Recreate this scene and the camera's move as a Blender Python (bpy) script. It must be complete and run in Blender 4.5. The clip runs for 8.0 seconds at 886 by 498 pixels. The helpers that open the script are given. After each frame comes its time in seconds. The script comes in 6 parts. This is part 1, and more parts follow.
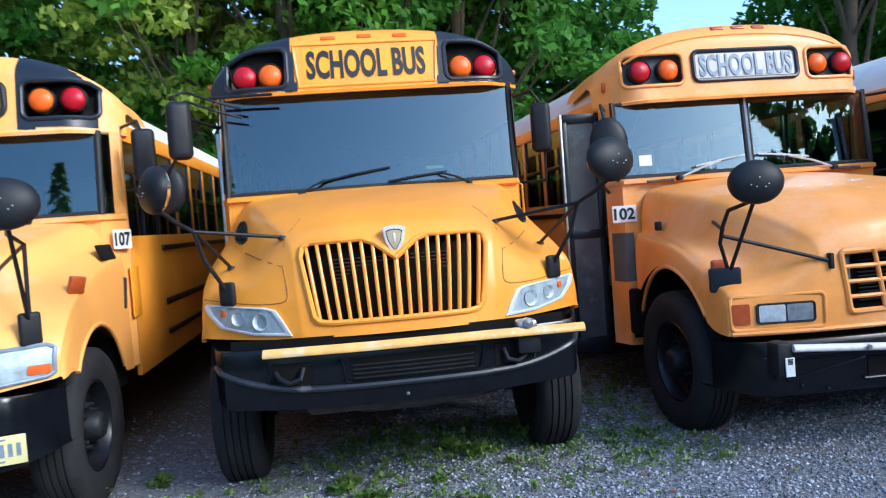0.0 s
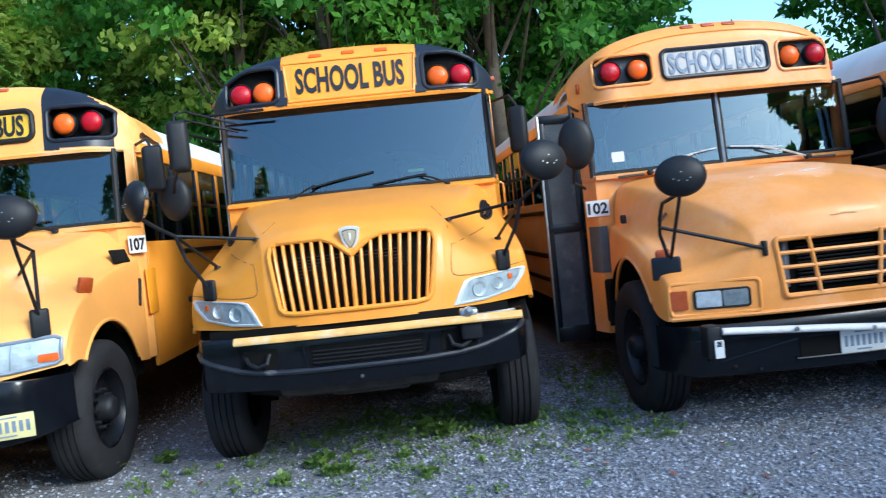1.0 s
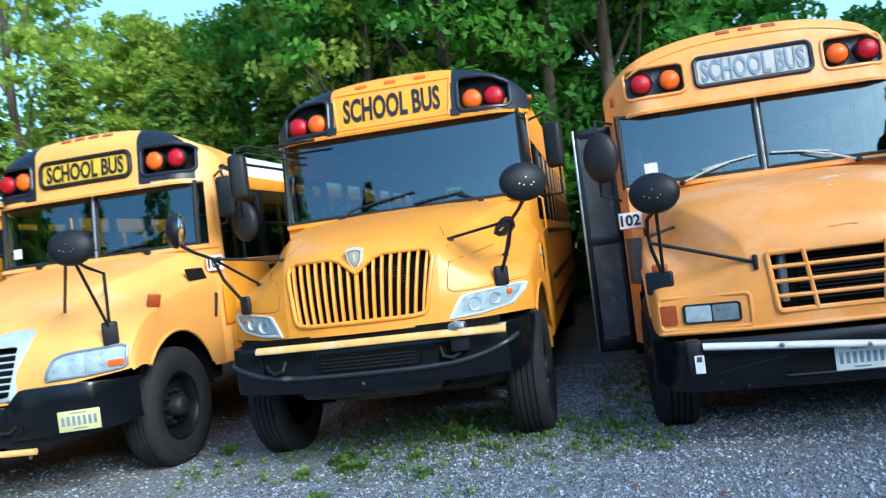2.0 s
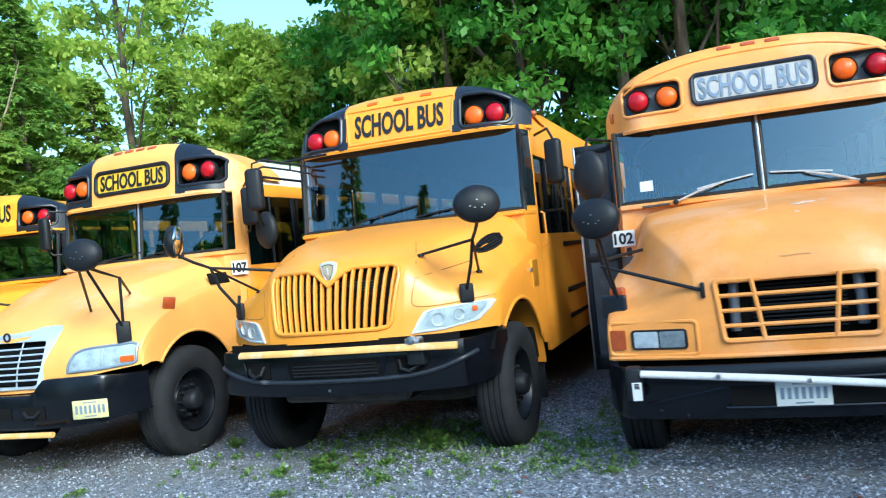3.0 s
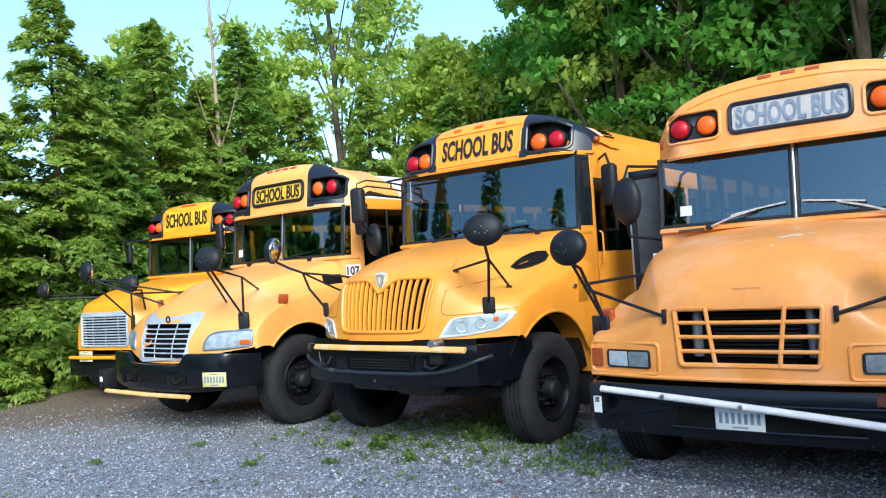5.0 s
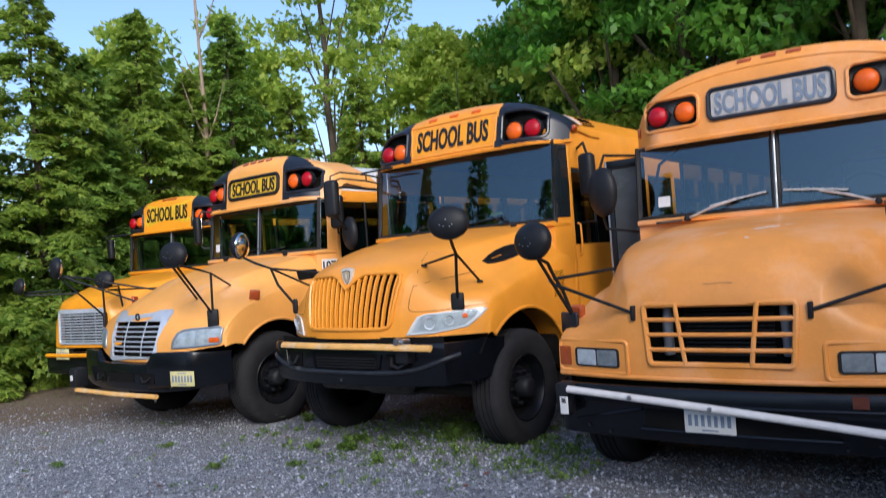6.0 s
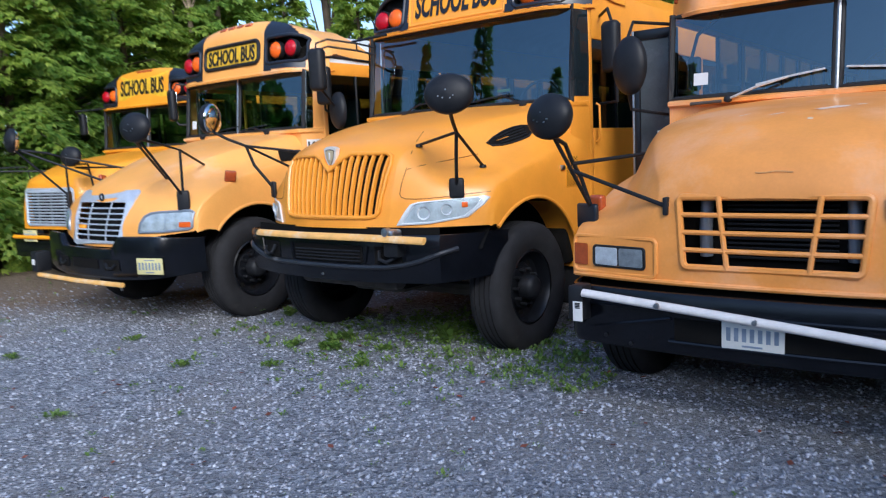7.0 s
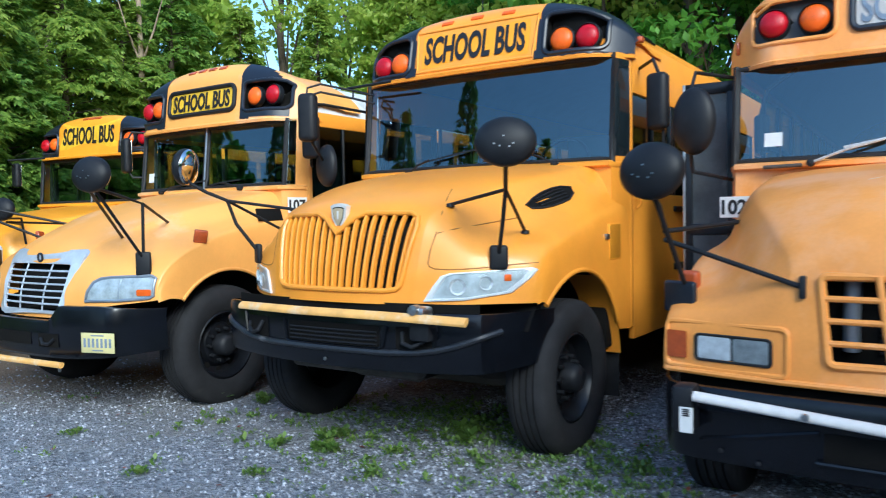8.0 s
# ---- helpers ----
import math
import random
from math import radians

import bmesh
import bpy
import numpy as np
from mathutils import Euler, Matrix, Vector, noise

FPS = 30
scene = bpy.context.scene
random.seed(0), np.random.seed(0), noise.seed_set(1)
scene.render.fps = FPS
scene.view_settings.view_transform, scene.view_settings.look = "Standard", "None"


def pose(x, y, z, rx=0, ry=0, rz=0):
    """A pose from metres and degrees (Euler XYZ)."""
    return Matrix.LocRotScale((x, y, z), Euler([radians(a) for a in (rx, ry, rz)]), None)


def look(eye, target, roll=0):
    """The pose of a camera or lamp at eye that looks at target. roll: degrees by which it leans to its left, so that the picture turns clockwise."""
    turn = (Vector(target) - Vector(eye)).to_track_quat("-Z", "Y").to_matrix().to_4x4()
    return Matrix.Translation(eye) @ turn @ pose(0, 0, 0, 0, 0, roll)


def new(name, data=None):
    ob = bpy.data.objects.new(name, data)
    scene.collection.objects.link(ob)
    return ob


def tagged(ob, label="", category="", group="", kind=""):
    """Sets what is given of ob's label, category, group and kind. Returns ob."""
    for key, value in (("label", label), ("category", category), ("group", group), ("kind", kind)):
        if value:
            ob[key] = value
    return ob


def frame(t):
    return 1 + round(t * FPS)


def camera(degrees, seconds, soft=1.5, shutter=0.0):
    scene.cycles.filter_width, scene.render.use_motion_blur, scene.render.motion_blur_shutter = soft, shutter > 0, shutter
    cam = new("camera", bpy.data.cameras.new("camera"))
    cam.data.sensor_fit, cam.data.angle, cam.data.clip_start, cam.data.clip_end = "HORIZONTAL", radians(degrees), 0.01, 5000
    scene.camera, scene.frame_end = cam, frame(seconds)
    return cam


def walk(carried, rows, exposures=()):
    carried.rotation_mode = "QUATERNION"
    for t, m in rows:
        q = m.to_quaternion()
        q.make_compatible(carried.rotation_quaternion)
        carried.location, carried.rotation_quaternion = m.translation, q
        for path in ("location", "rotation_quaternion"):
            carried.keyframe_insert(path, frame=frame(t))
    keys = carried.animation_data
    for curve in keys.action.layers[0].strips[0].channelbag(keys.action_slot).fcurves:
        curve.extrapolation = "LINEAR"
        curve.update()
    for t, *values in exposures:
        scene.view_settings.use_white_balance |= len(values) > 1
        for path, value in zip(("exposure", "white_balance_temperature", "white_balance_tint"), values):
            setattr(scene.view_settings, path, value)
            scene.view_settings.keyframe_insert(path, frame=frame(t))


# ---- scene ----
from mathutils.bvhtree import BVHTree

cam = camera(60.0, 8.0, 1.1, 0.4)
PATH = [
    (0, (-0.043, 0.023, 1.681), (-0.03, 2.022, 1.604), -4.4),
    (0.5, (0.315, -0.262, 1.644), (0.181, 1.733, 1.614), -5.5),
    (1, (0.776, -0.424, 1.617), (0.59, 1.566, 1.552), -6.0),
    (1.5, (1.407, -0.506, 1.59), (1.108, 1.471, 1.55), -5.4),
    (2, (2.088, -0.546, 1.6), (1.456, 1.351, 1.591), -7.3),
    (2.2, (2.334, -0.494, 1.606), (1.628, 1.377, 1.628), -7.1),
    (3.3, (3.618, -0.234, 1.636), (2.664, 1.523, 1.651), -5.6),
    (3.5, (3.89, -0.207, 1.64), (2.944, 1.554, 1.675), -5.0),
    (4, (4.444, -0.12, 1.625), (3.202, 1.445, 1.709), -4.8),
    (4.5, (4.887, -0.074, 1.678), (3.495, 1.36, 1.75), -4.2),
    (4.7, (5.068, -0.065, 1.67), (3.654, 1.349, 1.714), -3.8),
    (5.8, (5.169, 0.287, 1.667), (3.751, 1.696, 1.749), -3.8),
    (6, (5.167, 0.393, 1.67), (3.743, 1.796, 1.701), -4.2),
    (6.5, (5.053, 0.715, 1.632), (3.565, 2.046, 1.506), -5.2),
    (7, (4.572, 0.978, 1.581), (3.151, 2.364, 1.333), -2.6),
    (7.5, (3.942, 1.204, 1.568), (2.626, 2.708, 1.488), 0.2),
    (8, (3.398, 1.272, 1.55), (2.095, 2.788, 1.476), -0.9),
]
EXPOSURES = [(0.0, 1.18, 5100, 6), (2.2, 1.28, 5000, -5), (3.3, 1.42, 5050, -6), (4.7, 1.38, 5200, 1), (5.8, 0.57, 5700, 10), (6.5, 0.62, 5450, 17), (7.2, 0.82, 5200, 7), (8.0, 0.98, 5050, 0)]
walk(cam, [(t, look(eye, target, roll)) for t, eye, target, roll in PATH], EXPOSURES)

# ---- world and light ----
SUN_ELEVATION, SUN_AZIMUTH = radians(30), radians(124)   # azimuth from +y towards +x
world = bpy.data.worlds.new("sky")
scene.world = world
world.use_nodes = True
wn = world.node_tree.nodes
sky = wn.new("ShaderNodeTexSky")
sky.sky_type, sky.sun_disc = "NISHITA", False
sky.sun_elevation, sky.sun_rotation = SUN_ELEVATION, SUN_AZIMUTH
sky.air_density, sky.dust_density, sky.ozone_density = 1.0, 1.9, 1.0
wn["Background"].inputs["Strength"].default_value = 0.15
world.node_tree.links.new(sky.outputs["Color"], wn["Background"].inputs["Color"])
sun = new("sun", bpy.data.lights.new("sun", "SUN"))
sun.data.energy, sun.data.angle, sun.data.color = 1.7, radians(22), (1.0, 0.89, 0.72)
sun_way = Vector((math.sin(SUN_AZIMUTH) * math.cos(SUN_ELEVATION), math.cos(SUN_AZIMUTH) * math.cos(SUN_ELEVATION), math.sin(SUN_ELEVATION)))
sun.matrix_world = look(sun_way * 60, (0, 0, 0))


# ---- materials ----
def material(name, colour, rough=0.5, metal=0.0, vary=0.15, scale=6.0, fine=60.0, bump=0.05, coat=0.0, second=None, second_at=0.6, spec=0.5, fine_vary=0.5, rand=0.0):
    """A procedural surface: colour varied at two scales, stains of a second colour, roughness variation and fine relief."""
    mat = bpy.data.materials.new(name)
    mat.use_nodes = True
    nt = mat.node_tree
    bsdf = nt.nodes["Principled BSDF"]
    co = nt.nodes.new("ShaderNodeTexCoord")
    big = nt.nodes.new("ShaderNodeTexNoise")
    big.inputs["Scale"].default_value, big.inputs["Detail"].default_value, big.inputs["Roughness"].default_value = scale, 5, 0.6
    small = nt.nodes.new("ShaderNodeTexNoise")
    small.inputs["Scale"].default_value, small.inputs["Detail"].default_value = fine, 4
    for n in (big, small):
        nt.links.new(co.outputs["Object"], n.inputs["Vector"])
    ramp = nt.nodes.new("ShaderNodeValToRGB")
    c = Vector(colour)
    ramp.color_ramp.elements[0].position, ramp.color_ramp.elements[1].position = 0.3, 0.72
    ramp.color_ramp.elements[0].color = (*(c * (1 - vary)), 1)
    ramp.color_ramp.elements[1].color = (*(Vector([min(1, v) for v in c * (1 + vary)])), 1)
    nt.links.new(big.outputs["Fac"], ramp.inputs["Fac"])
    last = ramp.outputs["Color"]
    if second:
        st = nt.nodes.new("ShaderNodeTexNoise")
        st.inputs["Scale"].default_value, st.inputs["Detail"].default_value, st.inputs["Roughness"].default_value = scale * 0.55, 7, 0.65
        nt.links.new(co.outputs["Object"], st.inputs["Vector"])
        edge = nt.nodes.new("ShaderNodeMapRange")
        edge.inputs["From Min"].default_value, edge.inputs["From Max"].default_value = second_at, second_at + 0.12
        nt.links.new(st.outputs["Fac"], edge.inputs["Value"])
        mix = nt.nodes.new("ShaderNodeMix")
        mix.data_type = "RGBA"
        nt.links.new(edge.outputs["Result"], mix.inputs[0])
        nt.links.new(last, mix.inputs[6])
        mix.inputs[7].default_value = (*second, 1)
        last = mix.outputs[2]
    hsv = nt.nodes.new("ShaderNodeHueSaturation")
    mr = nt.nodes.new("ShaderNodeMapRange")
    mr.inputs["To Min"].default_value, mr.inputs["To Max"].default_value = 1 - fine_vary * vary, 1 + fine_vary * vary
    nt.links.new(small.outputs["Fac"], mr.inputs["Value"])
    value = mr.outputs["Result"]
    if rand:
        info = nt.nodes.new("ShaderNodeNewGeometry")
        rr = nt.nodes.new("ShaderNodeMapRange")
        rr.inputs["To Min"].default_value, rr.inputs["To Max"].default_value = 1 - rand, 1 + rand
        nt.links.new(info.outputs["Random Per Island"], rr.inputs["Value"])
        mul = nt.nodes.new("ShaderNodeMath")
        mul.operation = "MULTIPLY"
        nt.links.new(value, mul.inputs[0])
        nt.links.new(rr.outputs["Result"], mul.inputs[1])
        value = mul.outputs[0]
    nt.links.new(value, hsv.inputs["Value"])
    nt.links.new(last, hsv.inputs["Color"])
    nt.links.new(hsv.outputs["Color"], bsdf.inputs["Base Color"])
    rr2 = nt.nodes.new("ShaderNodeMapRange")
    rr2.inputs["To Min"].default_value, rr2.inputs["To Max"].default_value = max(0.02, rough * 0.8), min(1, rough * 1.25)
    nt.links.new(big.outputs["Fac"], rr2.inputs["Value"])
    nt.links.new(rr2.outputs["Result"], bsdf.inputs["Roughness"])
    bsdf.inputs["Metallic"].default_value = metal
    bsdf.inputs["Coat Weight"].default_value = coat
    bsdf.inputs["Coat Roughness"].default_value = 0.08
    bsdf.inputs["Specular IOR Level"].default_value = spec
    if bump:
        bp = nt.nodes.new("ShaderNodeBump")
        bp.inputs["Strength"].default_value, bp.inputs["Distance"].default_value = bump, 0.01
        nt.links.new(small.outputs["Fac"], bp.inputs["Height"])
        nt.links.new(bp.outputs["Normal"], bsdf.inputs["Normal"])
    return mat


def glass(name, tint, ior=1.5, rough=0.01, through_amount=1.0):
    """A pane: clear, with the mirror of its surface set by Fresnel."""
    mat = bpy.data.materials.new(name)
    mat.use_nodes = True
    nt = mat.node_tree
    nt.nodes.remove(nt.nodes["Principled BSDF"])
    clear, gloss, mix, fres = (nt.nodes.new(k) for k in ("ShaderNodeBsdfTransparent", "ShaderNodeBsdfGlossy", "ShaderNodeMixShader", "ShaderNodeLayerWeight"))
    clear.inputs["Color"].default_value = (*tint, 1)
    gloss.inputs["Roughness"].default_value = rough
    # blue of the mirrored sky is put into the gloss colour
    gloss.inputs["Color"].default_value = (0.66, 0.87, 1, 1)
    fres.inputs["Blend"].default_value = 0.5
    f0 = ((ior - 1) / (ior + 1)) ** 2
    fifth, scaled = nt.nodes.new("ShaderNodeMath"), nt.nodes.new("ShaderNodeMath")
    fifth.operation, scaled.operation = "POWER", "MULTIPLY_ADD"
    fifth.inputs[1].default_value = 5
    scaled.inputs[1].default_value, scaled.inputs[2].default_value = 1 - f0, f0
    nt.links.new(fres.outputs["Facing"], fifth.inputs[0])
    nt.links.new(fifth.outputs[0], scaled.inputs[0])
    nt.links.new(scaled.outputs[0], mix.inputs[0])
    nt.links.new(clear.outputs[0], mix.inputs[1])
    nt.links.new(gloss.outputs[0], mix.inputs[2])
    nt.links.new(mix.outputs[0], nt.nodes["Material Output"].inputs["Surface"])
    return mat


def leafy(name, colour, second, thin=0.35, rough=0.5):
    """Leaves: hue varied leaf by leaf, light shining through."""
    mat = bpy.data.materials.new(name)
    mat.use_nodes = True
    nt = mat.node_tree
    bsdf = nt.nodes["Principled BSDF"]
    info = nt.nodes.new("ShaderNodeNewGeometry")
    co = nt.nodes.new("ShaderNodeTexCoord")
    big = nt.nodes.new("ShaderNodeTexNoise")
    big.inputs["Scale"].default_value = 0.7
    nt.links.new(co.outputs["Object"], big.inputs["Vector"])
    add = nt.nodes.new("ShaderNodeMath")
    add.operation = "MULTIPLY_ADD"
    add.inputs[1].default_value = 0.5
    nt.links.new(info.outputs["Random Per Island"], add.inputs[0])
    half = nt.nodes.new("ShaderNodeMath")
    half.operation = "MULTIPLY"
    half.inputs[1].default_value = 0.5
    nt.links.new(big.outputs["Fac"], half.inputs[0])
    nt.links.new(half.outputs[0], add.inputs[2])
    ramp = nt.nodes.new("ShaderNodeValToRGB")
    ramp.color_ramp.elements[0].position, ramp.color_ramp.elements[1].position = 0.2, 0.8
    ramp.color_ramp.elements[0].color, ramp.color_ramp.elements[1].color = (*colour, 1), (*second, 1)
    nt.links.new(add.outputs[0], ramp.inputs["Fac"])
    nt.links.new(ramp.outputs["Color"], bsdf.inputs["Base Color"])
    bsdf.inputs["Roughness"].default_value = rough
    trans = nt.nodes.new("ShaderNodeBsdfTranslucent")
    nt.links.new(ramp.outputs["Color"], trans.inputs["Color"])
    mix = nt.nodes.new("ShaderNodeMixShader")
    mix.inputs[0].default_value = thin
    nt.links.new(bsdf.outputs[0], mix.inputs[1])
    nt.links.new(trans.outputs[0], mix.inputs[2])
    nt.links.new(mix.outputs[0], nt.nodes["Material Output"].inputs["Surface"])
    return mat


YELLOW = material("bus_yellow", (0.86, 0.335, 0.025), 0.38, vary=0.08, scale=2.5, coat=0.15, bump=0.01, second=(0.76, 0.275, 0.02), second_at=0.6)
YELLOW_FADED = material("faded_bus_yellow", (0.87, 0.345, 0.065), 0.44, vary=0.12, scale=2.0, coat=0.08, bump=0.015, second=(0.9, 0.43, 0.17), second_at=0.48)
YELLOW_PALE = material("sun_faded_bus_yellow", (0.88, 0.41, 0.09), 0.42, vary=0.08, scale=2.2, coat=0.1, bump=0.015, second=(0.9, 0.49, 0.22), second_at=0.52)
YELLOW_OLD = material("old_bus_yellow", (0.84, 0.34, 0.012), 0.4, vary=0.1, scale=3, coat=0.15, bump=0.02)
SIGN_YELLOW = material("sign_yellow", (0.9, 0.36, 0.004), 0.35, vary=0.05, bump=0.0)
SIGN_OLD = material("aged_sign_yellow", (0.72, 0.45, 0.02), 0.35, vary=0.15, scale=9, bump=0.0)
SIGN_WHITE = material("bleached_sign", (0.5, 0.47, 0.44), 0.3, vary=0.12, scale=8, bump=0.0, second=(0.62, 0.42, 0.2), second_at=0.58)
BLACK = material("black_paint", (0.008, 0.009, 0.012), 0.3, vary=0.3, scale=5, bump=0.02, coat=0.05, spec=0.35)
BLACK_SATIN = material("satin_black_plastic", (0.012, 0.013, 0.016), 0.5, vary=0.3, scale=9, bump=0.05, spec=0.3)
NAVY = material("dark_cap_paint", (0.012, 0.016, 0.026), 0.35, vary=0.25, scale=4, bump=0.02)
# grey highlight of the bumper crease put into the colour, along with scuffs
BUMPER_WORN_LIT = material("scuffed_lit_bumper_edge", (0.02, 0.022, 0.027), 0.35, vary=0.4, scale=9, bump=0.04, second=(0.16, 0.16, 0.165), second_at=0.6)
BUMPER = material("bumper_black", (0.005, 0.006, 0.009), 0.2, vary=0.35, scale=7, bump=0.03, second=(0.03, 0.03, 0.033), second_at=0.7, spec=0.35)
RUBBER = material("tyre_rubber", (0.022, 0.022, 0.024), 0.8, vary=0.3, scale=9, bump=0.12, second=(0.035, 0.033, 0.032), second_at=0.62, spec=0.25)
# underbody parts, and flat sheets that stand in for shade in gaps and openings
DARK = material("underbody_and_shade_dark", (0.007, 0.0065, 0.006), 0.9, vary=0.4, scale=6, bump=0.1, spec=0.15)
RUST = material("rusty_chassis", (0.075, 0.064, 0.056), 0.8, vary=0.4, scale=7, bump=0.15)
GASKET = material("gasket_rubber", (0.012, 0.012, 0.013), 0.6, vary=0.2, bump=0.02)
CHROME = material("chrome", (0.62, 0.65, 0.68), 0.16, 1.0, vary=0.1, scale=12, bump=0.01)
STEEL = material("bare_steel", (0.42, 0.43, 0.44), 0.35, 1.0, vary=0.2, scale=12, bump=0.05)
ALLOY = material("grey_painted_grille", (0.30, 0.34, 0.40), 0.4, 0.5, vary=0.12, bump=0.02)
WHITE_PAINT = material("white_painted_rod", (0.72, 0.69, 0.66), 0.45, vary=0.08, scale=14, bump=0.05, second=(0.3, 0.17, 0.1), second_at=0.68)
DECAL = material("white_decal", (0.75, 0.75, 0.74), 0.45, vary=0.06, bump=0)
INK = material("black_ink", (0.01, 0.01, 0.012), 0.45, vary=0.1, bump=0)
INK_FADED = material("faded_ink", (0.2, 0.25, 0.33), 0.45, vary=0.3, scale=9, bump=0)
PLATE = material("plate_yellow", (0.66, 0.6, 0.28), 0.4, vary=0.08, bump=0)
PLATE_WHITE = material("plate_white", (0.7, 0.7, 0.66), 0.4, vary=0.08, bump=0)
RED_LENS = material("red_lens", (0.42, 0.002, 0.012), 0.3, vary=0.2, scale=10, fine=140, bump=0.3, coat=0.1, spec=0.35)
AMBER_LENS = material("amber_lens", (0.8, 0.125, 0.004), 0.3, vary=0.15, scale=10, fine=140, bump=0.3, coat=0.1, spec=0.35)
MARKER_LENS = material("marker_lens", (0.42, 0.075, 0.012), 0.35, vary=0.2, scale=20, bump=0.15, coat=0.4)
LAMP_REFLECTOR = material("headlamp_reflector", (0.66, 0.68, 0.7), 0.3, 0.2, vary=0.25, scale=16, fine=40, bump=0.35)
LAMP_DULL = material("headlamp_dull_reflector", (0.72, 0.74, 0.76), 0.35, 0.1, vary=0.3, scale=20, fine=60, bump=0.4)
LENS = glass("headlamp_lens", (0.93, 0.95, 0.96), 1.5, 0.05)
WINDSHIELD = glass("windshield_glass", (0.58, 0.66, 0.68), 2.1, 0.012)
WIPER_STEEL = material("wiper_steel", (0.58, 0.57, 0.55), 0.35, 0.2, vary=0.25, scale=20, bump=0.05)
ARM_PALE = material("sun_bleached_arm", (0.84, 0.47, 0.13), 0.45, vary=0.12, scale=9, bump=0.03, second=(0.8, 0.58, 0.33), second_at=0.52)
PEELED = material("peeled_paint", (0.85, 0.62, 0.46), 0.6, vary=0.2, scale=20, bump=0.06)
YELLOW_WORN = material("worn_bus_yellow", (0.66, 0.3, 0.09), 0.6, vary=0.25, scale=14, bump=0.04)
LAMP_FROST = material("frosted_headlamp", (0.42, 0.47, 0.5), 0.4, 0.1, vary=0.3, scale=14, fine=50, bump=0.3)
YELLOW_SEAM = material("dark_yellow_seam", (0.32, 0.13, 0.02), 0.7, vary=0.4, scale=25, bump=0.02)
SILVER_PAINT = material("silver_badge_rim", (0.74, 0.73, 0.70), 0.35, 0.25, vary=0.1, scale=20, bump=0.01)
LAMP_RIM = material("silver_lamp_surround", (0.78, 0.79, 0.80), 0.3, 0.15, vary=0.08, scale=12, bump=0.01)
# grey reflection of the gravel is put into the pane's colour
DOOR_PANE = material("grey_mirroring_door_pane", (0.07, 0.078, 0.085), 0.22, vary=0.3, scale=4, bump=0.01, second=(0.13, 0.135, 0.14), second_at=0.55)
LAMP_HOLLOW = material("grey_lamp_recess", (0.12, 0.12, 0.125), 0.6, vary=0.2, scale=9, bump=0.03)
LAMP_SHADED = material("shaded_headlamp", (0.3, 0.325, 0.34), 0.35, 0.2, vary=0.3, scale=14, fine=50, bump=0.3)
DARK_PANE = material("dark_pane", (0.012, 0.018, 0.022), 0.06, vary=0.2, scale=5, bump=0.0, spec=0.6)
SIDE_GLASS = glass("side_window_glass", (0.5, 0.56, 0.56), 1.75, 0.02)
INTERIOR = material("interior_grey", (0.1, 0.11, 0.11), 0.7, vary=0.2, bump=0.03)
CEILING_LINING = material("interior_lining", (0.24, 0.25, 0.24), 0.6, vary=0.1, bump=0.02)
SEAT = material("green_vinyl", (0.02, 0.04, 0.035), 0.5, vary=0.2, bump=0.05)
SKIRT_ROOF = material("white_roof", (0.72, 0.73, 0.72), 0.45, vary=0.08, scale=3, bump=0.02, second=(0.45, 0.44, 0.4), second_at=0.64)
BARK = material("bark", (0.09, 0.07, 0.05), 0.9, vary=0.35, scale=5, fine=25, bump=0.8)
BARK_PALE = material("dead_bark", (0.28, 0.22, 0.16), 0.9, vary=0.25, scale=5, fine=25, bump=0.6)
LEAF = leafy("broad_leaves", (0.08, 0.23, 0.024), (0.22, 0.47, 0.06), 0.6)
LEAF_DEEP = leafy("deep_green_leaves", (0.055, 0.18, 0.022), (0.16, 0.37, 0.048), 0.6)
# pale yellow-green with the glow of sun through the crown put into the colour
LEAF_SUNLIT = leafy("sunlit_leaves", (0.25, 0.40, 0.045), (0.55, 0.64, 0.12), 0.6)
# second colours carry the brightness of sunlit spray tips
NEEDLE = leafy("evergreen_sprays", (0.12, 0.25, 0.035), (0.46, 0.56, 0.09), 0.6)
NEEDLE_DARK = leafy("dark_evergreen_sprays", (0.08, 0.20, 0.035), (0.34, 0.48, 0.075), 0.55)
WEED = leafy("weed_leaves", (0.08, 0.165, 0.025), (0.23, 0.33, 0.07), 0.3)
STONE = material("crushed_stone", (0.33, 0.345, 0.395), 0.85, vary=0.25, scale=9, fine=90, bump=0.2, rand=0.65)
EARTH = material("distant_ground", (0.12, 0.11, 0.08), 0.95, vary=0.3, scale=0.5, fine=12, bump=0.3)


# ---- geometry helpers ----
def catmull(points, n):
    """A smooth curve of n points through control points (rows of an array)."""
    p = np.asarray(points, float)
    k = len(p)
    pad = np.concatenate([2 * p[:1] - p[1:2], p, 2 * p[-1:] - p[-2:-1]])
    u = np.linspace(0, k - 1, n)
    i = np.minimum(u.astype(int), k - 2)
    f = (u - i).reshape(-1, *([1] * (p.ndim - 1)))
    a, b, c, d = pad[i], pad[i + 1], pad[i + 2], pad[i + 3]
    return 0.5 * (2 * b + (c - a) * f + (2 * a - 5 * b + 4 * c - d) * f ** 2 + (3 * b - a - 3 * c + d) * f ** 3)


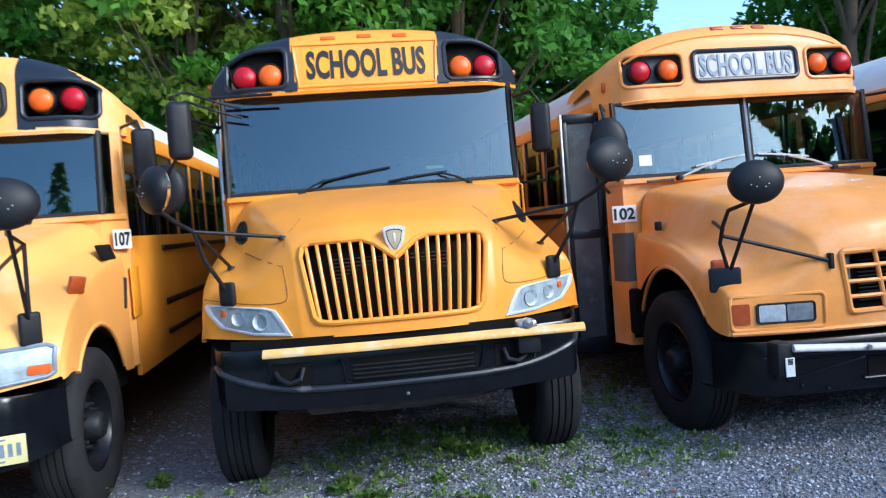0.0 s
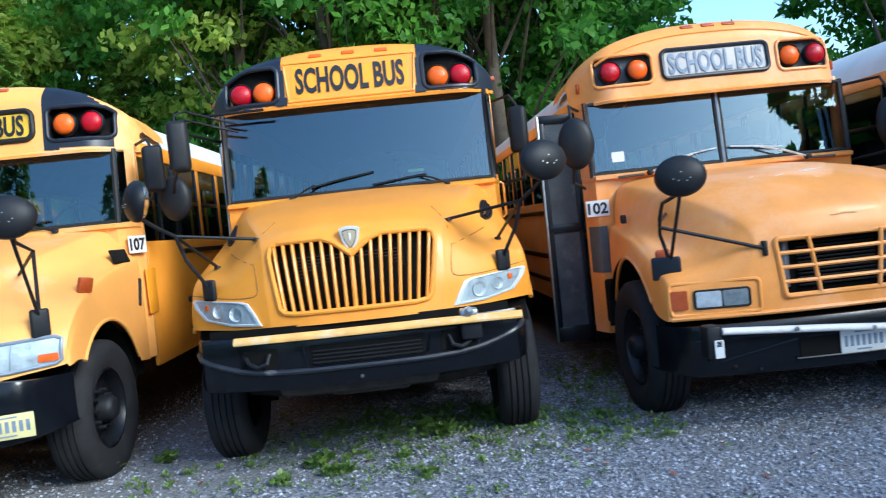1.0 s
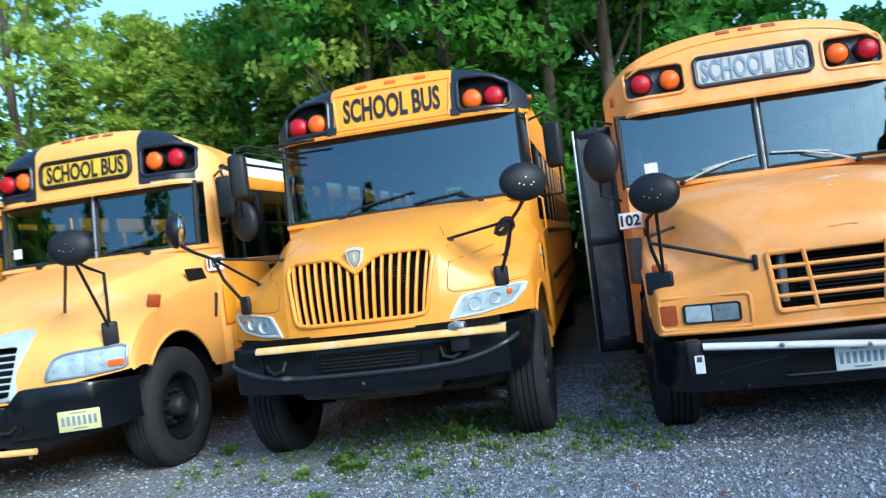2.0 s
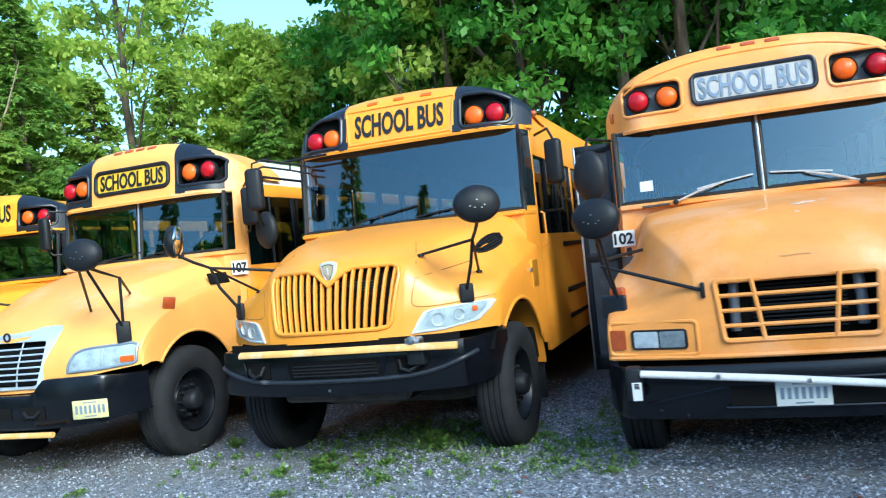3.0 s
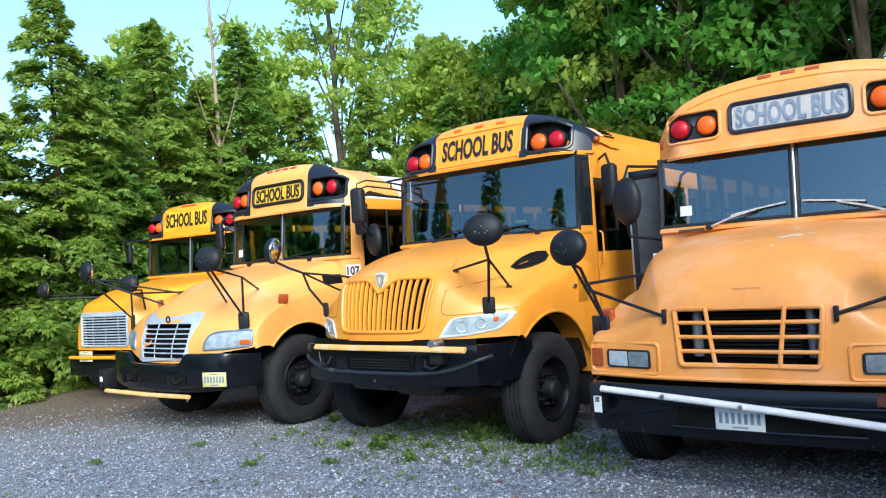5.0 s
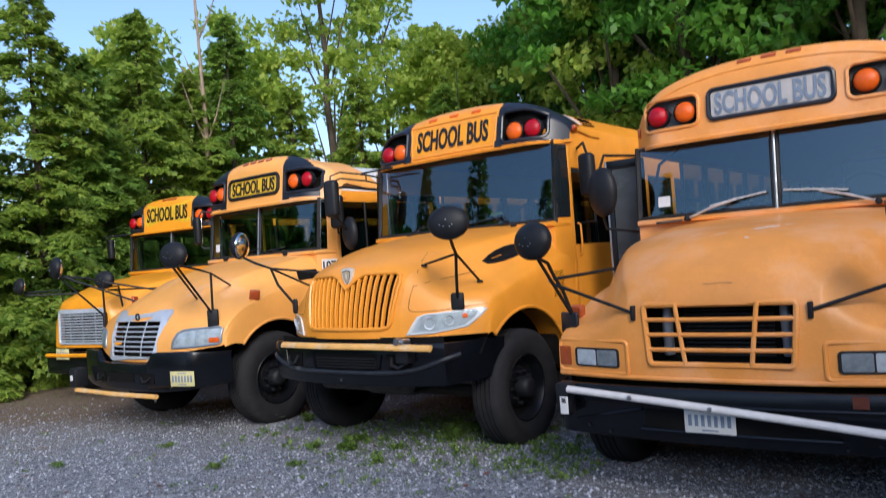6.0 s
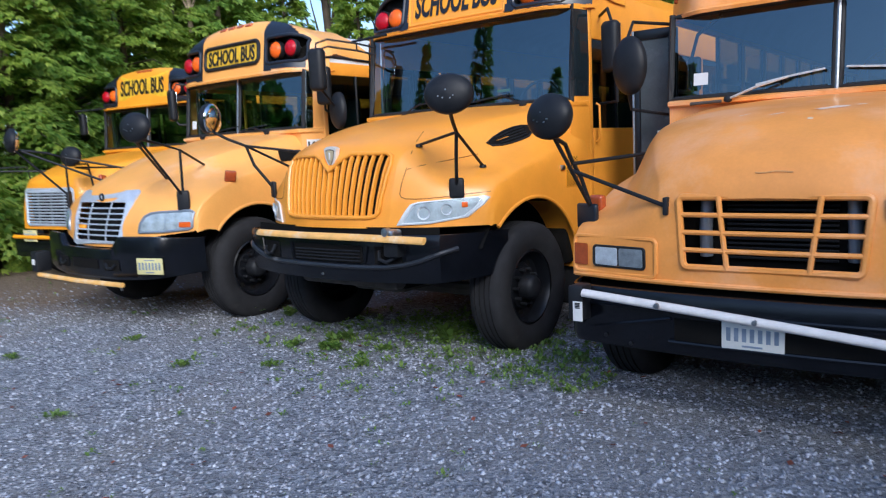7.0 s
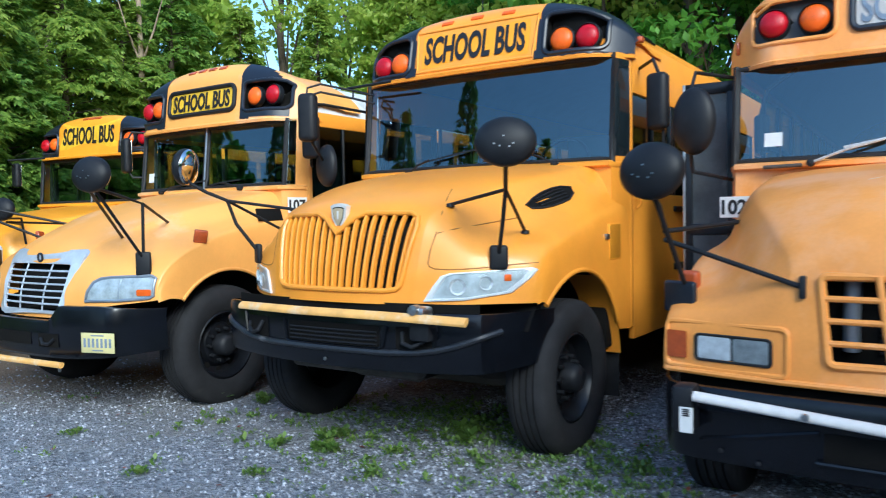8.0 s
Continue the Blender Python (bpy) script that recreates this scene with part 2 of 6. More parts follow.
def grid_geo(rows, close_u=False, close_v=False):
    """Faces over rows of points."""
    rows = [list(map(tuple, r)) for r in rows]
    n, m = len(rows), len(rows[0])
    verts = [p for r in rows for p in r]
    faces = []
    for i in range(n if close_v else n - 1):
        for j in range(m if close_u else m - 1):
            faces.append((i * m + j, i * m + (j + 1) % m, ((i + 1) % n) * m + (j + 1) % m, ((i + 1) % n) * m + j))
    return verts, faces


def join(*geos):
    verts, faces = [], []
    for v, f in geos:
        k = len(verts)
        verts += v
        faces += [tuple(i + k for i in q) for q in f]
    return verts, faces


def moved(geo, m):
    return [tuple(m @ Vector(v)) for v in geo[0]], geo[1]


def rbox(x0, x1, y0, y1, z0, z1, r=0.01, seg=2):
    """A box with rounded edges."""
    bm = bmesh.new()
    bmesh.ops.create_cube(bm, size=1)
    for v in bm.verts:
        v.co = ((x0 + x1) / 2 + v.co.x * (x1 - x0), (y0 + y1) / 2 + v.co.y * (y1 - y0), (z0 + z1) / 2 + v.co.z * (z1 - z0))
    if r:
        bmesh.ops.bevel(bm, geom=bm.edges[:], offset=min(r, abs(x1 - x0) * 0.45, abs(y1 - y0) * 0.45, abs(z1 - z0) * 0.45), segments=seg, affect="EDGES", profile=0.5)
    bm.verts.index_update()
    geo = [tuple(v.co) for v in bm.verts], [tuple(v.index for v in f.verts) for f in bm.faces]
    bm.free()
    return geo


def tube(points, r, n=8, closed=False, flat=1.0):
    """A rod along points; r a number or one per point."""
    pts = [Vector(p) for p in points]
    k = len(pts)
    rad = [float(a) for a in r] if hasattr(r, "__len__") else [float(r)] * k
    rows, side = [], None
    for i, p in enumerate(pts):
        a = pts[(i + 1) % k] if closed or i < k - 1 else p
        b = pts[i - 1] if closed or i else p
        way = (a - b).normalized()
        if side is None:
            side = way.orthogonal().normalized()
        side = (side - way * side.dot(way)).normalized()
        up = way.cross(side)
        rows.append([tuple(p + rad[i] * (math.cos(t) * side + flat * math.sin(t) * up)) for t in (2 * math.pi * j / n for j in range(n))])
    v, f = grid_geo(rows, True, closed)
    if not closed:
        f = f + [tuple(range(n - 1, -1, -1)), tuple(range((k - 1) * n, k * n))]
    return v, f


def lathe(profile, n=40, axis="x"):
    """A body turned round an axis; profile of (along, radius)."""
    rows = []
    for a, r in profile:
        ring = [(a, r * math.cos(2 * math.pi * j / n), r * math.sin(2 * math.pi * j / n)) for j in range(n)]
        rows.append([p if axis == "x" else ((p[1], p[0], p[2]) if axis == "y" else (p[1], p[2], p[0])) for p in ring])
    return grid_geo(rows, True)


def outline(x0, x1, z0, z1, r, n=6, skew=0.0):
    """Points round a rounded rectangle in x and z; skew widens its top."""
    pts = []
    for cx, cz, a0 in ((x1 - r, z1 - r, 0), (x0 + r, z1 - r, 90), (x0 + r, z0 + r, 180), (x1 - r, z0 + r, 270)):
        for j in range(n + 1):
            a = radians(a0 + 90 * j / n)
            x, z = cx + r * math.cos(a), cz + r * math.sin(a)
            mid = (x0 + x1) / 2
            pts.append((mid + (x - mid) * (1 + skew * (z - z0) / (z1 - z0)), z))
    return pts


def make_mesh(name, geo, mat, smooth=38):
    me = bpy.data.meshes.new(name)
    if isinstance(geo, bmesh.types.BMesh):
        bmesh.ops.recalc_face_normals(geo, faces=geo.faces)
        geo.to_mesh(me)
        geo.free()
    else:
        me.from_pydata(geo[0], [], geo[1])
        bm = bmesh.new()
        bm.from_mesh(me)
        bmesh.ops.recalc_face_normals(bm, faces=bm.faces)
        bm.to_mesh(me)
        bm.free()
    if mat:
        me.materials.append(mat)
    if smooth:
        me.shade_smooth()
        me.set_sharp_from_angle(angle=radians(smooth))
    return me


def part(name, geo, mat, parent=None, label="", smooth=38):
    """Links a mesh as one object under a thing or a part."""
    ob = new(name, make_mesh(name, geo, mat, smooth))
    if parent:
        ob.parent = parent
    return tagged(ob, label) if label else ob


def thing(name, label, category, m=None, group="", kind=""):
    ob = new(name)
    ob.empty_display_size = 0.2
    if m is not None:
        ob.matrix_world = m
    return tagged(ob, label, category, group, kind)


def lettering(text, width, height, depth=0.004, bold=0.0):
    """Letters as a solid mesh, centred, in the x-z plane, facing -y."""
    cu = bpy.data.curves.new("letters", "FONT")
    cu.body, cu.size, cu.extrude, cu.offset = text, 1.0, 0.02, bold
    cu.resolution_u = 3
    tmp = bpy.data.objects.new("letters", cu)
    me = bpy.data.meshes.new_from_object(tmp)
    v = np.array([p.co[:] for p in me.vertices])
    faces = [tuple(p.vertices) for p in me.polygons]
    bpy.data.objects.remove(tmp)
    bpy.data.meshes.remove(me)
    lo, hi = v.min(0), v.max(0)
    v = (v - (lo + hi) / 2) / (hi - lo)
    return [(p[0] * width, -p[2] * depth, p[1] * height) for p in v], faces


def bvh_of(ob):
    me = ob.data
    return BVHTree.FromPolygons([v.co.copy() for v in me.vertices], [tuple(p.vertices) for p in me.polygons])


def front(tree, x, z, back=0.5):
    """How far back the surface lies behind the bumper at that width and height."""
    hit = tree.ray_cast(Vector((x, -3, z)), Vector((0, 1, 0)))
    return hit[0].y if hit[0] else back


def above(tree, x, y, low=1.2):
    hit = tree.ray_cast(Vector((x, y, 4)), Vector((0, 0, -1)))
    return hit[0].z if hit[0] else low


def draped(tree, pts2, proud, back=0.5, rings=6):
    """A skin over the front surface inside an outline of (x, z), proud of it."""
    cx, cz = sum(p[0] for p in pts2) / len(pts2), sum(p[1] for p in pts2) / len(pts2)
    rows = []
    for k in range(rings + 1):
        s = max(k / rings, 0.002)
        rows.append([(cx + (x - cx) * s, front(tree, cx + (x - cx) * s, cz + (z - cz) * s, back) - proud, cz + (z - cz) * s) for x, z in pts2])
    return grid_geo(rows, True)


def draped_line(tree, pts2, proud, back=0.5):
    return [(x, front(tree, x, z, back) - proud, z) for x, z in pts2]


# ---- school buses: x across the front, y back from the bumper, z up ----
def cap_top(x, hw, zside, zt, p=2.6, q=0.6):
    return zside + (zt - zside) * max(0.0, 1 - min(1.0, abs(x) / hw) ** p) ** q


def hood_geo(rows, arch_y, arch_r, cut=None, nu=46, nv=64):
    """The hood with both fenders, from rows of (yc, ye, xs, xo, zc, zs, zv, zf, zo, zb) from nose to cowl. cut(x, z): the grille's opening."""
    cage = []
    for yc, ye, xs, xo, zc, zs, zv, zf, zo, zb in rows:
        xz = [(0, zc), (0.45 * xs, zc - 0.1 * (zc - zs)), (0.86 * xs, zc - 0.45 * (zc - zs)), (xs, zs), (xs + 0.42 * (xo - xs), zv), (xo - 0.06, zf), (xo, zo), (xo + 0.01, zb)]
        cage.append([(x, yc + (ye - yc) * (x / xo) ** 2.4, z) for x, z in xz])
    cage = np.array(cage)
    fine = catmull(np.swapaxes(catmull(cage, nv), 0, 1), nu).swapaxes(0, 1)
    right = []
    for row in fine:
        line = []
        for x, y, z in row:
            d = arch_r ** 2 - (y - arch_y) ** 2
            if d > 0 and x > 0.86:
                z = max(z, 0.5 + math.sqrt(d))
            line.append((x, y, z))
        right.append(line)
    full = [[(-x, y, z) for x, y, z in reversed(r[1:])] + r for r in right]
    v, f = grid_geo(full)
    if cut:
        keep = []
        for q in f:
            c = np.mean([v[i] for i in q], 0)
            if not (c[1] < 0.75 and cut(c[0], c[2])):
                keep.append(q)
        f = keep
    return v, f


def wheel(bus, x, y, side, front_wheel=True, r=0.52, w=0.29):
    """Tyre with tread grooves, steel rim with hand holes, hub and nuts. side: +1 faces +x."""
    tyre_w = w
    prof = []
    half = tyre_w / 2
    base = [(-half + 0.03, 0.30), (-half, 0.36), (-half - 0.012, 0.43), (-half + 0.005, r - 0.035), (-half + 0.03, r - 0.008)]
    prof += base
    for k in range(5):
        c = -half + 0.055 + k * (tyre_w - 0.11) / 4
        if k:
            prof += [(c - 0.032, r), (c - 0.03, r - 0.016), (c - 0.022, r - 0.016), (c - 0.02, r)]
    prof += [(-a, b) for a, b in reversed(base)]
    m = Matrix.Translation((x, y, 0.5)) @ Matrix.Rotation(0 if side > 0 else math.pi, 4, "Z")
    t = part("tyre", moved(lathe(prof, 56), m), RUBBER, bus, "worn black rubber truck tyre", 50)
    dish = [(half - 0.04, 0.30), (half - 0.03, 0.285), (half - 0.06, 0.27), (half - 0.13, 0.255), (half - 0.15, 0.2), (half - 0.11, 0.17), (half - 0.10, 0.001)] if front_wheel else \
           [(half - 0.04, 0.30), (half - 0.03, 0.285), (half - 0.2, 0.26), (half - 0.2, 0.001)]
    part("rim", moved(lathe(dish, 48), m), BLACK, t, "black painted steel rim")
    hub = [(half - 0.10, 0.1), (half - 0.02, 0.095), (half + 0.01, 0.075), (half + 0.02, 0.05), (half + 0.02, 0.001)]
    part("hub", moved(lathe(hub, 24), m), BLACK_SATIN, t)
    nuts = [lathe([(half - 0.11, 0.016), (half - 0.06, 0.016), (half - 0.055, 0.001)], 6) for _ in range(10)]
    nuts = [moved(g, Matrix.Translation((0, 0.14 * math.cos(k * math.pi / 5), 0.14 * math.sin(k * math.pi / 5)))) for k, g in enumerate(nuts)]
    holes = [moved(lathe([(half - 0.139, 0.03), (half - 0.137, 0.001)], 12), Matrix.Translation((0, 0.215 * math.cos(k * math.pi / 5 + 0.3), 0.215 * math.sin(k * math.pi / 5 + 0.3)))) for k in range(10)]
    for g in nuts:
        part("wheel_nut", moved(g, m), STEEL if not front_wheel else BLACK_SATIN, t)
    for g in holes:
        part("hand_hole", moved(g, m), DARK, t)
    return t


PLAN = {"flat": 0.9}


def plan_y(x, y0, hw, wrap=0.22, flat=None):
    """The plan of the cab's front: flat in the middle, turning back at the corners."""
    flat = flat or PLAN["flat"]
    s = max(0.0, abs(x) - flat * hw) / (hw - flat * hw)
    return y0 + 0.05 * (x / hw) ** 2 + wrap * min(s, 1.2) ** 1.8


def cab_band(x0, x1, z0, z1, y0, hw, lean, n=40, off=0.0, wrap=0.22, zref=None, flat=None):
    """A strip of the cab's front between two heights; lean: how far its top leans back a metre."""
    zr = z0 if zref is None else zref
    xs = np.linspace(x0, x1, n)
    return grid_geo([[(x, plan_y(x, y0, hw, wrap, flat) + lean * (z - zr) - off, z) for x in xs] for z in np.linspace(z0, z1, 8)])


def lamp(bus, x, y, z, r, mat, label, lean=0.0):
    """A round warning lamp: bezel and domed lens with a rim."""
    m = Matrix.Translation((x, y, z)) @ Matrix.Rotation(lean, 4, "X")
    ob = part("warning_lamp", moved(lathe([(0.05, r * 1.06), (-0.005, r * 1.07), (-0.012, r * 1.0), (0.0, r * 0.97)], 32, "y"), m), BLACK_SATIN, bus)
    dome = [(0.004, r * 0.97)] + [(-0.05 * math.cos(a), r * 0.94 * math.sin(a)) for a in np.linspace(math.pi / 2, 0.02, 8)]
    part("lens", moved(lathe(dome, 32, "y"), m), mat, ob, label)


def mirror_disc(bus, c, r, squash, face, name="crossview_mirror", lens=True):
    """A convex mirror: black domed shell with bolts at its back, bright lens at its front. face: the way its glass looks."""
    m = Matrix.Translation(c) @ Vector(face).to_track_quat("Y", "Z").to_matrix().to_4x4() @ Matrix.Diagonal((1, 1, squash, 1))
    shell = [(0.02, r)] + [(-0.075 * math.sin(a), r * math.cos(a) + 0.001) for a in np.linspace(0, math.pi / 2, 9)]
    ob = part(name, moved(lathe(shell, 40, "y"), m), BLACK_SATIN, bus, "black round convex mirror seen from its back")
    if lens:
        part("mirror_glass", moved(lathe([(0.02, r * 0.97)] + [(0.02 + 0.05 * math.sin(a), r * 0.97 * math.cos(a) + 0.001) for a in np.linspace(0, math.pi / 2, 7)], 40, "y"), m), MIRROR, ob, "convex mirror glass")
    if not lens:
        return ob
    bolts = [moved(lathe([(-0.078, 0.0045), (-0.07, 0.005)], 8, "y"), m @ Matrix.Translation((bx, 0, bz))) for bx, bz in ((-0.05, -0.03), (0.05, -0.03), (0.0, 0.02), (-0.02, -0.045), (0.03, -0.05))]
    for g in bolts:
        part("bolt", (g[0], g[1] + [tuple(range(8))]), STEEL, ob)
    return ob


def flat_mirror(bus, c, w, h, depth=0.07, turn=0.0, name="side_mirror", r=0.05):
    """A tall mirror housing, rounded, with its glass to the back."""
    m = Matrix.Translation(c) @ Matrix.Rotation(turn, 4, "Z")
    ob = part(name, moved(rbox(-w / 2, w / 2, -depth / 2, depth / 2, -h / 2, h / 2, r, 4), m), BLACK_SATIN, bus, "black tall mirror housing")
    part("mirror_glass", moved(rbox(-w / 2 + 0.02, w / 2 - 0.02, depth / 2 - 0.002, depth / 2 + 0.006, -h / 2 + 0.025, h / 2 - 0.025, 0.003), m), MIRROR, ob)
    return ob


def wiper(bus, pivot, tip, blade_a, blade_b, mat=None):
    ob = part("wiper", tube([pivot, ((Vector(pivot) + Vector(tip)) / 2 + Vector((0, -0.02, 0.01))), tip], 0.009, 6), mat or BLACK_SATIN, bus)
    part("wiper_blade", tube([blade_a, (Vector(blade_a) + Vector(blade_b)) / 2 + Vector((0, -0.006, 0.004)), blade_b], 0.010, 6, flat=0.6), mat or BLACK_SATIN, ob)
    part("pivot", moved(lathe([(0.02, 0.025), (-0.03, 0.022), (-0.035, 0.001)], 12, "y"), Matrix.Translation(pivot)), BLACK_SATIN, ob)


def decal(bus, text, c, w, h, turn=0.0, lean=0.0, name="number_decal", back=None, ink=None):
    m = Matrix.Translation(c) @ Matrix.Rotation(turn, 4, "Z") @ Matrix.Rotation(lean, 4, "X")
    ob = part(name, moved(rbox(-w / 2, w / 2, -0.002, 0.002, -h / 2, h / 2, 0.001, 1), m), back or DECAL, bus, "white decal with black number")
    part("number", moved(lettering(text, w * 0.86, h * 0.72, 0.006, 0.03), m @ Matrix.Translation((0, -0.003, 0))), ink or INK, ob)
    return ob


def plate(bus, c, mat, turn=0.0):
    """A number plate with bars for its writing."""
    m = Matrix.Translation(c) @ Matrix.Rotation(turn, 4, "Z")
    ob = part("number_plate", moved(rbox(-0.153, 0.153, -0.004, 0.004, -0.077, 0.077, 0.004), m), mat, bus, "licence plate with dark bars")
    for k in range(7):
        x = -0.118 + k * 0.039
        part("bar", moved(rbox(x - 0.011, x + 0.011, -0.0065, -0.003, -0.035, 0.035, 0.002, 1), m), INK_FADED, ob)
    part("bar", moved(rbox(-0.06, 0.06, -0.006, -0.003, 0.052, 0.062, 0.002, 1), m), INK_FADED, ob)
    part("bar", moved(rbox(-0.05, 0.05, -0.006, -0.003, -0.062, -0.052, 0.002, 1), m), INK_FADED, ob)


def bus_cabin(bus, P):
    """Everything behind the hood: cowl, windshield, sides with windows and door, roof, floor, seats, wheels, chassis."""
    hw, y0, L = P["hw"], P["yw"], P["length"]
    zb, zt, zroof, zside = P["ws_bottom"], P["ws_top"], P["roof"], P["side_top"]
    paint, lean = P["paint"], P["lean"]
    ys = y0 + 0.32
    # cowl below the windshield
    part("cowl", cab_band(-hw, hw, P.get("cowl_low", 0.72), zb, y0 - 0.02, hw, 0.0, off=0), paint, bus)
    part("cowl_ledge", grid_geo([[(x, plan_y(x, y0 - 0.05, hw) + d, zb + 0.012 + h) for x in np.linspace(-hw, hw, 40)] for d, h in ((0.03, -0.05), (-0.01, -0.035), (-0.012, -0.008), (0.03, 0.004), (0.1, 0.012))]), paint, bus)
    # windshield
    gx = P["glass_hw"]
    yg = y0 + 0.015
    panes = ((-gx, -0.02), (0.02, gx)) if P["split"] else ((-gx, gx),)
    for a, b in panes:
        pane = part("windshield", cab_band(a, b, zb + 0.03, zt - 0.02, yg, hw, lean), WINDSHIELD, bus, "large windshield pane")
        edge = [(x, zb + 0.03) for x in np.linspace(a, b, 24)] + [(b, z) for z in np.linspace(zb + 0.03, zt - 0.02, 8)[1:]] + [(x, zt - 0.02) for x in np.linspace(b, a, 24)[1:]] + [(a, z) for z in np.linspace(zt - 0.02, zb + 0.03, 8)[1:-1]]
        part("gasket", tube([(x, plan_y(x, yg, hw) + lean * (z - zb - 0.03), z) for x, z in edge], 0.02, 8, True), GASKET, pane)
    if P["split"]:
        part("divider", tube([(0, yg - 0.012 + lean * (z - zb), z) for z in (zb, (zb + zt) / 2, zt)], 0.016, 8), STEEL, bus, "bright steel windshield divider")
    for s in (-1, 1):
        xa, xb = gx + 0.012, hw
        part("corner_pillar", cab_band(*sorted((s * (xb - 0.05), s * xb)), zb, zt, y0, hw, lean * 0.6, 6), paint, bus)
        q = part("quarter_glass", cab_band(*sorted((s * xa, s * (xb - 0.055))), zb + 0.02, zt - 0.01, y0 + 0.01, hw, lean * 0.8, 12), SIDE_GLASS, bus)
        part("pillar_gasket", tube([(s * (gx + 0.01), plan_y(gx + 0.01, yg, hw) + lean * (z - zb) - 0.004, z) for z in (zb, zt)], 0.024, 8), P.get("pillar", GASKET), bus)
    # header above the windshield, hidden under the cap
    part("front_header", cab_band(-hw + 0.15, hw - 0.15, zt - 0.03, zt + 0.12, y0 + lean * (zt - zb) + 0.03, hw, 0.0), paint, bus)
    # sides
    for s in (-1, 1):
        X = s * hw
        xi = X - s * 0.045
        lo, belt, head = 0.62, 1.74, 2.5
        ya = ys
        door = (s < 0)
        y_first = ya + (0.95 if door else 1.0)
        wall = part("side_wall", rbox(*sorted((X, xi)), y_first if door else ya, L, lo, belt if not door else belt, 0.008), P["side_paint"], bus)
        if not door:
            part("front_post", rbox(*sorted((X, xi)), ya - 0.06, ya, 0.72, zside, 0.008), paint, bus)
        part("header", rbox(*sorted((X, xi)), ya, L, head, zside + 0.02, 0.008), P["side_paint"], bus)
        for z, h in ((0.84, 0.05), (1.12, 0.06), (1.62, 0.05)):
            part("rub_rail", rbox(*sorted((X - s * 0.004, X + s * 0.022)), y_first, L, z - h / 2, z + h / 2, 0.01), BLACK, bus)
        n = int((L - y_first - 0.2) / 0.72)
        step = (L - y_first - 0.1) / n
        edges = [y_first + k * step for k in range(n + 1)]
        if not door:
            # driver's window
            part("window_post", rbox(*sorted((X, xi)), y_first - 0.06, y_first, belt, head, 0.008), BLACK, bus)
            w = part("driver_window", rbox(*sorted((X - s * 0.02, X - s * 0.026)), ya + 0.01, y_first - 0.06, 1.62 + 0.12, head, 0), SIDE_GLASS, bus, "dark sliding driver window")
            part("window_frame", tube([(X - s * 0.01, ya + 0.47, z) for z in (belt, head)], 0.016, 6), BLACK, w)
        else:
            d = thing_part("entrance_door", bus)
            if P.get("door_open"):
                # both leaves folded outwards at the front of the doorway
                for k in range(2):
                    a, b = ya - 0.02 + k * 0.06, ya + 0.025 + k * 0.06
                    o0, o1 = 0.0, 0.34 - 0.03 * k
                    bars = [(o0, o0 + 0.05, 0.42, 2.5), (o1 - 0.05, o1, 0.42, 2.5), (o0, o1, 0.42, 0.56), (o0, o1, 1.42, 1.5), (o0, o1, 2.42, 2.5)]
                    leaf = part("door_leaf", join(*[rbox(*sorted((X + s * p, X + s * q)), a, b, e, f, 0.008) for p, q, e, f in bars]), BLACK, d, "open black framed folding door leaf")
                    for e, f in ((0.54, 1.43), (1.49, 2.43)):
                        part("door_glass", rbox(*sorted((X + s * 0.045, X + s * (o1 - 0.045))), a + 0.018, a + 0.024, e, f, 0), DOOR_PANE, leaf)
                    part("door_edge", rbox(*sorted((X + s * (o1 - 0.004), X + s * (o1 + 0.016))), a - 0.004, b + 0.004, 0.42, 2.5, 0.006), STEEL, leaf, "bare aluminium door edge strip")
                part("step_well", join(rbox(*sorted((X, X - s * 0.4)), ya + 0.1, y_first, 0.36, 0.40, 0.005), rbox(*sorted((X - s * 0.4, X - s * 0.43)), ya + 0.1, y_first, 0.36, 0.7, 0.005)), DARK, bus)
            for k in range(0 if P.get("door_open") else 2):
                a, b = ya + 0.02 + k * 0.46, ya + 0.46 + k * 0.46
                leaf = part("door_leaf", join(rbox(*sorted((X, xi)), a, a + 0.06, 0.5, 2.5, 0.01), rbox(*sorted((X, xi)), b - 0.06, b, 0.5, 2.5, 0.01), rbox(*sorted((X, xi)), a, b, 0.5, 0.62, 0.01), rbox(*sorted((X, xi)), a, b, 1.42, 1.52, 0.01), rbox(*sorted((X, xi)), a, b, 2.42, 2.5, 0.01)), BLACK, d, "black framed folding door leaf")
                part("door_glass", rbox(*sorted((X - s * 0.018, X - s * 0.024)), a + 0.05, b - 0.05, 0.6, 1.44, 0), SIDE_GLASS, leaf)
                part("door_glass", rbox(*sorted((X - s * 0.018, X - s * 0.024)), a + 0.05, b - 0.05, 1.5, 2.44, 0), SIDE_GLASS, leaf)
            if not P.get("door_open"):
                part("door_edge", rbox(*sorted((X + s * 0.03, X - s * 0.01)), ya - 0.015, ya + 0.015, 0.5, 2.52, 0.008), STEEL, d, "bare aluminium door edge strip")
        for k in range(n):
            a, b = edges[k], edges[k + 1]
            part("window_post", rbox(*sorted((X, xi)), b - 0.05, b + 0.05, belt, head, 0.008), P["side_paint"], bus)
            w = part("side_window", rbox(*sorted((X - s * 0.022, X - s * 0.028)), a + 0.05, b - 0.05, belt, head, 0), SIDE_GLASS, bus)
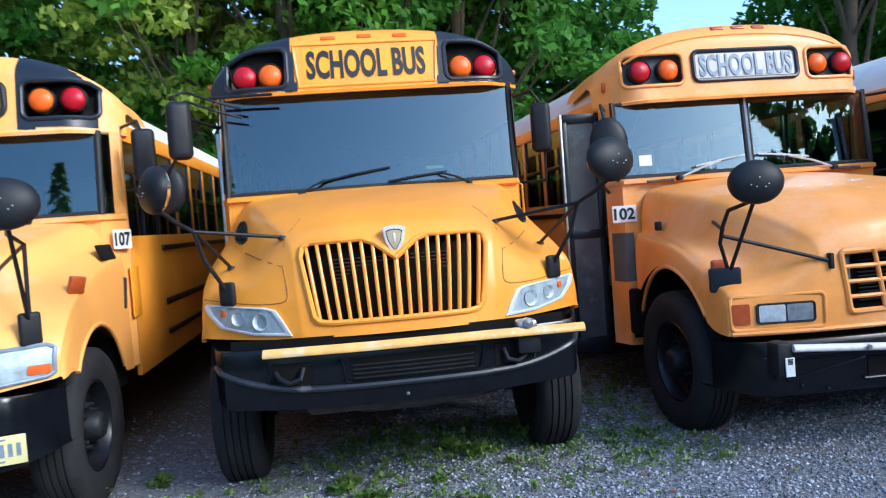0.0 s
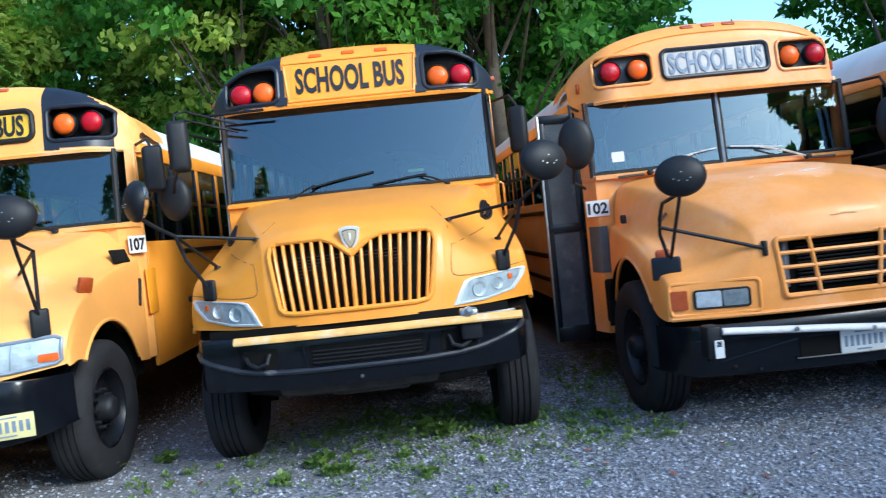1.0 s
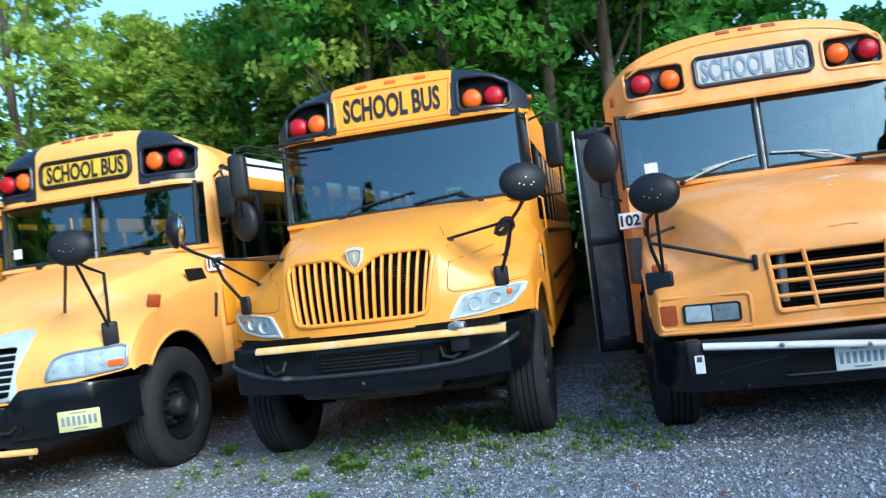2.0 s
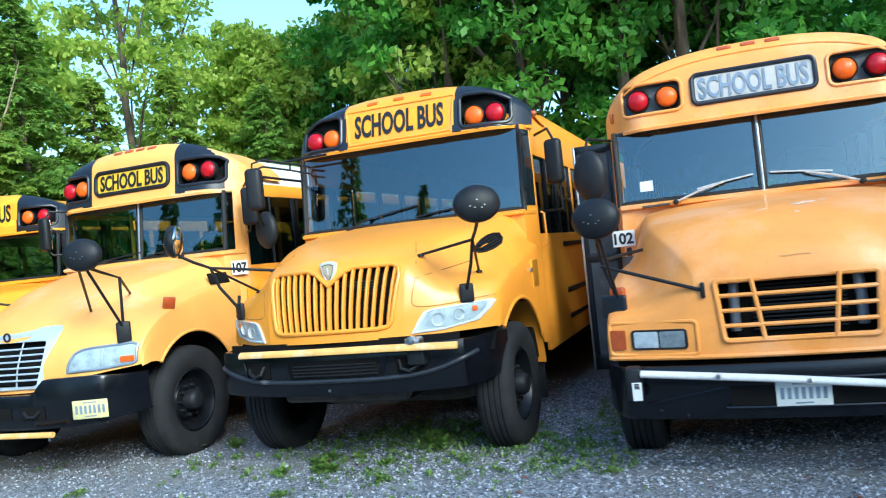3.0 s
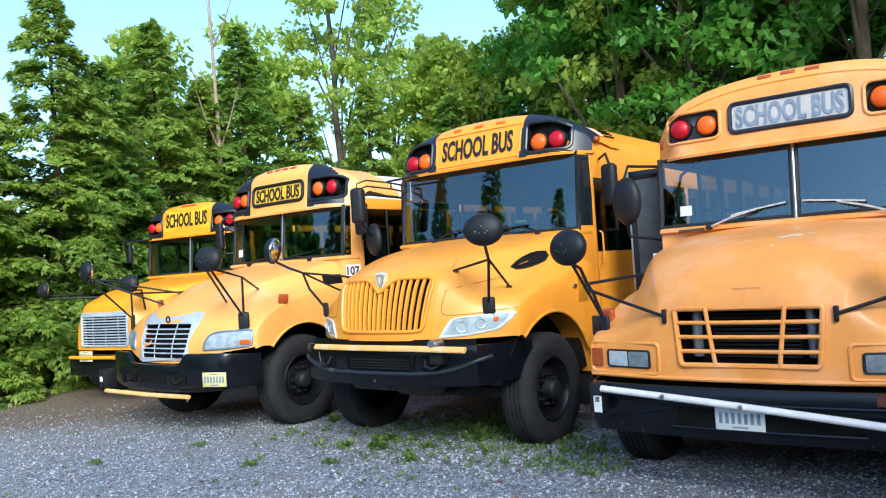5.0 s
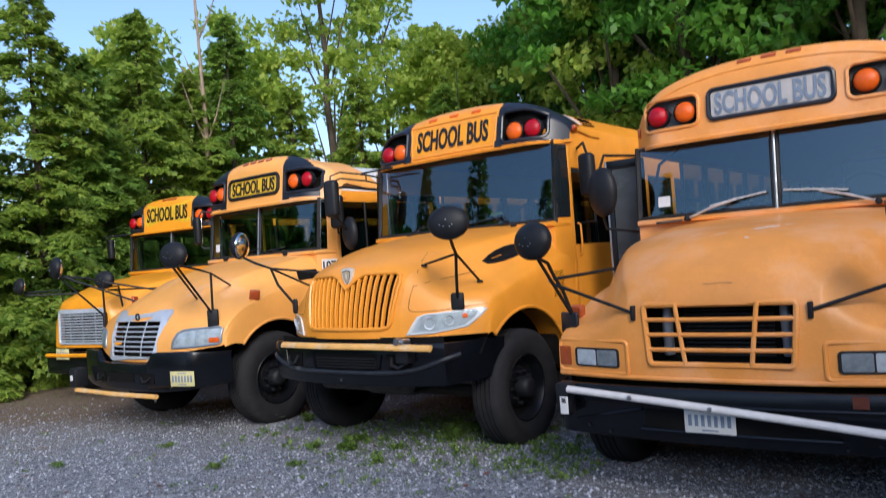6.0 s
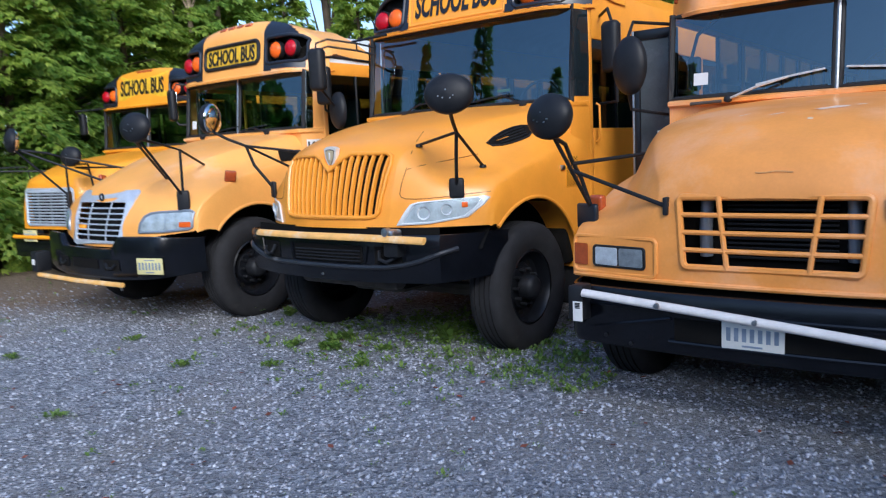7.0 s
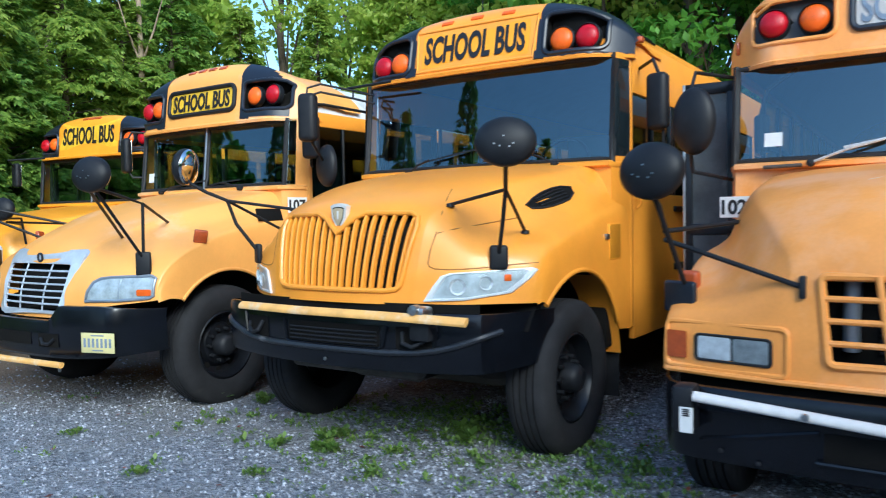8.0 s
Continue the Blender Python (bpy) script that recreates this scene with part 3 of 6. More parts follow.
            part("window_frame", join(rbox(*sorted((X - s * 0.005, X - s * 0.04)), a + 0.045, b - 0.045, 2.1, 2.14, 0.004), rbox(*sorted((X - s * 0.005, X - s * 0.04)), a + 0.045, a + 0.07, belt, head, 0.004), rbox(*sorted((X - s * 0.005, X - s * 0.04)), b - 0.07, b - 0.045, belt, head, 0.004)), BLACK, w)
    # roof
    xs = np.linspace(-hw, hw, 41)
    def roof_rows(drop, yl):
        return [[(x * (1 - drop / hw), y, cap_top(x, hw, zside, zroof) - drop) for x in xs] for y in yl]
    yl = np.linspace(ys, L, 12)
    part("roof", join(grid_geo(roof_rows(0, yl)), grid_geo(roof_rows(0.03, yl))), P["roof_paint"], bus, P["roof_label"])
    part("ceiling_lining", grid_geo(roof_rows(0.07, np.linspace(ys - 0.1, L - 0.05, 6))), CEILING_LINING, bus)
    part("rear_wall", join(rbox(-hw, hw, L - 0.05, L, 0.62, 1.74, 0.01), rbox(-hw, -hw + 0.2, L - 0.05, L, 1.74, zside, 0.01), rbox(hw - 0.2, hw, L - 0.05, L, 1.74, zside, 0.01), rbox(-0.4, -0.3, L - 0.05, L, 1.74, zside, 0.01), rbox(0.3, 0.4, L - 0.05, L, 1.74, zside, 0.01),
         grid_geo([[(x, L - 0.02, 2.4) for x in xs], [(x, L - 0.02, max(2.41, cap_top(x, hw, zside, zroof) - 0.005)) for x in xs]])), paint, bus)
    # inside
    part("cabin_floor", rbox(-hw + 0.05, hw - 0.05, ys - 0.2, L - 0.05, 0.98, 1.02, 0.005), INTERIOR, bus)
    part("dashboard", join(rbox(-hw + 0.12, hw - 0.12, y0 + 0.1, y0 + 0.5, zb - 0.22, zb + 0.0, 0.05), rbox(-hw + 0.1, hw - 0.1, y0 + 0.06, y0 + 0.14, 0.98, zb - 0.02, 0.01)), DARK, bus)
    ring = [(0.55 + 0.22 * math.cos(a), y0 + 0.55 + 0.06 * math.sin(a), zb + 0.06 + 0.2 * math.sin(a)) for a in np.linspace(0, 2 * math.pi, 24)[:-1]]
    part("steering_wheel", tube(ring, 0.016, 6, True), BLACK_SATIN, bus)
    seat_mesh = None
    k = 0
    y = ys + 1.5
    while y < L - 0.5:
        for cx in (-0.68, 0.68):
            if seat_mesh is None:
                seat_mesh = make_mesh("bench_seat", join(rbox(-0.46, 0.46, 0, 0.1, 1.45, 2.02, 0.04, 3), rbox(-0.46, 0.46, -0.42, 0.02, 1.36, 1.48, 0.03)), SEAT)
            sob = new("bench_seat", seat_mesh)
            sob.location, sob.parent = (cx, y, 0), bus
        y += 0.74
    part("driver_seat", join(rbox(0.3, 0.82, y0 + 1.15, y0 + 1.28, 1.5, 2.3, 0.05, 3), rbox(0.3, 0.82, y0 + 0.75, y0 + 1.25, 1.4, 1.52, 0.04)), SEAT, bus)
    # chassis
    part("chassis", join(rbox(-0.5, -0.36, 0.5, L - 0.3, 0.55, 0.8, 0.01), rbox(0.36, 0.5, 0.5, L - 0.3, 0.55, 0.8, 0.01), rbox(-hw + 0.1, hw - 0.1, ys, L - 0.1, 0.85, 0.97, 0.01), rbox(-0.35, 0.35, 0.6, 1.9, 0.6, 1.2, 0.06)), DARK, bus)
    part("front_axle", join(tube([(-0.98, P["axle"], 0.5), (-0.6, P["axle"], 0.44), (0.6, P["axle"], 0.44), (0.98, P["axle"], 0.5)], 0.06, 8), rbox(-0.3, 0.3, 0.7, 1.3, 0.46, 0.6, 0.05)), RUST, bus)
    part("cowl_underside", rbox(-hw + 0.06, hw - 0.06, y0 - 0.1, y0 + 0.1, 0.6, 0.98, 0.02), DARK, bus)
    for s in (-1, 1):
        # wheel housing
        ay, ar = P["axle"], P["arch_r"]
        arc = [(ay + (ar + 0.02) * math.cos(a), 0.5 + (ar + 0.02) * math.sin(a)) for a in np.linspace(0.1, math.pi - 0.55, 20)]
        part("wheel_housing", join(grid_geo([[(s * 0.62, a, b) for a, b in arc], [(s * (hw - 0.06), a, b) for a, b in arc]]), rbox(*sorted((s * 0.58, s * 0.63)), ay - ar, ay + ar, 0.6, 0.52 + ar, 0.005)), DARK, bus)
        wheel(bus, s * P["wheel_x"], P["axle"], s)
        wheel(bus, s * (hw - 0.2), L - 2.6, s, False)


def thing_part(name, parent):
    ob = new(name)
    ob.parent = parent
    return ob


def arch_lip(bus, P, tree):
    """The rolled edge of each fender round the wheel opening."""
    for s in (-1, 1):
        ay, ar = P["axle"], P["arch_r"]
        pts = []
        for a in np.linspace(0.12, math.pi * P["lip_end"], 28):
            y, z = ay + (ar + 0.004) * math.cos(a), 0.5 + (ar + 0.004) * math.sin(a)
            hit = tree.ray_cast(Vector((s * 3, y, z + 0.012)), Vector((-s, 0, 0)))
            if hit[0] and abs(hit[0].x) > 1.0:
                pts.append((hit[0].x - s * 0.004, y, z))
        if len(pts) > 3:
            part("wheel_arch", tube(pts, 0.016, 8), P["paint"], bus)


def cap_shell(bus, P, name="roof_cap"):
    """The moulded cap over the windshield: face with rounded corners, brow edge below, running back into the roof."""
    hw, z0, zs, zt, y0 = P["cap_hw"], P["cap_z"], P["cap_side"], P["cap_top"], P["cap_y"]
    xs = np.linspace(-hw, hw, 141)
    slope = P["cap_slope"]
    def face_y(x, z):
        return plan_y(x, y0, hw, P["cap_wrap"], 0.72) + slope * (z - z0)
    rows = [[(x * 0.985, face_y(x, z0) + 0.12, z0 + 0.015) for x in xs], [(x, face_y(x, z0) - 0.012, z0 - 0.004) for x in xs], [(x, face_y(x, z0) - 0.02, z0 + 0.02) for x in xs]]
    for t in np.linspace(0.06, 1, 30):
        rows.append([(x, face_y(x, z0 + (cap_top(x, hw, zs, zt) - z0) * t) + 0.10 * max(0, (t - 0.72) / 0.28) ** 2, z0 + (cap_top(x, hw, zs, zt) - z0) * (t - 0.03 * max(0, (t - 0.72) / 0.28) ** 2)) for x in xs])
    for d in (0.18, 0.32, 0.6, 0.9):
        k = min(1, d / 0.6)
        rows.append([(x * (1 - 0.01 * k), face_y(x, cap_top(x, hw, zs, zt)) + d * (1 - 0.25 * (abs(x) / hw) ** 4), cap_top(x, hw, zs, zt) - 0.015 + 0.0 * k - 0.04 * k * k) for x in xs])
    geo = grid_geo(rows)
    cap = part(name, geo, P["paint"], bus, P.get("cap_label", ""))
    tree = bvh_of(cap)
    ring = lamp_ring(P)
    cut = polygon_mask(ring)
    old = cap.data
    cap.data = make_mesh(name, (geo[0], [q for q in geo[1] if not open_at(geo[0], q, cut, y0)]), P["paint"])
    bpy.data.meshes.remove(old)
    black = P.get("cap_black")
    for s in (-1, 1):
        holder = cap
        if black:
            # the painted corner: the cap's own surface from the sign outwards, a coat thick
            xa, xb, za, reach = black
            skin = []
            for q in geo[1]:
                c = np.mean([geo[0][i] for i in q], 0)
                inner = xa + (xb - xa) * (c[2] - z0) / (zt - z0)
                if c[0] * s > inner and c[2] > z0 + za and c[1] < y0 + 0.3 + reach and not open_at(geo[0], q, cut, y0):
                    skin.append(q)
            used = sorted({i for q in skin for i in q})
            at = {i: k for k, i in enumerate(used)}
            pts = []
            for i in used:
                v = Vector(geo[0][i])
                near = tree.find_nearest(v)
                n = near[1] if near[1].y < 0 or near[1].z > 0 else -near[1]
                pts.append(tuple(v + n * 0.006))
            holder = part("cap_corner", (pts, [tuple(at[i] for i in q) for q in skin]), NAVY, cap, "black painted cap corner")
        side = [(s * x, z) for x, z in ring]
        rec = part("lamp_recess", recess_geo(tree, side, P.get("recess", 0.11)), P.get("hollow", DARK), holder, "dark recess behind the warning lamps")
        part("rim", tube(draped_line(tree, side, 0.002, 2.2), P.get("rim_r", 0.02), 8, True), NAVY if black else P["paint"], rec)
        for cx, mat, lab in ((P["lamps"][1], RED_LENS, "red warning lamp lens"), (P["lamps"][0], AMBER_LENS, "amber warning lamp lens")):
            lz = P["lamps"][2]
            lamp(bus, s * cx, min(front(tree, s * cx, lz, 2.1), front(tree, s * (cx - 0.08), lz, 2.1) + 0.05) + P.get("sunk", 0.03), lz, P["lamps"][3], mat, lab, -0.08)
    return cap, tree


def lamp_ring(P):
    """Outline of the lamp opening in the cap's face, under the cap's curve."""
    x0, x1, z0, z1 = P["opening"]
    base = outline(x0, x1, z0, z1, 0.06, 6)
    fine = []
    for i, (x, z) in enumerate(base):
        x2, z2 = base[(i + 1) % len(base)]
        fine += [(x + (x2 - x) * k / 4, z + (z2 - z) * k / 4) for k in range(4)]
    return [(x, min(z, cap_top(x, P["cap_hw"], P["cap_side"], P["cap_top"]) - 0.055)) for x, z in fine]


def open_at(verts, quad, cut, y0):
    c = np.mean([verts[i] for i in quad], 0)
    return c[1] < y0 + 0.45 and cut(abs(c[0]), c[2])


def recess_geo(tree, ring, deep):
    """Walls running back from an outline on the cap's face, closed by a back."""
    cx, cz = sum(p[0] for p in ring) / len(ring), sum(p[1] for p in ring) / len(ring)
    back = front(tree, cx, cz, 2.2) + deep
    rows = [[(x, front(tree, x, z, 2.2) - 0.004, z) for x, z in ring]]
    for t in (0.97, 0.5, 0.01):
        rows.append([(cx + (x - cx) * t, max(back, front(tree, x, z, 2.2) + 0.03), cz + (z - cz) * t) for x, z in ring])
    return grid_geo(rows, True)


def framed_box(bus, tree, pts, mat, rim_mat, name, label, rim=0.014, proud=0.006):
    ob = part(name, draped(tree, pts, proud, 2.1), mat, bus, label)
    part("rim", tube(draped_line(tree, pts, proud + 0.004, 2.1), rim, 8, True), rim_mat, ob)
    return ob


def markers(bus, tree, zt, xs, hw, zs, y0, mat=None):
    for x in xs:
        z = cap_top(x, hw, zs, zt) - 0.055
        y = front(tree, x, z, y0 + 0.1)
        tilt = math.atan2(front(tree, x, z + 0.012, y) - front(tree, x, z - 0.012, y), 0.024)
        part("marker_light", moved(rbox(-0.058, 0.058, -0.012, 0.014, -0.022, 0.022, 0.01, 3), Matrix.Translation((x, y, z)) @ Matrix.Rotation(-tilt, 4, "X")), mat or MARKER_LENS, bus, "small amber roof marker light")


def polygon_mask(pts):
    p = np.array(pts)
    def inside(x, z):
        n, r = len(p), False
        for i in range(n):
            (x1, z1), (x2, z2) = p[i], p[i - 1]
            if (z1 > z) != (z2 > z) and x < (x2 - x1) * (z - z1) / (z2 - z1) + x1:
                r = not r
        return r
    return inside


def bumper_geo(hw, z0, z1, bow, depth=0.1, n=49, lift=0.0, wrap=0.5, y0=0.0):
    """A wrap-round bumper: bowed in plan, its ends swept back, its lower edge rising at the ends by lift."""
    xs = np.linspace(-hw, hw, n)
    rows = []
    prof = [(0.05, 1.0), (0.012, 1.0), (0.0, 0.93), (0.0, 0.55), (0.004, 0.1), (0.02, 0.0), (0.12, -0.02), (0.2, 0.0)]
    for d, t in prof:
        row = []
        for x in xs:
            s = abs(x) / hw
            y = y0 + bow * s ** 2.2 + wrap * max(0, (s - 0.86) / 0.14) ** 2
            zl = z0 + lift * s ** 3
            row.append((x, y + d, zl + (z1 - 0.02 * max(0, (s - 0.86) / 0.14) ** 1.5 - zl) * t))
        rows.append(row)
    return grid_geo(rows)


def bumper_y(x, hw, bow, wrap=0.5, y0=0.0):
    s = abs(x) / hw
    return y0 + bow * s ** 2.2 + wrap * max(0, (s - 0.86) / 0.14) ** 2


BADGE_FIELD = material("badge_bronze", (0.5, 0.41, 0.26), 0.4, 0.15, vary=0.2, bump=0.02)
MIRROR = material("mirror_silver", (0.85, 0.87, 0.88), 0.03, 1.0, vary=0.02, bump=0)


def vane(points, half, deep):
    """An upright grille vane: rounded in front, running back as a flat blade."""
    section = [(-half, deep), (-half, 0.012), (-half * 0.75, 0.004), (0, 0.0), (half * 0.75, 0.004), (half, 0.012), (half, deep)]
    return grid_geo([[(x + a, y + b, z) for a, b in section] for x, y, z in points], True)


def bus_centre():
    """The middle bus: ribbed grille with a shield badge, black-cornered cap, one-piece windshield."""
    P = dict(hw=1.23, yw=1.92, length=10.6, ws_bottom=1.96, ws_top=2.775, roof=3.24, side_top=2.90, glass_hw=1.155, split=False, lean=0.10, paint=YELLOW, side_paint=YELLOW, roof_paint=YELLOW,
             roof_label="yellow metal roof", axle=1.22, arch_r=0.71, wheel_x=1.075, lip_x=1.235, lip_end=0.98,
             cap_hw=1.26, cap_z=2.75, cap_side=2.90, cap_top=3.295, cap_y=1.9, cap_slope=0.22, cap_wrap=0.24, cap_label="yellow moulded roof cap with black corners",
             opening=(0.635, 1.11, 2.81, 3.13), lamps=(0.765, 0.965, 2.915, 0.098), cap_black=(0.56, 0.60, 0.025, 0.2))
    bus = thing("school_bus", "yellow school bus with ribbed grille and black-cornered roof cap", "bus", pose(-0.264, 4.295, 0, 0, 0, 7.0), "row of parked school buses")
    PLAN["flat"] = 0.95
    bus_cabin(bus, P)
    PLAN["flat"] = 0.9
    rows = [(0.17, 0.66, 0.62, 1.19, 1.05, 1.05, 1.05, 1.05, 1.05, 1.04),
            (0.21, 0.70, 0.64, 1.21, 1.34, 1.31, 1.28, 1.25, 1.17, 1.05),
            (0.30, 0.80, 0.66, 1.22, 1.61, 1.54, 1.41, 1.37, 1.27, 1.0),
            (0.52, 1.02, 0.74, 1.23, 1.74, 1.64, 1.49, 1.44, 1.33, 0.9),
            (1.10, 1.36, 0.9, 1.235, 1.88, 1.79, 1.64, 1.54, 1.40, 0.8),
            (1.88, 2.12, 1.04, 1.235, 1.985, 1.94, 1.85, 1.7, 1.5, 0.72)]
    # heart-shaped grille opening, dipping under the badge
    half = [(0.0, 1.48), (0.05, 1.52), (0.12, 1.575), (0.2, 1.605), (0.5, 1.60), (0.548, 1.575), (0.56, 1.52), (0.50, 1.17), (0.47, 1.14), (0.4, 1.13), (0.0, 1.13)]
    ring = half[:-1] + [(-x, z) for x, z in reversed(half[1:])]
    hood = part("hood", hood_geo(rows, P["axle"], P["arch_r"]), YELLOW, bus, "glossy yellow hood and fenders with fine scratches")
    tree = bvh_of(hood)
    fine_ring = []
    for i, (x, z) in enumerate(ring):
        x2, z2 = ring[(i + 1) % len(ring)]
        fine_ring += [(x + (x2 - x) * k / 4, z + (z2 - z) * k / 4) for k in range(4)]
    old = hood.data
    hood.data = make_mesh("hood", hood_geo(rows, P["axle"], P["arch_r"], polygon_mask(ring), 60, 90), YELLOW)
    bpy.data.meshes.remove(old)
    grille = part("grille", tube(draped_line(tree, fine_ring, 0.004), 0.017, 8, True), YELLOW, bus, "yellow ribbed grille with dark slots")
    part("radiator", draped(tree, [(x * 0.98, 1.35 + (z - 1.35) * 0.98) for x, z in fine_ring], -0.09), DARK, grille, "dark radiator behind the grille")
    for k in range(14):
        part("radiator_fin", rbox(-0.38, 0.34, 0.33, 0.345, 1.2 + k * 0.022, 1.207 + k * 0.022, 0), RUST, grille)
    inside = polygon_mask(ring)
    for k in range(-8, 9):
        top_x, low_x = k * 0.066, k * 0.058
        pts = []
        for t in np.linspace(0, 1, 40):
            z = 1.115 + 0.495 * t
            x = low_x + (top_x - low_x) * t
            if inside(x, z) or (k == 0 and z < 1.49):
                pts.append((x, front(tree, x, z) - 0.006, z))
        if len(pts) > 3:
            part("grille_bar", vane(pts, 0.0115 if k else 0.015, 0.036), YELLOW, grille)
    # badge: shield
    sh = [(0, -0.088), (0.022, -0.06), (0.047, -0.015), (0.060, 0.055), (0.034, 0.066), (0, 0.07), (-0.034, 0.066), (-0.060, 0.055), (-0.047, -0.015), (-0.022, -0.06)]
    by = front(tree, 0, 1.59) - 0.016
    def shield(s, d0, d1):
        bm = bmesh.new()
        lo = [bm.verts.new((x * s, by - d0, 1.59 + z * s)) for x, z in sh]
        f = bm.faces.new(lo)
        ex = bmesh.ops.extrude_face_region(bm, geom=[f])
        for v in ex["geom"]:
            if isinstance(v, bmesh.types.BMVert):
                v.co.y = by - d1
        bmesh.ops.bevel(bm, geom=[e for e in bm.edges if all(abs(v.co.y - (by - d1)) < 1e-6 for v in e.verts)], offset=0.004, segments=2, affect="EDGES")
        return bm
    badge = part("badge", shield(1.15, -0.03, 0.012), SILVER_PAINT, bus, "chrome shield badge")
    part("badge_line", shield(0.90, 0.01, 0.0135), INK, badge)
    part("badge_field", shield(0.80, 0.012, 0.017), BADGE_FIELD, badge)
    part("badge_mark", rbox(-0.007, 0.007, by - 0.022, by - 0.012, 1.568, 1.622, 0.003), SILVER_PAINT, badge)
    # headlights
    for s in (-1, 1):
        q = [(0.64, 1.07), (0.69, 1.16), (0.73, 1.22), (0.78, 1.236), (0.90, 1.244), (1.165, 1.262), (1.19, 1.248), (1.165, 1.2), (1.08, 1.115), (0.86, 1.076)]
        pts = []
        for i, (x, z) in enumerate(q):
            x2, z2 = q[(i + 1) % len(q)]
            pts += [(s * (x + (x2 - x) * k / 3), z + (z2 - z) * k / 3) for k in range(3)]
        h = part("headlight", draped(tree, pts, 0.004, 0.75), LAMP_FROST, bus, "clear wrap-round headlight with white rim")
        mx, mz = sum(p[0] for p in pts) / len(pts), sum(p[1] for p in pts) / len(pts)
        def band(k, d):
            return [(mx + (x - mx) * k, front(tree, mx + (x - mx) * k, mz + (z - mz) * k, 0.75) - d, mz + (z - mz) * k) for x, z in pts]
        part("rim", grid_geo([band(1.02, 0.0), band(1.0, 0.014), band(0.9, 0.016), band(0.84, 0.006)], True), LAMP_RIM, h, "bright silver headlight surround")
        for cx, cz, r in ((0.82, 1.155, 0.05), (0.96, 1.175, 0.042)):
            yy = front(tree, s * cx, cz, 0.6)
            part("reflector_bowl", moved(lathe([(-0.012, r), (-0.006, r * 0.9), (0.01, r * 0.5), (0.014, 0.001)], 20, "y"), Matrix.Translation((s * cx, yy - 0.006, cz)) @ Matrix.Rotation(s * 0.45, 4, "Z")), LAMP_DULL, h)
        part("turn_signal", moved(rbox(-0.022, 0.022, -0.008, 0.004, -0.02, 0.02, 0.008), Matrix.Translation((s * 1.06, front(tree, s * 1.06, 1.2, 0.7) - 0.004, 1.205)) @ Matrix.Rotation(s * 0.8, 4, "Z")), AMBER_LENS, h)
        part("lens", draped(tree, [(0.98 * x + 0.018 * s, z) for x, z in pts], 0.016, 0.75), LENS, h)
    # hood seams, vents, latches
    for s in (-1, 1):
        for line in (((0.563, 1.752), (0.62, 1.68), (0.655, 1.6), (0.667, 1.468), (0.652, 1.37), (0.648, 1.296), (0.66, 1.275), (0.69, 1.262), (0.762, 1.257), (0.84, 1.259), (0.924, 1.264), (1.03, 1.276), (1.124, 1.285), (1.19, 1.29)), ((0.674, 1.474), (0.75, 1.498), (0.827, 1.521), (0.94, 1.56))):
            part("hood_seam", tube(draped_line(tree, [(s * x, z) for x, z in line], 0.0, 0.6), 0.004, 6), YELLOW_SEAM, bus)
        loop = [(0.94, 1.03), (0.945, 1.12), (0.957, 1.22), (0.975, 1.33), (0.997, 1.43), (1.03, 1.53), (1.056, 1.52), (1.066, 1.44), (1.054, 1.34), (1.035, 1.24), (1.005, 1.14), (0.97, 1.06)]
        shape = [(s * x, y, above(tree, s * x, y) + 0.006) for x, y in loop]
        c = np.mean(shape, 0)
        v = part("hood_vent", grid_geo([[tuple(c + (np.array(p) - c) * t) for p in shape] for t in (0.01, 0.5, 1.0)], True), DARK, bus, "black teardrop hood vent with louvres")
        part("rim", tube(shape, 0.008, 6, True), BLACK_SATIN, v)
        for k in range(1, 5):
            t = k / 5
            line = []
            for q in (0.06, 0.5, 0.94):
                i = q * 4
                pa, pb = np.array(loop[1 + int(i)]), np.array(loop[10 - int(i)])
                xy = pa + (pb - pa) * t
                line.append((s * xy[0], xy[1], above(tree, s * xy[0], xy[1]) + 0.012))
            part("louvre", tube(line, 0.006, 6), BLACK_SATIN, v)
        part("hood_latch", moved(rbox(-0.012, 0.012, -0.03, 0.03, -0.02, 0.02, 0.006), Matrix.Translation((s * 1.245, 1.66, 1.42))), STEEL, bus)
        # perforated step plate behind the fender
        part("perforated_panel", rbox(*sorted((s * 1.225, s * 1.248)), 1.71, 1.92, 1.255, 1.51, 0.004), YELLOW_OLD, bus)
        holes = [tube([(s * 1.2481, 1.725 + a * 0.024, 1.27 + b * 0.024 + (a % 2) * 0.012), (s * 1.2501, 1.725 + a * 0.024, 1.27 + b * 0.024 + (a % 2) * 0.012)], 0.007, 6) for a in range(8) for b in range(10)]
        part("perforations", join(*holes), DARK, bus)
        part("mud_flap", rbox(*sorted((s * 0.93, s * 1.2)), 1.98, 2.0, 0.22, 0.72, 0.006), RUBBER, bus, "black rubber mud flap")
    # bumper
    hwb, bow = 1.19, 0.2
    bump = part("bumper", bumper_geo(hwb, 0.655, 1.012, bow, lift=0.02, wrap=0.6, y0=0.11), BUMPER, bus, "black wrap-round steel bumper with scuffs")
    def on(x, z, d=0.0):
        return (x, bumper_y(x, hwb, bow, 0.6, 0.11) - d, z)
    # intake and tow pockets: their inner shade as flat dark patches on the bumper
    part("lower_grille", grid_geo([[on(x, z, 0.004) for x in np.linspace(-0.32, 0.42, 20)] for z in (0.80, 0.93)]), DARK, bump, "flat dark patch for the shaded lower intake")
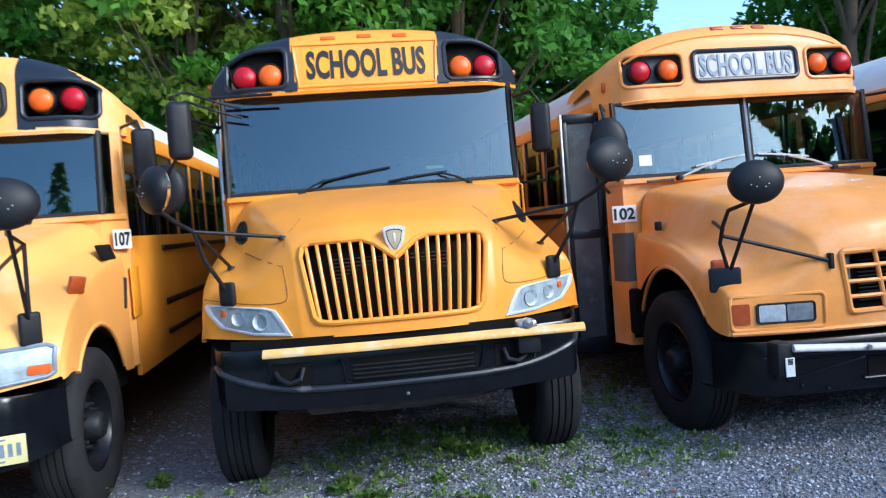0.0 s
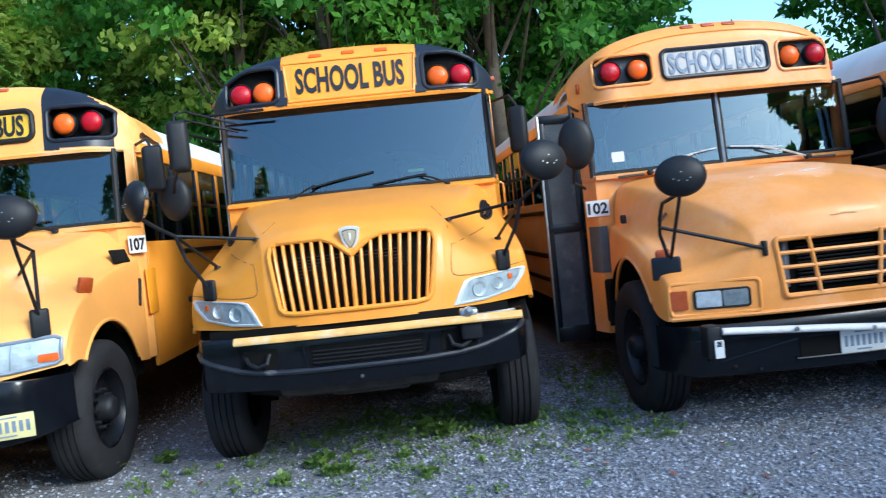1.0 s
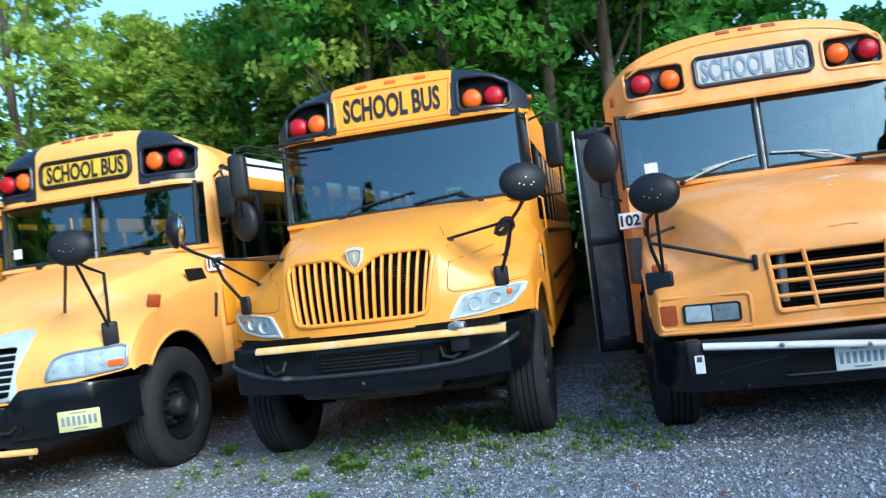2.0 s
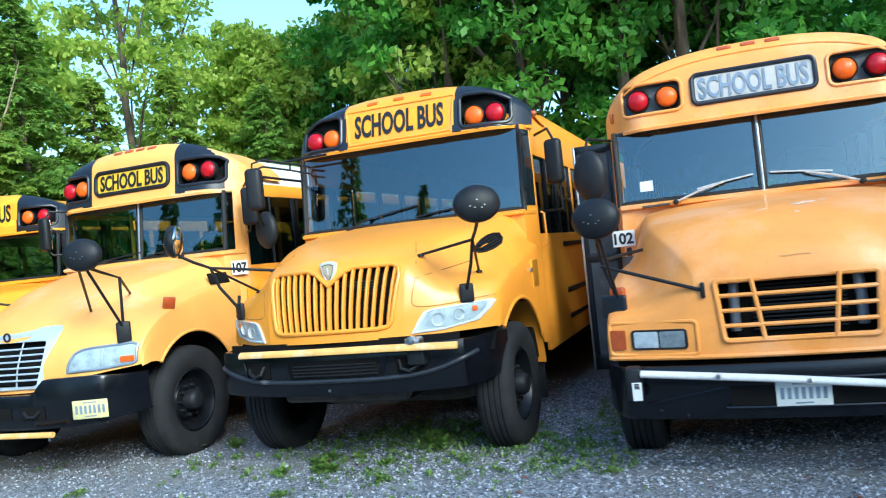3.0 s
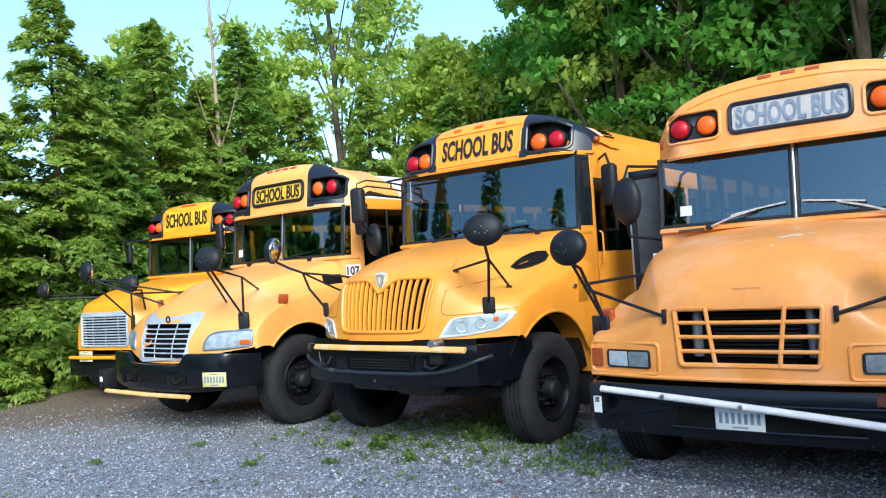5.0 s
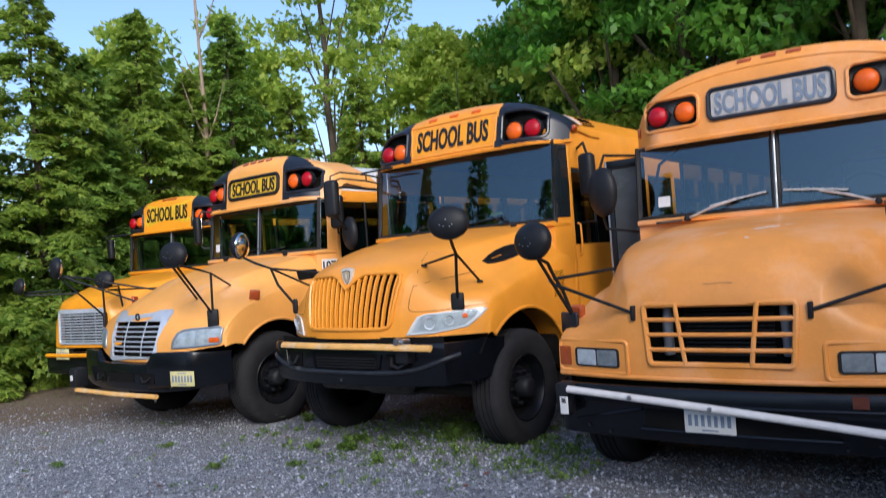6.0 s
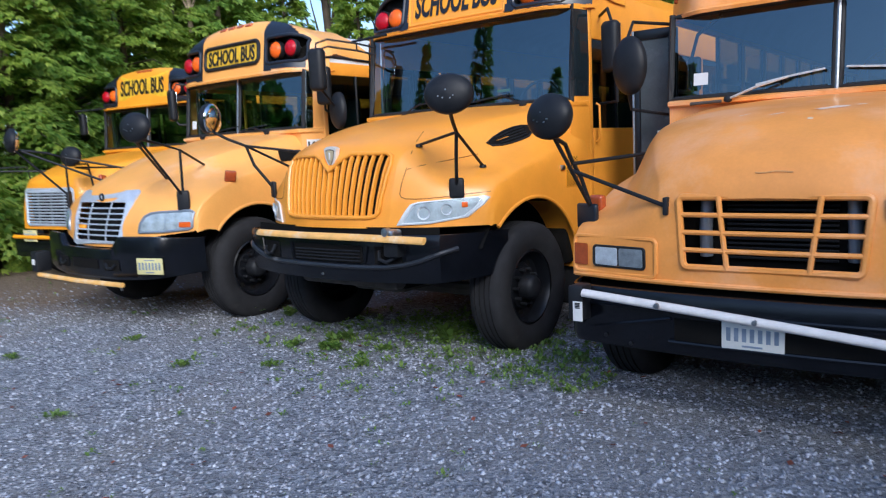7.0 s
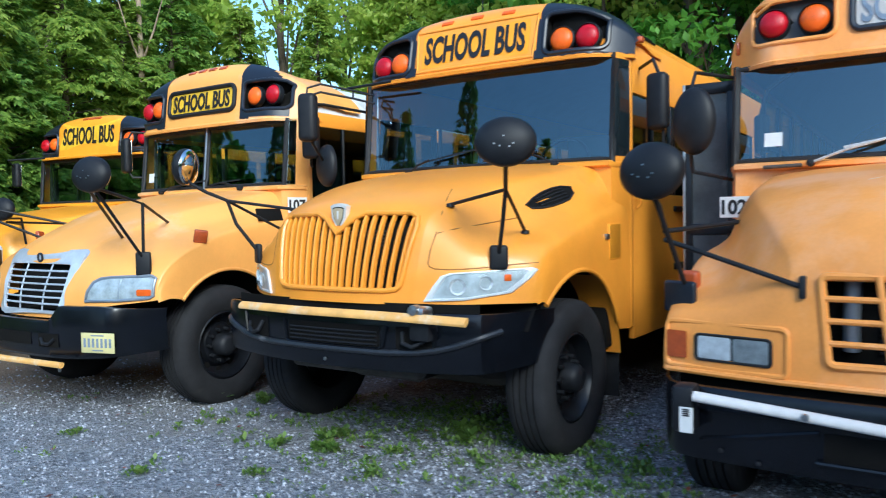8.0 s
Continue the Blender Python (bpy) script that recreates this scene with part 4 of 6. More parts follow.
    for z in (0.815, 0.84, 0.865, 0.89):
        part("slat", tube([on(x, z, 0.008) for x in np.linspace(-0.3, 0.4, 14)], 0.006, 6), BLACK_SATIN, bump)
    part("intake_lip", tube([on(-0.36, 0.935, 0.006), on(-0.34, 0.80, 0.006)] + [on(x, 0.785, 0.008) for x in np.linspace(-0.3, 0.4, 12)] + [on(0.44, 0.81, 0.006), on(0.47, 0.93, 0.006)], 0.011, 8), BUMPER, bump)
    for s in (-1, 1):
        part("tow_pocket_shade", grid_geo([[on(s * x, z, 0.004) for x in (0.53, 0.6, 0.68, 0.76)] for z in (0.80, 0.93)]), DARK, bump)
        part("tow_hook", tube([on(s * 0.58, 0.9, 0.01), on(s * 0.6, 0.84, 0.04), on(s * 0.66, 0.82, 0.045), on(s * 0.72, 0.85, 0.03), on(s * 0.74, 0.88, 0.005)], 0.014, 8), BLACK_SATIN, bump)
        part("pocket_edge", tube([on(s * 0.8, 0.95, 0.004), on(s * 0.77, 0.80, 0.008), on(s * 0.66, 0.775, 0.008), on(s * 0.5, 0.77, 0.008)], 0.008, 6), BUMPER, bump)
        part("bumper_crease", tube([on(s * x, 0.775 + 0.13 * ((x - 0.5) / 0.6) ** 2.2, 0.006) for x in np.linspace(0.5, 1.1, 14)], 0.02, 8), BUMPER_WORN_LIT, bump)
    part("bumper_crease", tube([on(x, 0.772, 0.006) for x in np.linspace(-0.5, 0.5, 14)], 0.02, 8), BUMPER_WORN_LIT, bump)
    part("bolt", moved(lathe([(0, 0.012), (-0.01, 0.01), (-0.012, 0.001)], 10, "y"), Matrix.Translation(on(0.0, 0.70, 0.0))), STEEL, bump)
    # the shaded gap above the bumper, drawn as a dark sheet
    part("front_skirt_shade", grid_geo([[(x, bumper_y(x, hwb, bow, 0.6, 0.11) + 0.08, z) for x in np.linspace(-1.0, 1.0, 30)] for z in (0.97, 1.06)]), DARK, bus)
    part("tank_guard", rbox(-0.6, 0.5, 0.4, 0.8, 0.55, 0.66, 0.05, 3), RUST, bus, "dull metal pan under the bumper")
    # crossing arm lying along the bumper
    arm = part("crossing_arm", tube([(-0.80, 0.15, 0.995), (-0.2, 0.06, 1.0), (0.5, 0.06, 1.0), (1.06, 0.08, 0.992)], 0.031, 10, flat=0.6), ARM_PALE, bus, "yellow folded crossing arm")
    part("arm_bracket", join(rbox(0.66, 0.78, 0.07, 0.18, 0.98, 1.06, 0.02), moved(lathe([(0, 0.03), (-0.05, 0.03), (-0.055, 0.001)], 12, "y"), Matrix.Translation((0.72, 0.1, 1.045)))), STEEL, arm)
    part("arm_motor", rbox(0.66, 0.8, 0.09, 0.2, 0.86, 0.98, 0.02), BLACK_SATIN, arm)
    # cap
    cap, ctree = cap_shell(bus, P)
    sign = [(-0.545, 2.805), (0.545, 2.805), (0.575, 3.15), (-0.575, 3.15)]
    spts = []
    for i, (x, z) in enumerate(sign):
        x2, z2 = sign[(i + 1) % 4]
        spts += [(x + (x2 - x) * k / 8, z + (z2 - z) * k / 8) for k in range(8)]
    part("sign_rim", tube(draped_line(ctree, spts, 0.002, 2.0), 0.012, 8, True), YELLOW, cap)
    sg = part("sign_panel", draped(ctree, outline(-0.505, 0.505, 2.835, 3.115, 0.01), 0.004, 2.0), SIGN_YELLOW, cap, "orange-yellow sign panel")
    letters = lettering("SCHOOL BUS", 0.95, 0.235, 0.006, 0.03)
    part("sign_lettering", ([(x, front(ctree, x, 2.98 + z, 2.0) - 0.008 + y, 2.98 + z) for x, y, z in letters[0]], letters[1]), INK, sg, "black lettering SCHOOL BUS", 0)
    markers(cap, ctree, 3.262, (-0.29, 0.0, 0.29), 1.26, 2.90, 1.95, AMBER_LENS)
    for s in (-1, 1):
        part("marker_light", moved(rbox(-0.05, 0.05, -0.03, 0.03, -0.025, 0.025, 0.015, 3), Matrix.Translation((s * 1.245, 2.3, 2.9))), MARKER_LENS, cap)
    part("antenna", tube([(0.0, 2.1, 3.2), (0.0, 2.12, 3.75)], 0.003, 6), BLACK_SATIN, bus)
    for k in range(4):
        x = 1.10 + 0.034 * k
        part("roof_louvre", tube([(x * 0.995, y, max(above(ctree, x * 0.995, y, 2.8), cap_top(x * 0.995, 1.23, 2.90, 3.24)) + 0.006) for y in (2.66 - 0.01 * k, 2.74, 2.82, 2.9 - 0.01 * k)], 0.008, 6), DARK, bus)
    part("visor_rod", tube([(-1.27, 1.86, 2.745), (-0.75, 1.81, 2.745)], 0.012, 6), BLACK_SATIN, bus)
    # wipers
    yg = P["yw"]
    wiper(bus, (-0.60, yg - 0.07, 1.955), (-0.40, yg - 0.05, 2.06), (-0.44, yg - 0.02, 2.05), (0.12, yg - 0.0, 2.135))
    wiper(bus, (0.75, yg - 0.05, 1.965), (0.52, yg - 0.03, 2.06), (0.10, yg - 0.02, 2.02), (0.58, yg - 0.0, 2.07))
    part("windshield_sticker", cab_band(0.42, 0.56, 2.10, 2.125, yg + 0.02, 1.23, 0.12, 4, zref=1.96), WEED, bus, "small green sticker")
    # mirrors
    for s in (-1, 1):
        c = Vector((s * 1.3, 0.11, 1.96))
        foot = Vector((s * 1.02, 0.52, 1.34))
        mirror_disc(bus, c, 0.165, 0.8, (-0.4, 1, -0.12) if s > 0 else (0.87, 0.5, -0.1))
        top = Vector((s * 1.16, 0.36, 1.72))
        part("mirror_post", tube([foot, foot + (top - foot) * 0.55 + Vector((s * 0.02, -0.03, 0)), top, (top + c) / 2 + Vector((0, 0, -0.06)), c + Vector((0, 0.0, -0.1))], 0.013, 8), BLACK_SATIN, bus)
        part("mirror_strut", tube([top, (s * 0.668, 0.54, above(tree, s * 0.668, 0.54) + 0.01)], 0.011, 8), BLACK_SATIN, bus)
        part("mirror_strut", tube([top, (s * 1.03, 0.84, above(tree, s * 1.03, 0.84) + 0.01)], 0.011, 8), BLACK_SATIN, bus)
        for p in ((s * 0.668, 0.54), (s * 1.03, 0.84)):
            part("strut_foot", moved(lathe([(0, 0.028), (0.02, 0.024), (0.025, 0.001)], 12, "z"), Matrix.Translation((p[0], p[1], above(tree, *p) - 0.004))), BLACK_SATIN, bus)
        ft = moved(rbox(-0.055, 0.055, -0.02, 0.02, -0.085, 0.06, 0.02, 3), Matrix.Translation(foot) @ Matrix.Rotation(s * 0.5, 4, "Z"))
        part("mirror_foot", ft, BLACK_SATIN, bus, "black mirror foot on the fender")
    flat_mirror(bus, (-1.40, 1.48, 2.46), 0.17, 0.42, 0.12, 0.3)
    mirror_disc(bus, (-1.62, 1.95, 2.08), 0.15, 1.3, (0.3, 1, 0), "side_mirror", False)
    for dz in (0.0, -0.07):
        part("mirror_arm", tube([(-1.0, 1.9, 2.66 + dz), (-1.2, 1.85, 2.72 + dz), (-1.36, 1.6, 2.76 + dz), (-1.42, 1.5, 2.72 + dz), (-1.42, 1.48, 2.62)], 0.010, 8), BLACK_SATIN, bus)
    part("mirror_brace", tube([(-1.2, 1.85, 2.72), (-1.21, 1.86, 2.65)], 0.008, 6), BLACK_SATIN, bus)
    part("mirror_arm", tube([(-1.22, 2.15, 2.55), (-1.42, 1.7, 2.6), (-1.42, 1.5, 2.58)], 0.013, 8), BLACK_SATIN, bus)
    part("mirror_arm", tube([(-1.42, 1.5, 2.3), (-1.55, 1.75, 2.2), (-1.62, 1.92, 2.1)], 0.013, 8), BLACK_SATIN, bus)
    part("grab_handle", tube([(1.245, 2.27, 1.95), (1.275, 2.27, 1.93), (1.28, 2.27, 1.65), (1.245, 2.27, 1.62)], 0.011, 8), YELLOW, bus)
    torn = [(1.04, 2.46), (1.10, 2.44), (1.17, 2.50), (1.205, 2.54), (1.20, 2.60), (1.15, 2.58), (1.09, 2.57), (1.05, 2.53)]
    part("roof_sticker", grid_geo([[(1.12 + (x - 1.12) * t, 2.53 + (y - 2.53) * t, max(above(ctree, 1.12 + (x - 1.12) * t, 2.53 + (y - 2.53) * t, 2.8), cap_top(1.12 + (x - 1.12) * t, 1.23, 2.90, 3.24)) + 0.005) for x, y in torn] for t in (0.02, 0.5, 1)], True), DECAL, bus, "torn white sticker")
    flat_mirror(bus, (1.45, 2.15, 2.40), 0.17, 0.42, 0.1, -0.3)
    part("mirror_arm", tube([(1.22, 2.4, 2.7), (1.4, 2.2, 2.72), (1.46, 2.15, 2.6)], 0.013, 8), BLACK_SATIN, bus)
    part("mirror_arm", tube([(1.22, 2.4, 1.95), (1.48, 2.2, 1.95), (1.48, 2.18, 2.2)], 0.013, 8), BLACK_SATIN, bus)
    for s in (-1, 1):
        part("quarter_window", cab_band(*sorted((s * 1.175, s * 1.228)), 2.01, 2.73, P["yw"] - 0.014, 1.23, 0.06, 12, zref=1.96, flat=0.95), DARK_PANE, bus, "dark rounded quarter window")
    for s in (-1, 1):
        arc = [(P["axle"] + 0.722 * math.cos(a), 0.5 + 0.722 * math.sin(a)) for a in np.linspace(0.08, 1.15, 14)]
        part("arch_flange", grid_geo([[(s * x, a, b) for a, b in arc] for x in (0.98, 1.1, 1.232)]), YELLOW, bus, "yellow inner fender flange")
    arch_lip(bus, P, tree)
    return bus


def rect_headlights(bus, tree, x0, x1, z0, z1, back):
    for s in (-1, 1):
        w = (x1 - x0) / 2
        yy = min(front(tree, s * x0, (z0 + z1) / 2, back), front(tree, s * x1, (z0 + z1) / 2, back))
        hl = part("headlight_bezel", tube([(s * x, front(tree, s * x, z, back) - 0.006, z) for x, z in outline(x0 - 0.008, x1 + 0.008, z0 - 0.008, z1 + 0.008, 0.02)], 0.006, 8, True), GASKET, bus, "black framed pair of rectangular headlights")
        part("backing", draped(tree, [(s * x, z) for x, z in outline(x0 - 0.006, x1 + 0.006, z0 - 0.006, z1 + 0.006, 0.015)], 0.004, back), GASKET, hl)
        for k in range(2):
            a, b = x0 + k * w + 0.005, x0 + (k + 1) * w - 0.005
            pts = [(s * x, z) for x, z in outline(a, b, z0, z1, 0.012)]
            # sky-lit outer lamp and duller inner one: the difference is put into the colours
            part("headlight", draped(tree, pts, 0.008, back), LAMP_REFLECTOR if k else LAMP_SHADED, hl, "square sealed-beam headlight")
            part("lens", draped(tree, pts, 0.018, back), LENS, hl)


def bus_faded(pose_m, label, number=True, arm=True, sign=True):
    """The older bus with a rounded hood, barred grille and split windshield."""
    P = dict(hw=1.23, yw=2.0, length=10.4, ws_bottom=1.88, ws_top=2.55, roof=3.1, side_top=2.6, glass_hw=1.165, split=True, lean=0.10, paint=YELLOW_FADED, side_paint=YELLOW_FADED, roof_paint=SKIRT_ROOF,
             cowl_low=0.5, door_open=True, roof_label="dull white metal roof", axle=1.25, arch_r=0.70, wheel_x=1.06, lip_x=1.20, lip_end=0.98,
             cap_hw=1.26, cap_z=2.52, cap_side=2.74, cap_top=3.19, cap_y=1.97, cap_slope=0.12, cap_wrap=0.34, pillar=GASKET, cap_label="rounded yellow roof cap",
             opening=(0.565, 1.075, 2.66, 2.93), lamps=(0.69, 0.935, 2.79, 0.093), recess=0.08, hollow=LAMP_HOLLOW, rim_r=0.016, sunk=0.02)
    bus = thing("school_bus", label, "bus", pose_m, "row of parked school buses")
    PLAN["flat"] = 0.95
    bus_cabin(bus, P)
    rows = [(0.25, 0.41, 0.7, 1.17, 0.80, 0.80, 0.80, 0.80, 0.80, 0.80),
            (0.25, 0.43, 0.7, 1.18, 1.06, 1.06, 1.06, 1.05, 1.0, 0.80),
            (0.28, 0.56, 0.64, 1.19, 1.37, 1.28, 1.16, 1.13, 1.07, 0.82),
            (0.42, 0.78, 0.74, 1.195, 1.55, 1.43, 1.26, 1.22, 1.15, 0.9),
            (0.95, 1.2, 0.92, 1.18, 1.74, 1.62, 1.42, 1.36, 1.28, 0.8),
            (1.97, 1.99, 0.98, 1.10, 1.86, 1.76, 1.6, 1.46, 1.36, 0.72)]
    ring = outline(-0.47, 0.47, 0.905, 1.285, 0.03, 5)
    ring = [(x * (0.93 + 0.07 * (z - 0.905) / 0.38), z) for x, z in ring]
    hood = part("hood", hood_geo(rows, P["axle"], P["arch_r"]), YELLOW_FADED, bus, "faded orange-yellow hood with pale peeling patches")
    tree = bvh_of(hood)
    old = hood.data
    hood.data = make_mesh("hood", hood_geo(rows, P["axle"], P["arch_r"], polygon_mask(ring), 64, 96), YELLOW_FADED)
    bpy.data.meshes.remove(old)
    grille = part("grille", tube(draped_line(tree, ring, 0.002), 0.02, 8, True), YELLOW_FADED, bus, "yellow barred grille over dark radiator")
    part("radiator", rbox(-0.52, 0.52, 0.45, 0.47, 0.84, 1.36, 0.005), DARK, grille)
    for k in range(13):
        part("radiator_fin", rbox(-0.25, 0.30, 0.425, 0.44, 0.94 + k * 0.026, 0.952 + k * 0.026, 0.002), BLACK_SATIN, grille)
    for x in (-0.36, 0.38):
        part("radiator_hose", tube([(x, 0.42, 0.95), (x, 0.41, 1.1), (x * 0.98, 0.42, 1.27)], 0.035, 10), ALLOY, grille)
    for s in (-1, 1):
        part("hood_box", rbox(*sorted((s * 0.54, s * 0.5)), 0.33, 0.46, 0.86, 1.28, 0.005), DARK, grille)
    for k in range(1, 4):
        z = 0.905 + k * 0.38 / 4
        w = 0.47 * (0.93 + 0.07 * k / 4)
        part("grille_bar", tube([(x, front(tree, x, z, 0.27) + 0.0, z) for x in np.linspace(-w, w, 14)], 0.014, 8), YELLOW_FADED, grille)
    for s in (-1, 1):
        part("grille_bar", tube([(s * (0.2 + 0.05 * t), front(tree, s * 0.22, 0.9 + 0.39 * t, 0.27) + 0.0, 0.9 + 0.39 * t) for t in np.linspace(0, 1, 8)], 0.015, 8), YELLOW_FADED, grille)
    # peeled spots on the hood
    rs = random.Random(9)
    for cx, cy, a, b, turn in ((0.17, 0.95, 0.10, 0.035, 0.5), (0.10, 0.72, 0.016, 0.02, 0), (-0.10, 0.86, 0.05, 0.012, 0.4), (-0.3, 0.9, 0.04, 0.01, 0.7), (0.3, 1.02, 0.03, 0.02, 0.2)):
        loop = []
        for k in range(14):
            q = 2 * math.pi * k / 14
            r = 0.7 + 0.5 * rs.random()
            ux, uy = a * r * math.cos(q), b * r * math.sin(q)
            loop.append((cx + ux * math.cos(turn) - uy * math.sin(turn), cy + ux * math.sin(turn) + uy * math.cos(turn)))
        part("peeled_spot", grid_geo([[(cx + (x - cx) * t, cy + (y - cy) * t, above(tree, cx + (x - cx) * t, cy + (y - cy) * t) + 0.0025) for x, y in loop] for t in (0.02, 0.5, 1)], True), PEELED, bus)
    part("hood_dent", tube([(x, front(tree, x, 1.412) - 0.001, 1.412 + 0.004 * math.sin(40 * x)) for x in np.linspace(-0.07, 0.11, 8)], 0.006, 6, flat=0.5), YELLOW_WORN, bus, "shallow worn crease")
    # raised panels round the headlights
    for s in (-1, 1):
        pr = [(s * x, z) for x, z in outline(0.60, 1.165, 0.83, 1.045, 0.03)]
        part("headlight_panel", tube(draped_line(tree, pr, 0.0, 0.46), 0.014, 8, True), YELLOW_FADED, bus)
        box = [(s * x, z) for x, z in outline(1.06, 1.165, 0.87, 1.0, 0.01)]
        m = part("side_marker", draped(tree, box, 0.012, 0.46), MARKER_LENS, bus, "amber corner turn signal")
    rect_headlights(bus, tree, 0.675, 1.01, 0.88, 0.985, 0.40)
    part("lower_lip", tube([(x, front(tree, x, 0.815, 0.46) - 0.0, 0.81) for x in np.linspace(-1.165, 1.165, 40)], 0.016, 8), YELLOW_FADED, bus)
    # dark sheet standing in for the shade between hood and bumper
    part("front_gap_shade", grid_geo([[(x, 0.34 + 0.16 * abs(x) ** 3, z) for x in np.linspace(-1.15, 1.15, 20)] for z in (0.68, 0.84)]), DARK, bus)
    for s in (-1, 1):
        part("fender_light", moved(rbox(-0.055, 0.055, -0.03, 0.03, -0.06, 0.05, 0.02, 3), Matrix.Translation((s * 1.11, 0.62, above(tree, s * 1.08, 0.62) + 0.03)) @ Matrix.Rotation(s * 0.35, 4, "Z")), MARKER_LENS, bus, "amber fender turn signal")
        part("hood_latch", moved(rbox(-0.02, 0.02, -0.03, 0.03, -0.035, 0.035, 0.01), Matrix.Translation((s * 1.09, 1.555, 1.50))), RUBBER, bus)
        part("vent_panel", cab_band(*sorted((s * 1.10, s * 1.222)), 1.04, 1.45, P["yw"] - 0.02, 1.23, 0.0, 10, off=0.008), INTERIOR, bus, "grey vent panel")
    # bumper
    hwb, bow = 1.22, 0.12
    bump = part("bumper", bumper_geo(hwb, 0.44, 0.775, bow, lift=0.0, wrap=0.35, y0=0.12), BUMPER, bus, "black steel bumper with worn paint")
    def on(x, z, d=0.0):
        return (x, bumper_y(x, hwb, bow, 0.35, 0.12) - d, z)
    # shade inside the slot, painted as a dark patch on the bumper face
    part("bumper_slot_shade", grid_geo([[on(x, z, 0.004) for x in np.linspace(-0.44, 0.66, 20)] for z in (0.52, 0.645)]), DARK, bump)
    part("slot_edge", tube([on(x, 0.515, 0.006) for x in np.linspace(-0.47, 0.68, 20)], 0.012, 8), BUMPER, bump)
    part("bumper_ridge", tube([on(x, 0.68, 0.003) for x in np.linspace(-1.08, 1.08, 30)], 0.012, 8), BUMPER, bump)
    part("rust_patch", grid_geo([[on(x, z, 0.003) for x in (0.74, 0.78, 0.82)] for z in (0.70, 0.77)]), material("rust_brown", (0.12, 0.03, 0.015), 0.8, vary=0.4, scale=20, bump=0.2), bump)
    for s in (-1, 1):
        part("brace", tube([on(s * 0.95, 0.535, 0.006), on(s * 0.46, 0.64, 0.008)], 0.012, 6), BUMPER, bump)
        for bx, bz in ((1.02, 0.72), (1.02, 0.56), (0.86, 0.5), (0.7, 0.47)):
            part("bolt", moved(lathe([(0, 0.012), (-0.01, 0.01), (-0.012, 0.001)], 8, "y"), Matrix.Translation(on(s * bx, bz))), BLACK_SATIN, bump)
    if arm:
        rod = part("crossing_arm", tube([(-0.96, 0.09, 0.752), (-0.2, 0.05, 0.70), (0.45, 0.05, 0.64), (1.2, 0.06, 0.565)], 0.025, 12, flat=0.8), WHITE_PAINT, bus, "white painted crossing arm with rust spots")
        part("arm_hinge", rbox(-1.06, -0.96, 0.09, 0.22, 0.58, 0.79, 0.02), BLACK_SATIN, rod)
        tag = part("arm_label", rbox(-1.02, -0.96, 0.078, 0.086, 0.585, 0.70, 0.002, 1), DECAL, rod, "white label with dark bars")
        for k in range(4):
            part("bar", rbox(-1.005, -0.975, 0.075, 0.079, 0.66 + 0.009 * k, 0.666 + 0.009 * k, 0), INK, tag)
        for x, z in ((-0.5, 0.725), (0.0, 0.68)):
            part("bolt", moved(lathe([(0, 0.016), (-0.012, 0.014), (-0.014, 0.001)], 10, "y"), Matrix.Translation((x, 0.035, z))), STEEL, rod)
        plate(bus, (-0.03, 0.108, 0.595), PLATE_WHITE)
    # cap
    cap, ctree = cap_shell(bus, P)
    top = lambda x: cap_top(x, 1.26, 2.74, 3.19)
    for s in (-1, 1):
        part("end_marker", moved(rbox(-0.015, 0.015, -0.015, 0.015, -0.045, 0.045, 0.01), Matrix.Translation((s * 1.19, front(ctree, s * 1.18, 2.7, 2.3) - 0.003, 2.70)) @ Matrix.Rotation(s * 0.9, 4, "Z")), MARKER_LENS, cap)
    if sign:
        pts = outline(-0.475, 0.475, 2.68, 2.93, 0.05)
        sg = framed_box(cap, ctree, pts, SIGN_WHITE, NAVY, "sign_panel", "bleached white sign panel", 0.02, 0.004)
        letters = lettering("SCHOOL BUS", 0.85, 0.185, 0.006, 0.024)
        part("sign_lettering", ([(x, front(ctree, x, 2.805 + z, 2.0) - 0.009 + y, 2.805 + z) for x, y, z in letters[0]], letters[1]), INK_FADED, sg, "faded grey lettering SCHOOL BUS", 0)
    ridge = [(x, front(ctree, x, top(x) - 0.12, 2.15) - 0.0, top(x) - 0.12) for x in np.linspace(-1.05, 1.05, 40)]
    part("cap_ridge", tube(ridge, 0.012, 8), P["paint"], cap)
    markers(cap, ctree, 3.19, (-0.19, 0.0, 0.19), 1.26, 2.74, 2.0)
    yg = P["yw"]
    # wipers with bright arms
    wiper(bus, (-0.70, yg - 0.07, 1.875), (-0.30, yg - 0.035, 2.0), (-0.52, yg - 0.02, 1.965), (-0.07, yg - 0.012, 2.035), WIPER_STEEL)
    wiper(bus, (0.72, yg - 0.07, 1.875), (0.32, yg - 0.035, 2.0), (0.06, yg - 0.012, 2.035), (0.52, yg - 0.02, 1.985), WIPER_STEEL)
    for s in (-1, 1):
        part("cowl_grab", tube([(s * 0.98, yg - 0.05, 1.86), (s * 0.75, yg - 0.06, 1.865)], 0.012, 8), RUST, bus)
    part("windshield_sticker", cab_band(-0.99, -0.88, 2.0, 2.09, yg + 0.008, 1.23, 0.10, 4, zref=1.88), DECAL, bus, "small white sticker")
    part("inside_mirror", moved(rbox(-0.05, 0.05, -0.03, 0.03, -0.13, 0.13, 0.03, 3), Matrix.Translation((-1.03, yg + 0.2, 2.1))), BLACK_SATIN, bus)
    part("cab_cable", tube([(-1.02, yg + 0.12, 1.95), (-1.03, yg + 0.12, 2.2), (-0.98, yg + 0.12, 2.38), (-0.8, yg + 0.12, 2.5)], 0.014, 8), BLACK_SATIN, bus)
